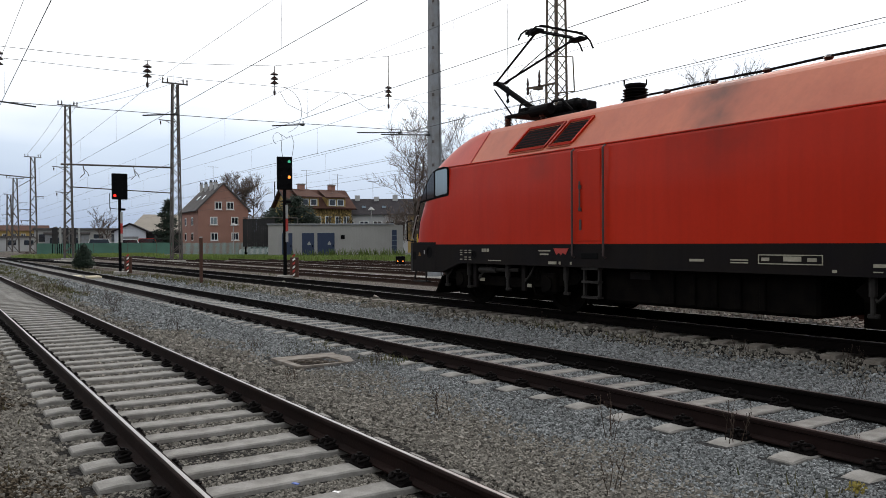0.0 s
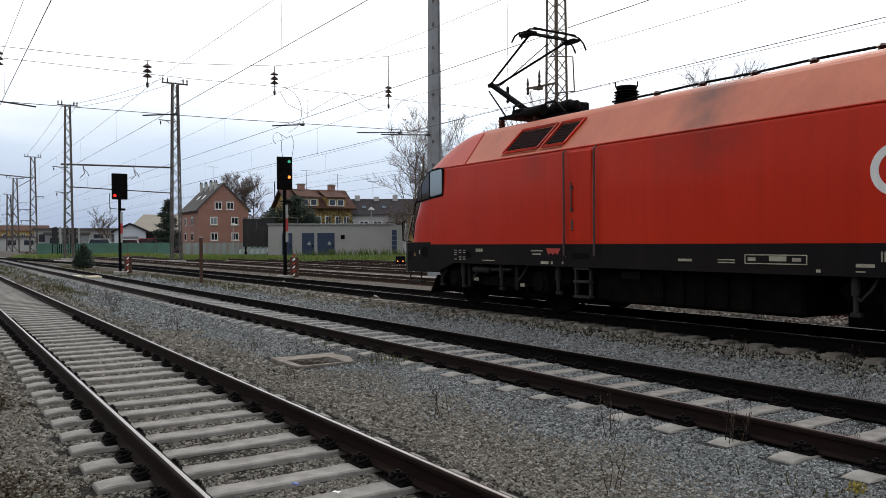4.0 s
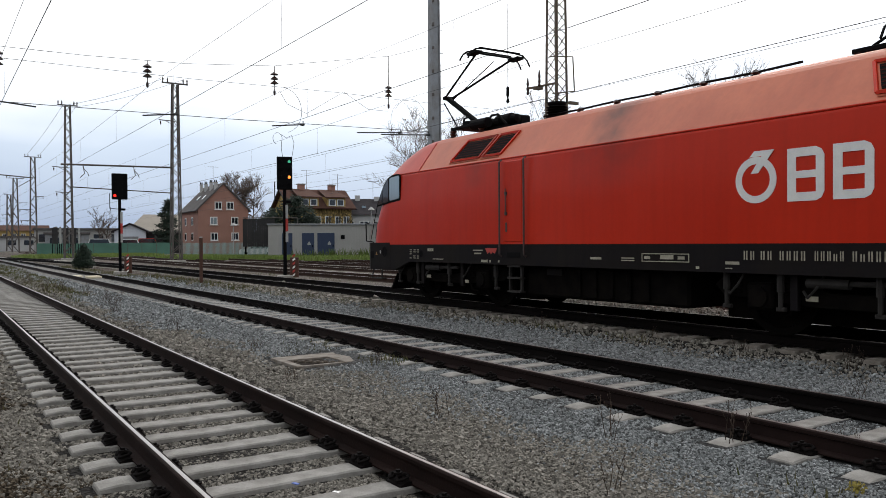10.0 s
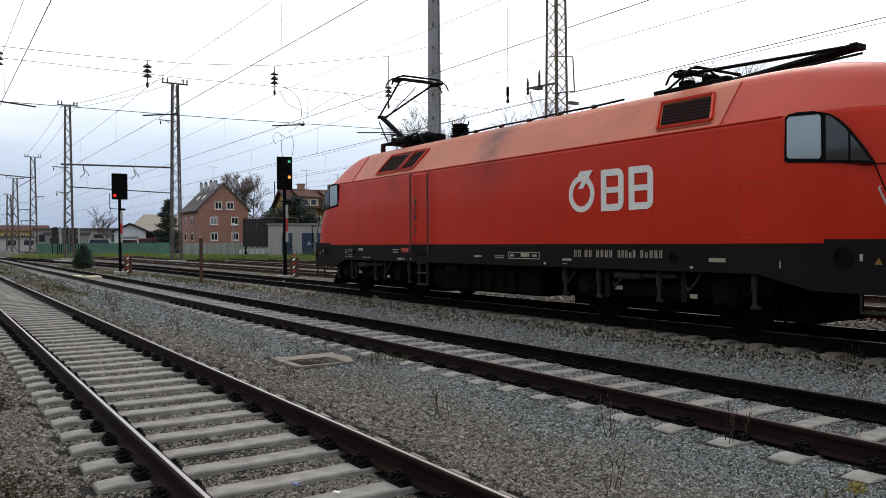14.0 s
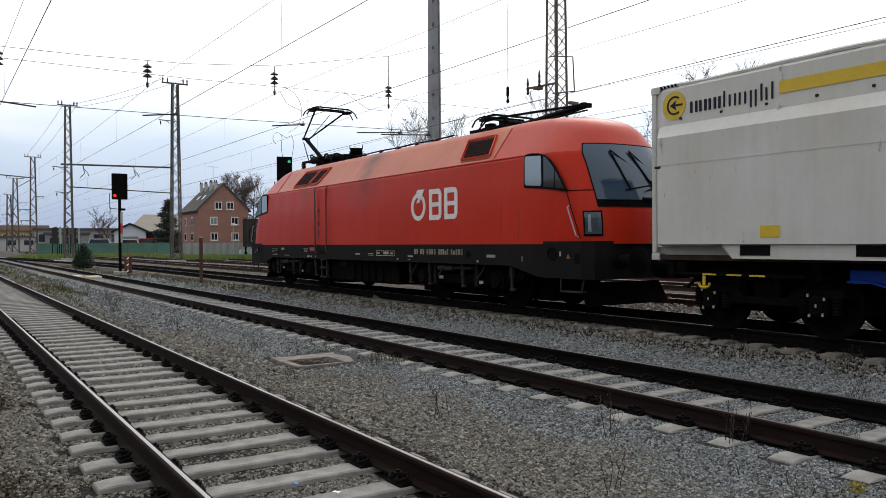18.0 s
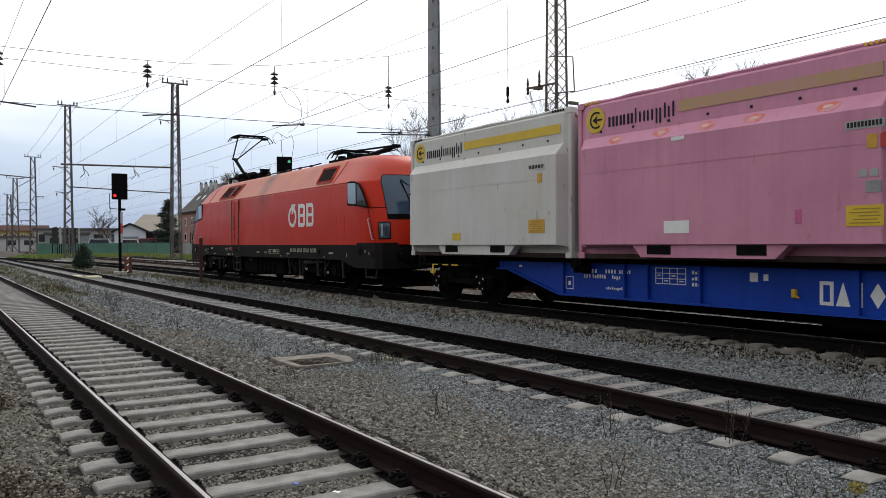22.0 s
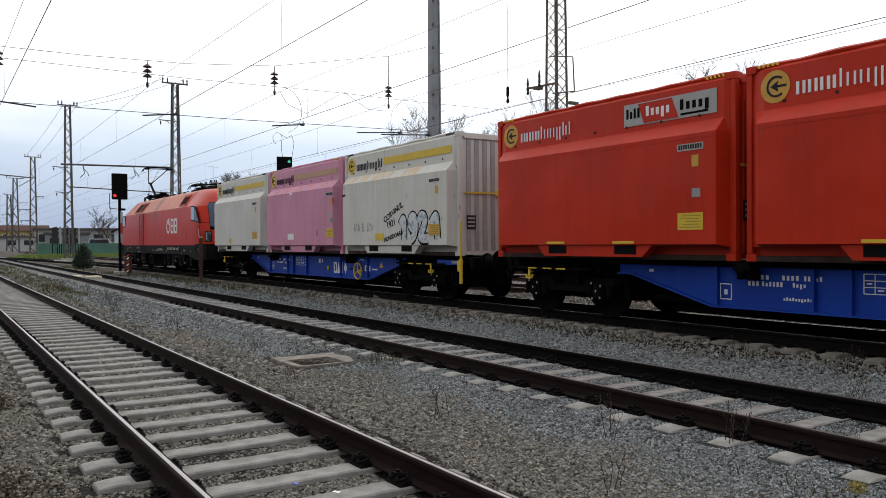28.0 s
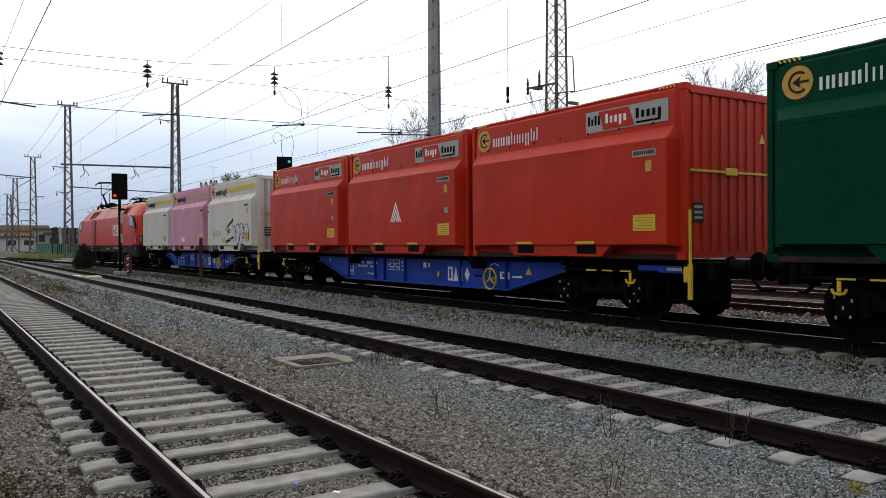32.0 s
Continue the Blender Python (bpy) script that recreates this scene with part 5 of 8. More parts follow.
def text_mesh(body, size, extrude=0.003, material=None, offset=0.0):
    cu = bpy.data.curves.new("writing", "FONT")
    cu.body, cu.size, cu.extrude, cu.offset = body, size, extrude, offset
    tmp = new("writing", cu)
    me = bpy.data.meshes.new_from_object(tmp.evaluated_get(bpy.context.evaluated_depsgraph_get()))
    bpy.data.objects.remove(tmp)
    if material:
        me.materials.append(material)
    return me


def on_side(x, y, z):
    """A pose on the near side plane x: the writing's right is -y, its up is z."""
    return Matrix(((0, 0, -1, x), (-1, 0, 0, y), (0, 1, 0, z), (0, 0, 0, 1)))


def build_container(label, color, group, style):
    """A 20-foot bulk container, 2.9 m wide: a bulged body between end frames, narrower under the roof."""
    mt = M[color]
    c = thing("container", 0, 0, 0, label, "container", group)
    e = 2.985

    def section(y, w):
        u = min(w, 1.245)
        return [(-u, y, 0.22), (-w, y, 0.262), (-w, y, 2.0), (-u, y, 2.215), (-u + 0.01, y, 2.80), (-u + 0.07, y, 2.86), (u - 0.07, y, 2.86), (u - 0.01, y, 2.80), (u, y, 2.215), (w, y, 2.0), (w, y, 0.262), (u, y, 0.22)]
    rings = [section(y, w) for y, w in ((-e + 0.06, 1.17), (-e + 0.11, 1.20), (-e + 0.18, 1.44), (-e + 0.20, 1.45), (e - 0.36, 1.45), (e - 0.33, 1.44), (e - 0.17, 1.20), (e - 0.06, 1.17))]
    part("body", Mesh().loft(rings), mt, c, "bulged steel side panels", False)
    base = Mesh().box(-1.1, 1.1, -e + 0.05, e - 0.05, 0.03, 0.22)
    for s in (-1, 1):
        # rusty on the white boxes; on the others dark brown paints the ledge's shade
        part("side_rail", Mesh().box(s * 1.10, s * 1.212, -e + 0.18, e - 0.18, 0.0, 0.09, 0.01), M["rail_brown"], c, "dirty rust brown bottom rail")
        base.prism([(-1.27, 0.045), (-1.50, 0.25), (1.44, 0.25), (1.25, 0.045)], "x", s * 1.215, s * 1.40)
    part("base_frame", base, mt, c)
    for y in (-0.89, 0.86):
        part("fork_pocket", Mesh().box(-1.409, -1.1, y - 0.25, y + 0.25, 0.095, 0.245), M["black"], c, "dark fork-lift pocket")
        if style.get("pocket_trim"):
            part("pocket_trim", marks(-1.452, [(y - 0.25, y + 0.25, 0.275, 0.32)]), M["yellow"], c)
    for x in (-1, 1):
        for y in (-1, 1):
            post = part("corner_post", Mesh().box(x * 1.10, x * 1.212, y * (e - 0.10), y * (e - 0.004), 0.115, 2.785, 0.012), mt, c)
            for z in (0.0, 2.782):
                part("corner_casting", Mesh().box(x * 1.05, x * 1.219, y * (e - 0.178), y * e, z, z + 0.118, 0.008), mt, post)
    # corrugated end walls with a top rail
    for y in (-1, 1):
        pts = []
        k = 9
        for i in range(k):
            x = -1.06 + i * 2.12 / k
            w = 2.12 / k
            pts += [(x, y * (e - 0.10)), (x + 0.30 * w, y * (e - 0.10)), (x + 0.42 * w, y * (e - 0.035)), (x + 0.88 * w, y * (e - 0.035))]
        pts += [(1.06, y * (e - 0.10)), (1.06, y * (e - 0.13)), (-1.06, y * (e - 0.13))]
        wall = part("end_wall", Mesh().prism(pts, "z", 0.12, 2.78), M["box_end"] if color in ("box_white", "box_cream") else mt, c, "corrugated end wall")
        part("top_rail", Mesh().box(-1.06, 1.06, y * (e - 0.12), y * (e - 0.012), 2.74, 2.88, 0.012), mt, wall)
        part("locking_bar", Mesh().box(-1.05, 1.05, y * (e - 0.034), y * (e - 0.018), 1.46, 1.50), M["yellow"], wall, "yellow locking bar")
        part("bar_clasp", Mesh().box(-0.16, 0.16, y * (e - 0.036), y * (e - 0.008), 1.42, 1.55, 0.01), M["yellow"], wall, "yellow bar clasp")
        if y < 0 and color != "box_green":
            plate = part("end_plate", Mesh().box(-0.98, -0.72, -e + 0.03, -e + 0.042, 0.62, 0.95), M["iron"], wall, "small printed data plates")
            for i in range(3):
                part("print_bar", Mesh().box(-0.95, -0.75, -e + 0.026, -e + 0.03, 0.68 + 0.09 * i, 0.72 + 0.09 * i), M["white_dull"], plate)
            part("warning_triangle", Mesh().prism([(0.78, 2.02), (0.94, 2.02), (0.86, 2.2)], "y", -e + 0.025, -e + 0.034), M["yellow"], wall)
    lumpy = [(-1.17 + 0.012 * noise.noise((y * 3.1, len(bpy.data.objects) * 0.37, 0.0)), y, 2.872 + 0.022 * noise.noise((y * 1.7, len(bpy.data.objects) * 0.37, 5.0))) for y in np.linspace(-e + 0.17, e - 0.17, 40).tolist()]
    part("roof_rail", Mesh().path(lumpy, 0.036, 6), mt, c, "lumpy edge of the roof cover")
    for k in range(7):
        yl = -2.35 + 0.78 * k
        part("lashing_eye", Mesh().box(-1.262, -1.24, yl - 0.022, yl + 0.022, 2.285, 2.325, 0.006), M["iron"], c)
    hz = Mesh()
    for i in range(5):
        for sg in (-1, 1):
            y = sg * (e - 0.22 - i * 0.075)
            hz.prism([(y, 2.845), (y - 0.035, 2.845), (y - 0.01, 2.892), (y + 0.025, 2.892)], "x", -1.222, -1.21)
    part("hazard_stripe", hz, M[style.get("hazard", "yellow")], c)
    # emblem: yellow disc with a dark ring and arrow, then a row of plain bars for the maker's name
    x = -1.248
    em = part("emblem_disc", Mesh().lathe([(0.005, -0.004), (0.235, -0.004), (0.235, 0.004)], (x, 2.47, 2.53), "x", 32), M[style.get("disc", "yellow")], c, "yellow emblem disc with a dark arrow")
    ar = Mesh()
    ring_shape(ar, x - 0.006, 2.45, 2.53, 0.155, 0.03, 24, a0=-0.9 * math.pi + math.pi * 0.18, a1=0.9 * math.pi - math.pi * 0.18)
    ar.box(x - 0.012, x - 0.004, 2.29, 2.45, 2.515, 2.545)
    ar.prism([(2.54, 2.53), (2.42, 2.61), (2.44, 2.53), (2.42, 2.45)], "x", x - 0.012, x - 0.004)
    part("arrow", ar, M["dark_mark"], em, "dark ring and arrow")
    y, k = 2.14, 0
    for token in "x xx xx xx u x xx x dd ux u".split():
        w = 0.044 if k < 4 else 0.030
        for u in token:
            bars("name_bar", x, [(y - w, y, 2.365 - (0.07 if u == "d" else 0), 2.365 + (0.25 if u == "u" else 0.18))], M[style["ink"]], c)
            y -= 0.082
        y -= 0.014
        k += 1
    if style.get("stripe"):
        part("stripe", marks(x, [(style.get("stripe_end", -2.72), 0.56, 2.42, 2.60)], 0.005), M[style["stripe"]], c, "long yellow stripe")
    if style.get("panel"):
        pn = part("sign_panel", marks(x, [(-2.68, -0.74, 2.31, 2.69)], 0.008), M["white_dull"], c, "pale advertising panel")
        part("red_field", Mesh().prism([(-1.20, 2.33), (-1.07, 2.67), (-1.80, 2.67), (-1.94, 2.33)], "x", x - 0.014, x - 0.006), M["box_red"], pn)
        bars("bar", x - 0.008, word(-0.80, 2.44, 0.30, 0.17, "uxuu", 0.8) + word(-1.97, 2.44, 0.56, 0.17, "uxxxd", 0.8) + [(-2.52, -1.98, 2.35, 2.385)], M["black"], pn)
        bars("bar", x - 0.013, word(-1.25, 2.44, 0.50, 0.17, "uxxdx", 0.8), M["white_mark"], pn)
    xs = -1.452
    o = style.get("at", -2.07)
    part("number_plate", marks(xs, [(o - 0.51, o, 1.74, 1.85)], 0.004), M[style["plate"]], c)
    part("number_bars", marks(xs - 0.004, word(o - 0.03, 1.765, 0.45, 0.07, "uuuuuuuuuu", 0.5), 0.004), M[style["plate_ink"]], c)
    part("size_label", marks(xs, [(o - 0.42, o - 0.29, 1.48, 1.66)], 0.005), M["orange"], c)
    lab = part("data_label", marks(xs - 0.014 * (style is WHITE_2), [(o - 0.50, o - 0.01, 0.49, 0.76)], 0.005), M[style.get("label", "yellow")], c, "printed data sticker")
    part("print", marks(xs - 0.005 - 0.014 * (style is WHITE_2), [(o - 0.46 + 0.03 * (i % 2), o - 0.05 - 0.06 * (i % 3), 0.525 + 0.045 * i, 0.539 + 0.045 * i) for i in range(5)], 0.002), M["print_ink"], lab)
    for r, m_ in style.get("extra", ()):
        part("sticker", marks(xs, [r], 0.005), M[m_], c)
    part("seam", marks(xs, [(-2.80, 2.64, style.get("seam_z", 1.545), style.get("seam_z", 1.545) + 0.007)], 0.003), M[style.get("seam", color)], c)
    return c


def bogie(parent, yb):
    fr = Mesh()
    for s in (-1, 1):
        fr.prism([(yb - 1.25, 0.60), (yb - 1.2, 0.70), (yb - 0.5, 0.68), (yb - 0.35, 0.55), (yb + 0.35, 0.55), (yb + 0.5, 0.68), (yb + 1.2, 0.70), (yb + 1.25, 0.60), (yb + 0.6, 0.44), (yb - 0.6, 0.44)], "x", s * 0.98, s * 1.06)
    fr.box(-0.98, 0.98, yb - 0.22, yb + 0.22, 0.5, 0.8).box(-0.66, 0.66, yb - 1.3, yb + 1.3, 0.30, 0.78)
    fr.box(-1.0, 1.0, yb - 1.25, yb - 1.15, 0.55, 0.66).box(-1.0, 1.0, yb + 1.15, yb + 1.25, 0.55, 0.66)
    bg = part("bogie", fr, M["soot"], parent, "sooty two-axle bogie")
    for dy in (-0.9, 0.9):
        part("axle_box", Mesh().box(-1.16, -0.98, yb + dy - 0.14, yb + dy + 0.14, 0.33, 0.60, 0.03).rod((-1.19, yb + dy, 0.46), (-1.15, yb + dy, 0.46), 0.10, 12), M["soot"], bg)
        for e in (-0.25, 0.25):
            part("spring", Mesh().lathe([q for i in range(6) for q in ((0.075, i * 0.045), (0.06, i * 0.045 + 0.022))], (-1.08, yb + dy + e, 0.36), "z", 10), M["soot"], bg)
        ms = Mesh()
        for a, b in ((0.12, 0.62), (-0.12, 0.58), (0.10, 0.34), (-0.10, 0.36), (0.0, 0.48)):
            ms.box(-1.20, -1.18, yb + dy + a - 0.012, yb + dy + a + 0.012, b - 0.022, b + 0.022)
        part("paint_mark", ms, M["white_dull"], bg)
        part("side_bearer", Mesh().rod((-1.0, yb + dy * 0.25, 0.8), (-1.0, yb + dy * 0.25, 0.92), 0.09, 10), M["soot"], bg)
        wheelset(parent, yb + dy, 0.46)


def build_wagon(label):
    """A four-axle container flat: fish-bellied blue sills, recessed under the containers."""
    w = thing("container_wagon", 0, 0, 0, label, "wagon", "container wagons")
    xs = 0.86
    for s in (-1, 1):
        poly = [(-6.1, 1.04), (-6.1, 0.83), (-5.95, 0.83), (-4.05, 0.36), (3.85, 0.36), (5.55, 0.83), (5.9, 0.83), (5.9, 1.04)]
        sill = part("side_sill", Mesh().prism(poly, "x", s * (xs - 0.03), s * xs), M["blue"], w, "blue fish-bellied side sill")
        part("top_flange", Mesh().box(s * (xs - 0.12), s * (xs + 0.09), -9.5, 8.55, 0.985, 1.045, 0.006), M["soot"], sill)
        # sill ends coloured black in place of the shade under the container overhang
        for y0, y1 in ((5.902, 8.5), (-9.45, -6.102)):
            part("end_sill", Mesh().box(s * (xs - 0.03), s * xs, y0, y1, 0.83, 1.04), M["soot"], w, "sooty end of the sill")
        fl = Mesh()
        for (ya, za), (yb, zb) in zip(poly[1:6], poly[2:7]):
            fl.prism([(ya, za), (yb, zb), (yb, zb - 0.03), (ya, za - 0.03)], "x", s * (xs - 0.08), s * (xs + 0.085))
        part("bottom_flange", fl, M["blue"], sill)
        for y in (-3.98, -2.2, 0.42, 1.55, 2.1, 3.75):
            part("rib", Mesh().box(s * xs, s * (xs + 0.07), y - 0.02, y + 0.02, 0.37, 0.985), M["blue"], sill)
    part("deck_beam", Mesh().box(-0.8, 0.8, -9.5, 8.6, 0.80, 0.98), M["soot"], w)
    # added black bulk that stands in for the shade under the deck
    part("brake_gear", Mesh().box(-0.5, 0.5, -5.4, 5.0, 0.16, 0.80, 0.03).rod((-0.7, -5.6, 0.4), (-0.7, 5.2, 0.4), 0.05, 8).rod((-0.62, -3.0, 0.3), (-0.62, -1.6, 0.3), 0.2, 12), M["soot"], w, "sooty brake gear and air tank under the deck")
    for y in (-7.1, 7.1):
        bogie(w, y)
    for y in (-9.15, -3.1, 3.1, 8.5):
        part("cross_bearer", Mesh().box(-1.22, 1.22, y - 0.09, y + 0.09, 0.90, 1.05, 0.01), M["soot"], w)
    for y in (-9.12, -6.2, -3.18, -3.0, 3.0, 3.18, 6.2, 8.55):
        for s in (-1, 1):
            part("container_lock", Mesh().box(s * 1.08, s * 1.2, y - 0.06, y + 0.06, 0.94, 1.08, 0.008).box(s * 0.9, s * 1.12, y - 0.05, y + 0.05, 0.80, 0.95, 0.01), M["soot"], w)
    for s in (-1, 1):
        part("head_stock", Mesh().box(-1.25, 1.25, s * 9.12 - 0.48, s * 9.24 - 0.48, 0.78, 1.05, 0.015), M["soot"], w)
        for x in (-0.875, 0.875):
            pr = [(0.15, 0), (0.15, 0.05), (0.10, 0.06), (0.10, 0.36), (0.07, 0.36), (0.07, 0.50), (0.22, 0.51), (0.225, 0.53), (0.17, 0.55), (0.02, 0.56)]
            part("buffer", Mesh().lathe([(r, s * h) for r, h in pr], (x, s * 9.24 - 0.48, 1.0), "y", 16), M["black"], w, "round black buffer", True)
        part("coupling", Mesh().box(-0.04, 0.04, s * 9.2 - 0.48, s * 9.6 - 0.48, 0.94, 1.02, 0.01).box(-0.09, 0.09, s * 9.55 - 0.48, s * 9.68 - 0.48, 0.68, 0.98, 0.02), M["soot"], w)
        part("hose", Mesh().path([(-0.4, s * 9.25 - 0.48, 0.85), (-0.42, s * 9.5 - 0.48, 0.6), (-0.3, s * 9.68 - 0.48, 0.62)], 0.03, 6), M["black"], w)
        hk = Mesh().box(-1.30, -1.27, s * 8.0 - 0.028, s * 8.0 + 0.028, 0.69, 0.85, 0.008)
        hk.path([(-1.285, s * 8.0 - 0.105, 0.735), (-1.285, s * 8.0 - 0.08, 0.68), (-1.285, s * 8.0, 0.66), (-1.285, s * 8.0 + 0.08, 0.68), (-1.285, s * 8.0 + 0.105, 0.735)], 0.022, 6)
        part("tow_hook", hk, M["yellow"], w, "yellow anchor-shaped tow hook")
        bar = Mesh().box(-1.29, -1.25, s * 6.3, s * 8.6, 0.855, 0.90)
        part("side_bar", bar, M["soot"], w)
        for y in (7.9, 7.45, 7.05):
            part("yellow_stripe", Mesh().box(-1.297, -1.29, s * y - 0.13, s * y + 0.13, 0.86, 0.885), M["yellow"], w)
    eb = part("end_beam", Mesh().box(-1.13, -1.08, -9.04, -8.03, 0.86, 0.98, 0.008), M["blue"], w, "short blue end beam")
    part("plate", Mesh().box(-1.136, -1.13, -9.0, -8.68, 0.90, 0.95), M["white_dull"], eb, "pale printed plate")
    # yellow shunter's grip at the trailing end
    st = Mesh().rod((-1.27, -9.28, 0.55), (-1.27, -9.28, 1.9), 0.024, 8).rod((-1.27, -9.28, 0.45), (-1.27, -9.28, 1.02), 0.042, 8).box(-1.31, -1.21, -9.26, -9.16, 0.72, 0.98, 0.02)
    part("end_post", st, M["yellow"], w, "tall yellow end post")
    part("step", Mesh().path([(-1.2, -9.2, 0.75), (-1.2, -9.2, 0.42), (-1.2, -8.8, 0.42), (-1.2, -8.8, 0.75)], 0.02, 6), M["soot"], w)
    # hand brake wheel: turned yellow rim with three spokes
    hw = Mesh()
    cy, cz, r = -3.52, 0.58, 0.235
    for i in range(20):
        a, b = 2 * math.pi * i / 20, 2 * math.pi * (i + 1) / 20
        hw.rod((-1.0, cy + r * math.cos(a), cz + r * math.sin(a)), (-1.0, cy + r * math.cos(b), cz + r * math.sin(b)), 0.02, 6)
    for a in (math.pi / 2, math.pi * 7 / 6, math.pi * 11 / 6):
        hw.rod((-1.0, cy, cz), (-1.0, cy + r * math.cos(a), cz + r * math.sin(a)), 0.018, 6)
    hw.rod((-1.01, cy, cz), (-xs, cy, cz), 0.04, 8)
    part("brake_wheel", hw, M["yellow"], w, "yellow hand brake wheel with three spokes")
    # inscriptions: brand as a row of solid blocks, the rest as bars
    x = -xs
    blocks = Mesh()
    y = -1.62
    for i in range(4):
        bw, bt = 0.205, 0.052
        if i == 0:
            blocks.box(x - 0.006, x, y - bt, y, 0.47, 0.81).box(x - 0.006, x, y - bw + bt, y - bt, 0.47, 0.522).box(x - 0.006, x, y - bw + bt, y - bt, 0.758, 0.81).box(x - 0.006, x, y - bw, y - bw + bt, 0.47, 0.81)
        elif i == 1:
            blocks.prism([(y, 0.47), (y - bw, 0.47), (y - bw / 2, 0.81)], "x", x - 0.006, x)
        elif i == 2:
            blocks.box(x - 0.006, x, y - bw * 0.68, y - bw * 0.32, 0.47, 0.81)
        else:
            blocks.prism([(y, 0.64), (y - bw / 2, 0.47), (y - bw, 0.64), (y - bw / 2, 0.81)], "x", x - 0.006, x)
        y -= 0.24
    part("brand_blocks", blocks, M["white_mark"], w, "bold white brand mark of four plain shapes")
    part("bars", marks(x, word(3.2, 0.80, 0.13, 0.07, "uu", 0.9) + word(2.98, 0.80, 0.13, 0.07, "uu", 0.9) + word(2.62, 0.80, 0.26, 0.07, "uuuu", 0.9) + word(2.27, 0.80, 0.27, 0.07, "uuuxu", 0.9) + word(3.2, 0.70, 0.18, 0.07, "uuu", 0.9) + word(2.96, 0.70, 0.34, 0.07, "uxuuuu", 0.9) + word(2.45, 0.70, 0.2, 0.07, "uxdx", 0.9) +
                       word(2.6, 0.50, 0.5, 0.05, "xuxuxxdxuxx", 0.9)), M["white_mark"], w, "white wagon markings")
    part("frame_mark", marks(x, [(3.5, 3.72, 0.70, 0.715), (3.5, 3.72, 0.46, 0.475), (3.5, 3.515, 0.46, 0.71), (3.705, 3.72, 0.46, 0.71), (3.58, 3.64, 0.54, 0.62)]), M["white_mark"], w)
    tb = []
    for z in (0.66, 0.75, 0.84, 0.93):
        tb.append((1.30 - (0.0 if z > 0.7 else 0.0), 1.95, z - 0.006, z + 0.006))
    for yy in (1.30, 1.48, 1.64, 1.80, 1.95):
        tb.append((yy - 0.006, yy + 0.006, 0.66, 0.93))
    tb += [(1.34, 1.44, 0.70, 0.72), (1.52, 1.60, 0.79, 0.81), (1.68, 1.76, 0.70, 0.72), (1.84, 1.91, 0.79, 0.81)]
    part("load_table", marks(x, [(a - 0.55, b - 0.55, c, d) for a, b, c, d in tb]), M["white_mark"], w)
    part("small_marks", marks(x, word(0.62, 0.84, 0.16, 0.06, "uxu") + word(0.62, 0.74, 0.16, 0.06, "xuu") + word(0.62, 0.64, 0.16, 0.06, "uux") + [(-0.62, -0.48, 0.76, 0.90), (-0.80, -0.72, 0.78, 0.88), (5.1, 5.2, 0.86, 0.91),
                                  (-3.72, -4.06, 0.58, 0.74), (-4.16, -4.5, 0.62, 0.66)]), M["white_mark"], w)
    part("grip_mark", marks(x - 0.006, [(-3.80, -4.0, 0.62, 0.67), (-3.78, -3.92, 0.68, 0.71)], 0.002), M["black"], w)
    part("slot", marks(x, [(-2.72, -3.02, 0.60, 0.64)]), M["black"], w)
    tri = Mesh().prism([(-4.62, 0.70), (-4.82, 0.70), (-4.72, 0.86)], "x", x - 0.006, x)
    part("warning_triangle", tri, M["yellow"], w)
    arrow = Mesh()
    ring_shape(arrow, x, -3.52, 0.72, 0.20, 0.018, 14, ry=0.24, a0=0.25 * math.pi, a1=0.75 * math.pi)
    part("turn_arrow", arrow, M["white_mark"], w)
    part("release_lever", Mesh().box(x - 0.05, x, -1.28, -1.20, 0.55, 0.68, 0.01).path([(x - 0.04, -1.24, 0.6), (x - 0.1, -1.36, 0.56)], 0.015, 5), M["yellow"], w)
    return w


LOCO = build_locomotive()
WHITE = dict(at=-1.98, ink="dark_mark", stripe="yellow", plate="box_white", plate_ink="iron", hazard="soot", label="orange", extra=(((0.42, 0.74, 0.36, 0.53), "yellow"), ((2.58, 2.70, 1.50, 1.54), "dark_mark")))
WHITE_2 = dict(at=-2.03, ink="dark_mark", stripe="yellow", plate="box_white", plate_ink="dark_mark", hazard="soot", label="orange", extra=(((0.2, 0.66, 0.38, 0.57), "yellow"), ((2.48, 2.68, 1.66, 1.72), "dark_mark")))
PINK = dict(at=-2.33, ink="dark_mark", stripe="stripe_faded", plate="white_dull", plate_ink="iron", hazard="yellow",
            extra=(((0.19, 0.70, 0.44, 0.64), "white_mark"), ((0.29, 0.54, 1.93, 1.99), "white_mark"), ((-1.72, -1.62, 0.55, 0.74), "magenta"), ((-2.62, -2.52, 1.12, 1.22), "white_dull"), ((-2.76, -2.66, 1.12, 1.22), "white_dull"), ((-2.90, -2.79, 1.48, 1.66), "mark_red"), ((-2.80, -2.60, 0.92, 1.07), "grey_metal")))
RED = dict(seam_z=1.93, ink="white_mark", panel=True, plate="white_dull", plate_ink="iron", pocket_trim=True, hazard="yellow", disc="orange")
RED_2 = dict(RED, extra=(((-2.52, -2.36, 1.00, 1.14), "grey_metal"),))
GREEN = dict(seam_z=1.93, ink="white_mark", plate="white_dull", plate_ink="iron", hazard="yellow", disc="orange")
WAGONS, CONTAINERS = [], []
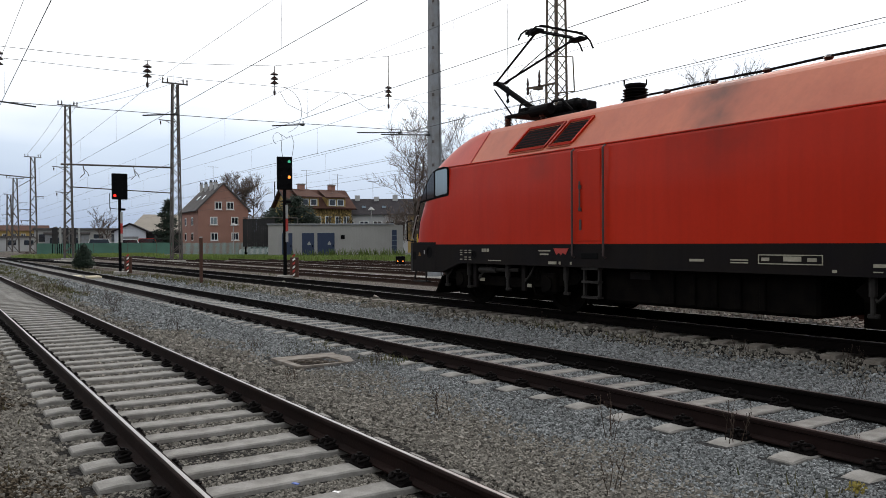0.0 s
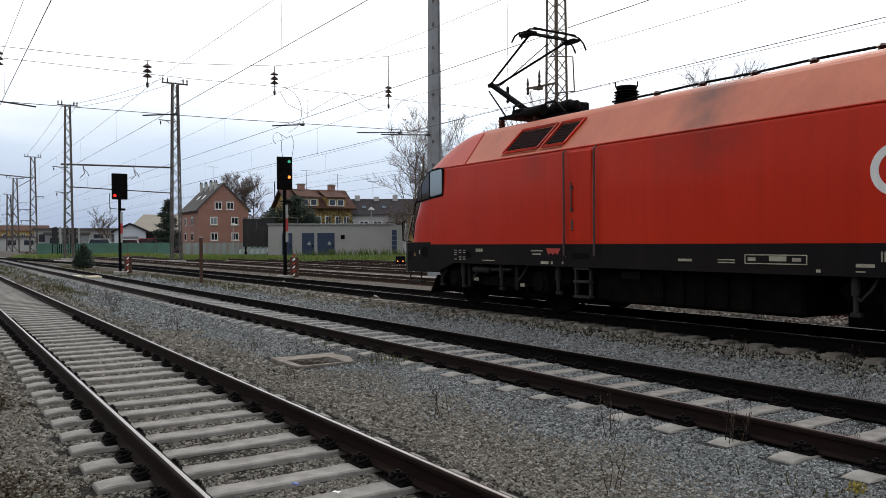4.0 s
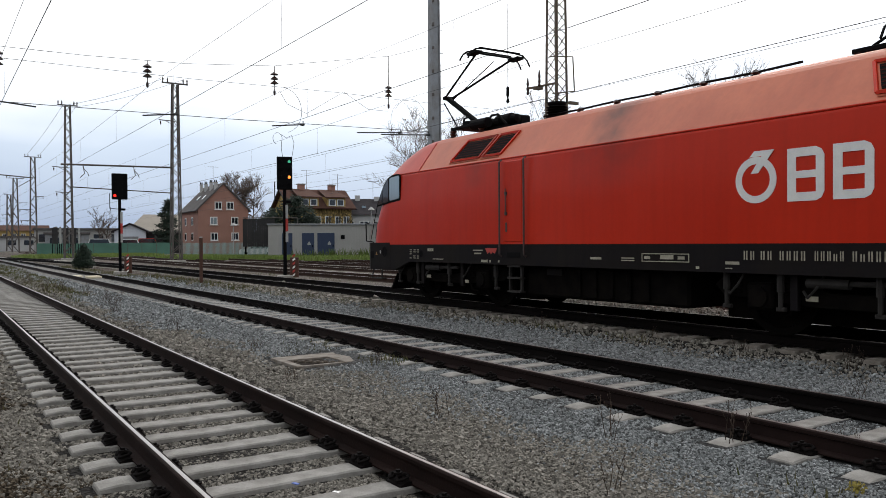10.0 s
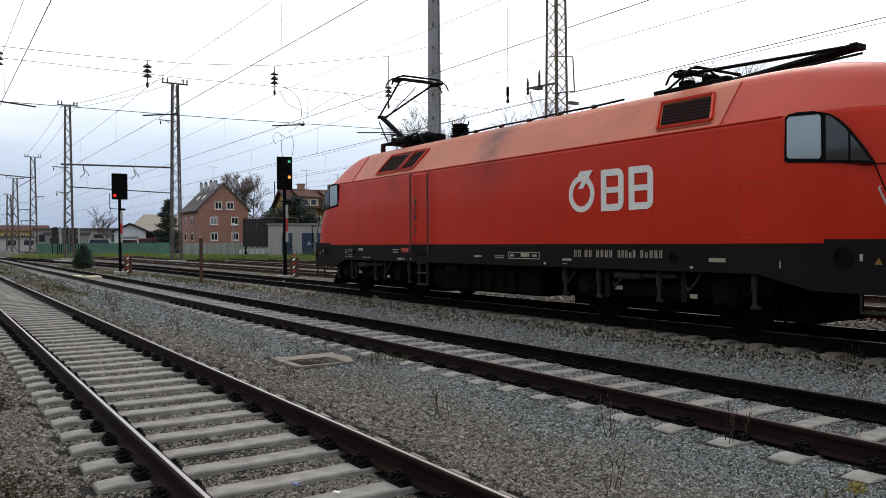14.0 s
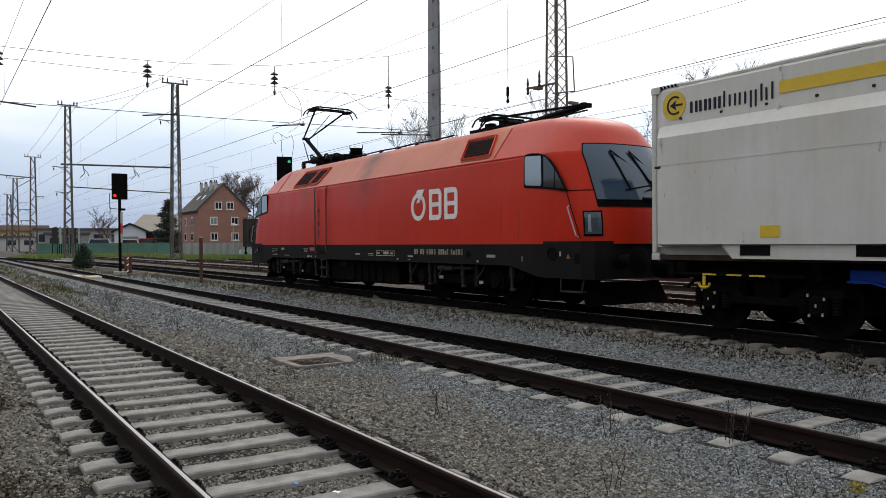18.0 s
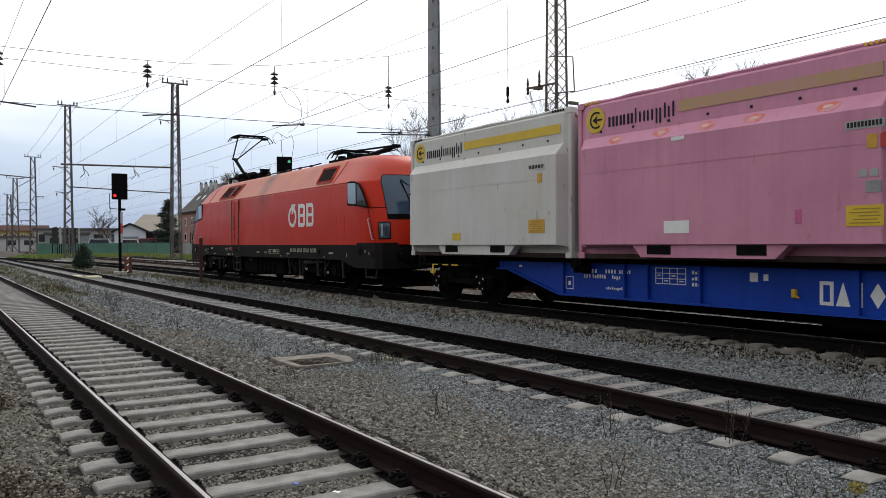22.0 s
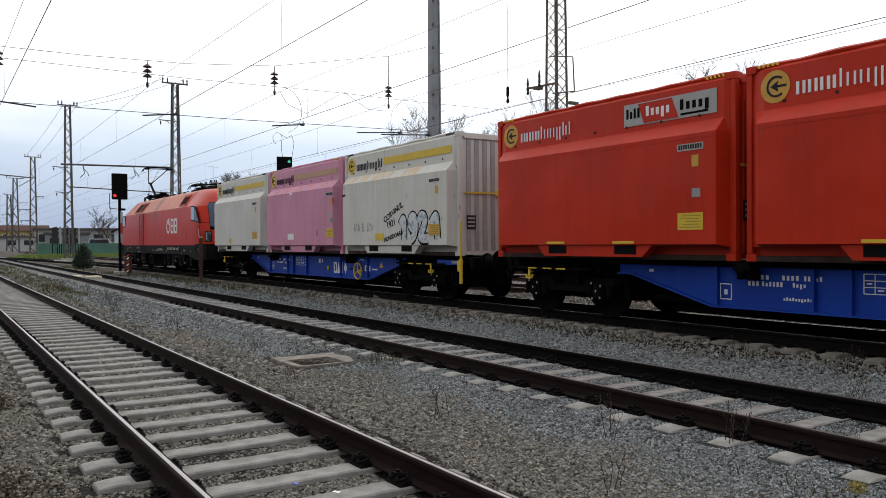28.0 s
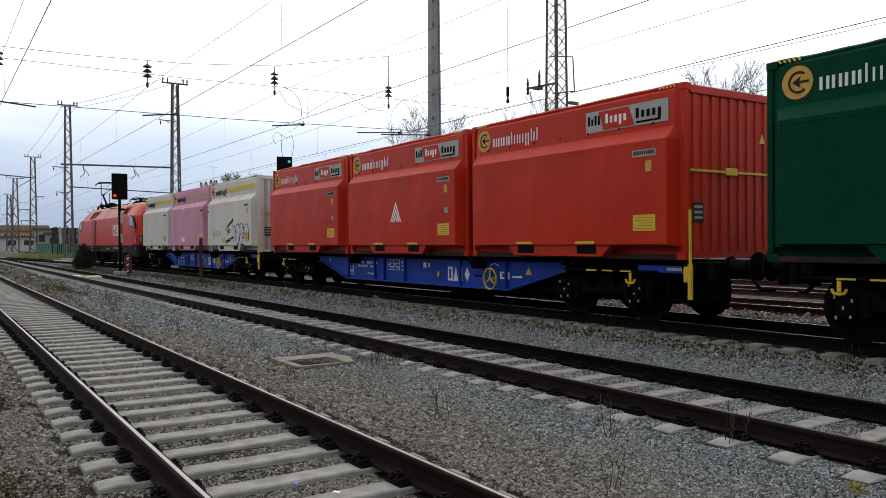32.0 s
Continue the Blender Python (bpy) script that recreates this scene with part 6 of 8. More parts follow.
LOADS = ((-11.46, (("grubby white bulk container with a yellow stripe", "box_white", WHITE), ("faded pink bulk container with an ochre stripe", "box_pink", PINK),
                  ("dirty cream white bulk container with black spray graffiti", "box_cream", WHITE_2))),
         (-31.21, (("red bulk container with a pale sign panel", "box_red", RED_2), ("red bulk container with white triangle stripes", "box_red", RED_2), ("red bulk container with a corrugated end", "box_red", RED))),
         (-50.96, (("dark green bulk container with a yellow emblem", "box_green", GREEN),)))
for _yc, _row in LOADS:
    WAGONS.append((build_wagon("blue flat wagon carrying large bulk containers"), _yc))
    for _i, (_lab, _col, _sty) in enumerate(_row):
        CONTAINERS.append((build_container(_lab, _col, "containers on the wagons", _sty), _yc + 6.15 - 6.15 * _i))

# markings too small to pick apart stay joined
for _o in bpy.data.objects:
    if _o.type == "MESH" and _o.name.split(".")[0] in SMALL:
        _o["kind"] = "stuff"

# graffiti on the third container: black outlined numerals and thin tags
_g = CONTAINERS[2][0]
NUMERALS = (((0.08, 0.47), (0.16, 0.58), (0.27, 0.66), (0.28, 0.40), (0.29, 0.11)),
            ((0.78, 0.46), (0.70, 0.38), (0.60, 0.43), (0.57, 0.57), (0.66, 0.69), (0.79, 0.67), (0.84, 0.52), (0.82, 0.30), (0.73, 0.15), (0.61, 0.12)),
            ((0.99, 0.52), (1.03, 0.65), (1.16, 0.71), (1.29, 0.64), (1.27, 0.48), (1.13, 0.31), (1.05, 0.15), (1.22, 0.12), (1.42, 0.14)),
            ((1.56, 0.50), (1.66, 0.60), (1.79, 0.70), (1.82, 0.40), (1.85, 0.12)))


def sprayed(points, r, flat, x):
    """A flat stroke of spray paint on the container's side."""
    cu = bpy.data.curves.new("stroke", "CURVE")
    cu.dimensions, cu.bevel_depth, cu.bevel_resolution, cu.use_fill_caps = "3D", r, 3, True
    sp = cu.splines.new("NURBS")
    sp.points.add(len(points) - 1)
    for q, p in zip(sp.points, points):
        q.co = (p[0], p[1], 0, 1)
    sp.use_endpoint_u, sp.order_u, sp.resolution_u = True, 3, 5
    tmp = new("stroke", cu)
    me = bpy.data.meshes.new_from_object(tmp.evaluated_get(bpy.context.evaluated_depsgraph_get()))
    bpy.data.objects.remove(tmp)
    me.transform(on_side(x, -0.58, 0.28) @ Matrix.Diagonal((1, 1, flat, 1)))
    return me


for _k, _pts in enumerate(NUMERALS):
    for _nm, _r, _x, _mt, _lb in (("graffiti", 0.150, -1.4515, "black", "black outlined bubble numeral"), ("graffiti_fill", 0.112, -1.4535, "graffiti", "pale blue filling of the numeral")):
        _me = sprayed(_pts, _r, 0.02, _x - 0.0003 * _k)
        _me.materials.append(M[_mt])
        part(_nm, _me, None, _g, _lb)
for _body, _y, _z, _size, _turn in (("CORVINUL", 0.16, 0.84, 0.21, 22), ("1921", 0.02, 0.68, 0.24, 14), ("HUNEDOARA", 0.17, 0.33, 0.16, 12)):
    part("spray_tag", text_mesh(_body, _size, 0.002, M["black"], 0.004), None, _g, "thin black spray writing").matrix_basis = on_side(-1.455, _y, _z) @ pose(0, 0, 0, 0, 0, _turn)
_sw = Mesh()
for _i, _y in enumerate((1.9, 1.68, 1.42, 1.12, 0.92)):
    _sw.path([(-1.455, _y, 0.62), (-1.455, _y - 0.02 * (_i % 2), 0.86), (-1.455, _y - 0.13, 0.84 - 0.1 * (_i % 3)), (-1.455, _y - 0.05, 0.66)], 0.005, 4)
part("spray_tag", _sw, M["faint_spray"], _g, "faint blue spray scrawl")
for _y0, _y1 in ((2.65, 1.9), (1.75, 1.2), (1.0, -0.1), (-0.6, -1.5)):
    part("faded_patch", Mesh().loft([[(-1.452, _y0, 2.0), (-1.25, _y0 - 0.1, 2.217), (-1.25, _y1, 2.217), (-1.452, _y1 + 0.08, 2.0)], [(-1.44, _y0, 2.0), (-1.24, _y0 - 0.1, 2.212), (-1.24, _y1, 2.212), (-1.44, _y1 + 0.08, 2.0)]]), M["tan_stain"], _g)
# white triangle stripes on the fifth
_t = Mesh()
for _k in range(3):
    _o, _w = 0.085 * _k, 0.045
    _top = 1.36 - 0.17 * _k
    for _s in (-1, 1):
        _ft = 0.28 - _o
        _t.prism([(-0.09 + _s * _ft, 0.85), (-0.09 + _s * (_ft - _w), 0.85), (-0.09, _top - 0.09), (-0.09, _top)], "x", -1.457, -1.45)
part("triangle_mark", _t, M["white_mark"], CONTAINERS[4][0], "white nested triangle stripes")
# orange spots on the pink one's shoulder
def shoulder(y, z, g):
    """A point on the slope under the roof band, g metres off the sheet."""
    return (-1.45 + (z - 2.0) * 0.205 / 0.215 - g, y, z + g)


def shoulder_patch(y, z, dy, dz, g):
    m = Mesh()
    n = 10
    for q in (g, -0.01):
        m.v += [shoulder(y + dy * math.cos(a) * (1 + 0.12 * math.sin(3 * a)), z + dz * math.sin(a), q) for a in (2 * math.pi * k / n for k in range(n))]
    m.f += [tuple(range(n)), tuple(reversed(range(n, 2 * n)))] + [(k, (k + 1) % n, n + (k + 1) % n, n + k) for k in range(n)]
    return m


for _y in (1.85, 0.84, -0.05, -0.91, -2.04):
    _sp = part("red_spot", shoulder_patch(_y, 2.105, 0.17, 0.075, 0.003), M["spot"], CONTAINERS[1][0], "worn reddish patch")
    part("pale_centre", shoulder_patch(_y, 2.105, 0.075, 0.03, 0.006), M["spot_pale"], _sp)

# ---- beyond the tracks: masts, wires, signals ----
def lattice_mast(x, y, z0, h, w0, w1, material, label, panel=0.75, arm=None, rod=0.03):
    t = thing("lattice_mast", x, y, z0, label, "mast", "overhead line masts")
    n = max(6, int(h / panel))

    def half(z):
        return (w0 + (w1 - w0) * z / h) / 2
    for sx in (-1, 1):
        for sy in (-1, 1):
            part("leg", Mesh().rod((sx * half(0), sy * half(0), -0.3), (sx * half(h), sy * half(h), h), rod * 1.5, 4), material, t)
    for face in range(4):
        m = Mesh()
        for i in range(n):
            za, zb = h * i / n, h * (i + 1) / n
            a, b = half(za), half(zb)
            s = 1 if i % 2 else -1
            p, q = ((-s * a, -a), (s * b, -b)) if face == 0 else ((-s * a, a), (s * b, b)) if face == 1 else ((-a, -s * a), (-b, s * b)) if face == 2 else ((a, -s * a), (b, s * b))
            m.rod((p[0], p[1], za), (q[0], q[1], zb), rod * 0.7, 4)
        part("bracing", m, material, t)
    part("footing", Mesh().box(-w0 * 0.8, w0 * 0.8, -w0 * 0.8, w0 * 0.8, -0.5, 0.12, 0.03), M["concrete"], t, "concrete footing")
    if arm:
        top = part("cross_arm", Mesh().box(-arm / 2, arm / 2, -0.07, 0.07, h, h + 0.12), material, t)
        for px in (-0.46, -0.28, 0.32, 0.47):
            part("pin_insulator", Mesh().lathe([(0.03, 0), (0.07, 0.08), (0.04, 0.14), (0.08, 0.2), (0.05, 0.34), (0.02, 0.42)], (px * arm, 0, h + 0.12), "z", 8), M["insul"], top)
    return t


lattice_mast(18.6, 72.6, 0.0, 16.0, 0.84, 0.46, M["mast_grey"], "tall weathered lattice mast with a cross arm of insulators", arm=2.3, rod=0.055)
lattice_mast(12.54, 93.3, 0.0, 16.6, 0.86, 0.48, M["mast_grey"], "tall weathered lattice mast with a cross arm of insulators", arm=2.0, rod=0.06)
lattice_mast(14.3, 145.9, 0.0, 16.1, 1.1, 0.6, M["mast_grey"], "distant grey lattice mast beside the station tracks", arm=2.5, panel=1.2, rod=0.07)
lattice_mast(15.0, 187.2, 0.0, 15.6, 1.3, 0.7, M["mast_grey"], "distant grey lattice mast beside the station tracks", arm=3.4, panel=1.6, rod=0.09)
lattice_mast(16.85, 227.8, 0.0, 14.4, 1.3, 0.8, M["mast_grey"], "distant grey lattice mast beside the station tracks", arm=2.4, panel=2.0, rod=0.12)
_near_mast = lattice_mast(18.61, 21.1, 0.0, 13.5, 0.62, 0.40, M["mast_rust"], "rusty lattice mast standing close behind the train", panel=0.42, rod=0.028)
_br = Mesh().path([(-0.2, 0.1, 8.1), (0.55, -0.25, 8.12), (0.6, -0.27, 6.9), (-0.1, 0.1, 6.8)], 0.03, 6).box(0.35, 0.75, -0.33, -0.2, 6.42, 6.52)
part("side_bracket", _br, M["mast_rust"], _near_mast)
_bl = Mesh().path([(0.0, 0.0, 7.18), (-0.55, 0.5, 7.05), (-0.75, 0.68, 7.02)], 0.04, 6).box(-0.62, -0.35, 0.3, 0.55, 6.96, 7.04)
part("insulator_bracket", _bl, M["mast_rust"], _near_mast)
for _dx, _dy, _z in ((-0.45, 0.40, 7.04), (-0.75, 0.68, 6.78)):
    part("post_insulator", Mesh().lathe([(0.03, 0.0), (0.055, 0.08), (0.035, 0.14), (0.055, 0.22), (0.035, 0.3), (0.05, 0.38), (0.02, 0.62)], (_dx, _dy, _z), "z", 8), M["insul"], _near_mast)

# the plain steel headspan mast with step irons
hm = thing("steel_mast", 18.2, 28.5, 0.0, "tall galvanised steel mast with step irons", "mast", "overhead line masts")
part("column", Mesh().loft([[(sx * w, sy * w * 0.8, z) for sx, sy in ((-1, -1), (-0.72, -1), (-0.72, -0.8), (0.72, -0.8), (0.72, -1), (1, -1), (1, 1), (0.72, 1), (0.72, 0.8), (-0.72, 0.8), (-0.72, 1), (-1, 1))] for w, z in ((0.27, -0.3), (0.18, 15.5))]), M["galv"], hm)
for _i in range(24):
    _w = 0.27 - 0.09 * (1.2 + 0.5 * _i) / 15.5
    part("step_iron", Mesh().path([(_w - 0.02, -0.05, 1.2 + 0.5 * _i), (_w + 0.16, -0.10, 1.2 + 0.5 * _i), (_w + 0.18, -0.10, 1.27 + 0.5 * _i)], 0.012, 4), M["galv"], hm)
    if _i % 2:
        part("bolt_plate", Mesh().box(-_w - 0.012, -_w + 0.05, -0.28, -0.18, 1.3 + 0.5 * _i, 1.42 + 0.5 * _i), M["mast_grey"], hm)
part("footing", Mesh().box(-0.6, 0.6, -0.6, 0.6, -0.5, 0.1, 0.03), M["concrete"], hm)

# the boom across the tracks at the far lattice mast, and a second one behind it
bm_ = thing("overhead_boom", 0, 0, 0, "dark steel boom carrying wires across the tracks", "boom", "overhead booms")
part("boom", Mesh().rod((9.2, 72.6, 8.33), (18.4, 72.6, 8.47), 0.075, 8), M["mast_grey"], bm_)
for _x in (10.9, 15.0):
    part("drop_arm", Mesh().path([(_x, 72.6, 8.36), (_x + 0.1, 72.4, 7.6), (_x - 0.25, 72.4, 7.25)], 0.035, 6).path([(_x, 72.6, 8.1), (_x + 0.35, 72.5, 7.7), (_x + 0.45, 72.5, 7.4)], 0.03, 6), M["mast_grey"], bm_)
bm2 = thing("overhead_boom", 0, 0, 0, "dark steel boom carrying wires across the tracks", "boom", "overhead booms")
part("boom", Mesh().rod((12.6, 93.3, 7.86), (23.3, 93.3, 7.5), 0.06, 8), M["mast_grey"], bm2)
bm3 = thing("overhead_boom", 0, 0, 0, "dark steel boom carrying wires across the tracks", "boom", "overhead booms")
part("boom", Mesh().rod((9.2, 145.9, 13.06), (14.3, 145.9, 12.7), 0.09, 8), M["mast_grey"], bm3)
part("bracket", Mesh().rod((12.2, 146, 11.2), (14.3, 145.9, 12.6), 0.06, 6), M["mast_grey"], bm3)

for _mx, _my, _mz, _rows in ((12.54, 93.3, 0.0, ((9.9, -1.6), (7.2, -1.3))), (14.3, 145.9, 0.0, ((7.4, -2.2), (9.6, 1.6), (5.6, -2.0))), (15.0, 187.2, 0.0, ((8.0, -2.6), (10.5, 2.2), (6.0, 2.4))), (16.85, 227.8, 0.0, ((8.5, -3.0), (6.2, 2.6))), (18.6, 72.6, 0.0, ((12.6, -1.5),))):
    _cb = thing("mast_bracket", _mx, _my, _mz, "dark steel cantilever bracket on a lattice mast", "bracket", "mast brackets")
    for _bz, _bl in _rows:
        part("arm", Mesh().rod((0, -0.3, _bz), (_bl, -0.3, _bz + 0.05), 0.045, 6).rod((0, -0.3, _bz - 0.5), (_bl * 0.6, -0.3, _bz), 0.03, 5), M["mast_grey"], _cb)
        part("insulator", Mesh().lathe([(0.03, 0.0), (0.08, 0.05), (0.04, 0.12), (0.08, 0.2), (0.03, 0.3)], (_bl * 0.9, -0.3, _bz - 0.36), "z", 8), M["insul"], _cb)

# overhead lines: contact wire, carrying wire, droppers
SPANS = (-30.0, 28.5, 72.6, 118.0, 170.0)


def carry(y, zc):
    for a, b in zip(SPANS[:-1], SPANS[1:]):
        if a <= y <= b:
            f = (y - a) / (b - a)
            return zc + 1.36 - 0.9 * f * (1 - f)
    return zc + 1.36


def overhead_line(x, zc, label, stagger=0.0, mat_=None):
    t = thing("overhead_line", 0, 0, 0, label, "overhead wire", "overhead lines")
    pts = [(x + stagger * (1 if i % 2 else -1), y, zc) for i, y in enumerate(SPANS)]
    part("contact_wire", Mesh().path(pts, 0.0085, 6), mat_ or M["wire"], t)
    ys = [SPANS[0] + i * 3.0 for i in range(int((SPANS[-1] - SPANS[0]) / 3.0))]
    part("carrying_wire", Mesh().path([(x, y, carry(y, zc)) for y in ys], 0.0065, 5), mat_ or M["wire"], t)
    for y in [-2.0 + 9.5 * i for i in range(13)]:
        part("dropper", Mesh().rod((x, y, zc), (x, y, carry(y, zc)), 0.0045, 4), M["wire_pale"], t)
    return t


overhead_line(1.87, 6.0, "contact wire hung from a carrying wire over the near track", 0.02)
overhead_line(6.74, 6.0, "contact wire hung from a carrying wire over the second track", 0.03)
overhead_line(XC, 6.13, "contact wire hung from a carrying wire over the train", 0.03)
overhead_line(16.1, 6.02, "contact wire hung from a carrying wire behind the train", 0.06)
overhead_line(20.9, 6.05, "contact wire hung from a carrying wire behind the train", 0.06)
overhead_line(25.6, 6.05, "contact wire hung from a carrying wire behind the train", 0.06)
overhead_line(30.3, 6.05, "contact wire hung from a carrying wire behind the train", 0.06)
for _i, (_xa, _xb) in enumerate(((17.8, 11.8), (19.4, 13.2), (12.0, 13.4), (13.3, 15.2))):
    _f = thing("feeder_wire", 0, 0, 0, "thin dark feeder wire strung between masts", "overhead wire", "feeder wires")
    _ya, _yb = (72.6, 93.3) if _i < 2 else (93.3, 145.9)
    part("wire", Mesh().path([(_xa + (_xb - _xa) * q / 6, _ya + (_yb - _ya) * q / 6, 16.5 - 1.2 * (q / 6) * (1 - q / 6)) for q in range(7)], 0.018, 4), M["wire_pale"], _f)

# the cross span at the steel mast: carrying, upper and lower cross wires, insulators, registration arms
cs = thing("cross_span", 0, 28.5, 0, "cross span wires with brown insulators over all tracks", "overhead wire")
part("lower_cross_wire", Mesh().path([(-14, 0, 6.12), (1.8, 0, 6.10), (9, 0, 6.14), (18.0, 0, 6.3)], 0.011, 5), M["wire"], cs)
part("upper_cross_wire", Mesh().path([(-14, 0, 7.7), (1.8, 0, 7.48), (8.0, 0, 7.47), (11.3, 0, 7.52), (13.6, 0, 7.55), (16.0, 0, 7.53), (18.5, 0, 7.53), (22.2, 0, 7.58)], 0.008, 5), M["wire_pale"], cs)
part("carrying_cross_wire", Mesh().path([(-14, 0, 10.0), (-3, 0, 8.2), (1.84, 0, 7.85), (4.4, 0, 7.87), (7.7, 0, 7.99), (11.0, 0, 8.3), (13.7, 0, 8.84), (16.0, 0, 9.29), (18.1, 0, 10.0)], 0.009, 5), M["wire_pale"], cs)
for _x, _zt, _zb in ((1.84, 7.85, 7.3), (6.37, 7.95, 7.15), (11.0, 8.3, 7.34), (15.95, 9.28, 7.26)):
    _n = Mesh().rod((_x, 0, _zt), (_x, 0, _zb - 0.05), 0.018, 5)
    for _k in range(3):
        _z = min(_zt, 8.2) - 0.22 - 0.17 * _k
        _n.lathe([(0.03, 0.09), (0.075, 0.06), (0.15, 0.0), (0.155, -0.02), (0.05, -0.04)], (_x, 0, _z), "z", 12)
    _n.lathe([(0.02, 0.05), (0.05, 0.0), (0.045, -0.12), (0.015, -0.16)], (_x, 0, _zb), "z", 8)
    part("insulator", _n, M["insul"], cs, "brown stacked disc insulator")
for _x, _l in ((2.9, -1.7), (6.2, 1.15), (10.9, 1.25), (14.5, 2.0), (15.6, 2.3)):
    part("registration_arm", Mesh().rod((_x, 0, 6.02), (_x + _l, 0, 6.16), 0.025, 6).rod((_x + _l, 0, 6.1), (_x + _l, 0, 6.3), 0.02, 5).rod((_x + _l - 0.1, 0, 6.15), (_x + _l + 0.05, 0, 6.17), 0.05, 6), M["wire"], cs, "dark registration arm")


def loop_path(c, r, a0, a1, n=10, sq=1.0, dy=0.0):
    return [(c[0] + r * math.cos(a0 + (a1 - a0) * i / n), c[1] + dy * i / n, c[2] + sq * r * math.sin(a0 + (a1 - a0) * i / n)) for i in range(n + 1)]


part("jumper_wire", Mesh().path([(11.2, 0, 7.36), (11.5, 0, 6.9), (12.3, 0, 6.6), (13.9, 0, 7.6), (15.0, 0, 7.0), (15.9, 0, 7.0)], 0.009, 4), M["wire_pale"], cs)
part("jumper_wire", Mesh().path(loop_path((11.35, 0, 6.65), 0.75, 1.5, -1.3, 10, 1.15), 0.009, 4), M["wire_pale"], cs)
part("jumper_wire", Mesh().path(loop_path((17.0, 0, 6.6), 0.85, 2.6, -1.2, 12, 1.2), 0.009, 4), M["wire_pale"], cs)
part("jumper_wire", Mesh().path(loop_path((16.6, 0, 6.6), 0.55, 3.6, -0.8, 12, 1.5), 0.008, 4), M["wire_pale"], cs)
part("jumper_cable", Mesh().path(loop_path((14.42, 8.5, 6.75), 0.24, 4.4, -0.6, 12, 1.2) + [(14.62, 8.5, 6.2), (14.7, 8.5, 5.7), (14.9, 8.5, 5.45)], 0.012, 5), M["wire"], cs)
part("jumper_cable", Mesh().path([(14.62, 8.5, 6.95), (14.9, 8.5, 6.8), (15.15, 8.5, 6.95), (15.28, 8.5, 6.6), (15.2, 8.5, 6.0), (15.05, 8.5, 5.6), (14.9, 8.5, 5.45)], 0.012, 5), M["wire"], cs)
part("hanger_rod", Mesh().rod((15.73, -8.3, 9.3), (15.73, -8.3, 5.9), 0.007, 4), M["wire_pale"], cs)
part("hanger_weight", Mesh().lathe([(0.02, 0.0), (0.05, -0.05), (0.05, -0.3), (0.02, -0.36), (0.06, -0.5), (0.01, -0.55)], (15.73, -8.3, 6.6), "z", 8), M["black"], cs)


# ---- signals ----
def colour_signal(x, y, z0, zb, zt, w, lit, label, turn):
    t = thing("colour_light_signal", x, y, z0, label, "signal", "railway signals", turn)
    hood = part("screen", Mesh().box(-w / 2, w / 2, -0.12, 0.06, zb, zt, 0.03), M["black"], t, "black rectangular signal screen")
    cols = (-0.21 * w / 0.7, 0.21 * w / 0.7)
    rows = [zb + (zt - zb) * f for f in (0.15, 0.38, 0.62, 0.85)]
    for i, cx in enumerate(cols):
        for j, cz in enumerate(rows):
            kind = lit.get((i, j))
            part("lens", Mesh().lathe([(0.005, -0.135), (0.066, -0.135), (0.072, -0.12)], (cx, 0, cz), "y", 14), M[kind] if kind else M["black"], hood, "glowing signal lamp" if kind else "")
            part("hood", Mesh().path([(cx + 0.11 * math.cos(a), -0.2, cz + 0.11 * math.sin(a)) for a in (0.0, 0.8, 1.57, 2.3, 3.14)], 0.012, 4).rod((cx - 0.11, -0.12, cz), (cx - 0.11, -0.2, cz), 0.012, 4).rod((cx + 0.11, -0.12, cz), (cx + 0.11, -0.2, cz), 0.012, 4), M["black"], hood)
    part("post", Mesh().rod((0, 0.05, -0.2), (0, 0.05, zb), 0.085, 10), M["black"], t)
    band = zb - 0.5
    for lo, hi, c in ((band - 0.85, band - 0.2, "white_dull"), (band - 1.45, band - 0.86, "mark_red"), (band - 1.95, band - 1.46, "white_dull")):
        part("band", Mesh().box(0.03, 0.15, -0.06, -0.04, lo, hi), M[c], t, "painted plate on the post")
    part("side_frame", Mesh().path([(-w / 2 - 0.1, 0.05, zb + 0.35), (-w / 2 - 0.1, 0.05, zb - 0.5), (0, 0.05, zb - 0.55)], 0.025, 5).box(0.02, 0.3, 0.0, 0.1, zb - 0.62, zb - 0.5), M["black"], t)
    part("base", Mesh().box(-0.35, 0.35, -0.3, 0.4, -0.3, 0.12, 0.03), M["concrete"], t, "concrete base")
    cab = part("equipment_box", Mesh().box(0.22, 0.62, -0.15, 0.2, 0.0, 0.95, 0.02), M["rust"], t, "rusty brown equipment box")
    for sx in (0.42,):
        for i in range(6):
            part("stripe", Mesh().prism([(sx - 0.09, 0.05 + i * 0.18), (sx + 0.03, 0.13 + i * 0.18), (sx + 0.03, 0.22 + i * 0.18), (sx - 0.09, 0.14 + i * 0.18)], "y", -0.165, -0.152), M["white_mark"] if i % 2 == 0 else M["mark_red"], cab)
    return t


colour_signal(13.91, 34.85, -0.05, 4.12, 5.66, 0.71, {(1, 1): "sig_amber", (1, 3): "sig_green"}, "tall railway signal showing an amber and a green light", -19)
colour_signal(9.06, 47.6, -0.1, 4.22, 5.70, 0.84, {(0, 0): "sig_red"}, "tall railway signal showing a red light", -9)
pt = thing("marker_post", 9.75, 34.0, -0.12, "rust brown steel post between the tracks", "post")
part("post", Mesh().box(-0.06, 0.06, -0.05, -0.03, -0.3, 1.93).box(-0.06, 0.06, 0.03, 0.05, -0.3, 1.93).box(-0.012, 0.012, -0.03, 0.03, -0.3, 1.93), M["rust"], pt)
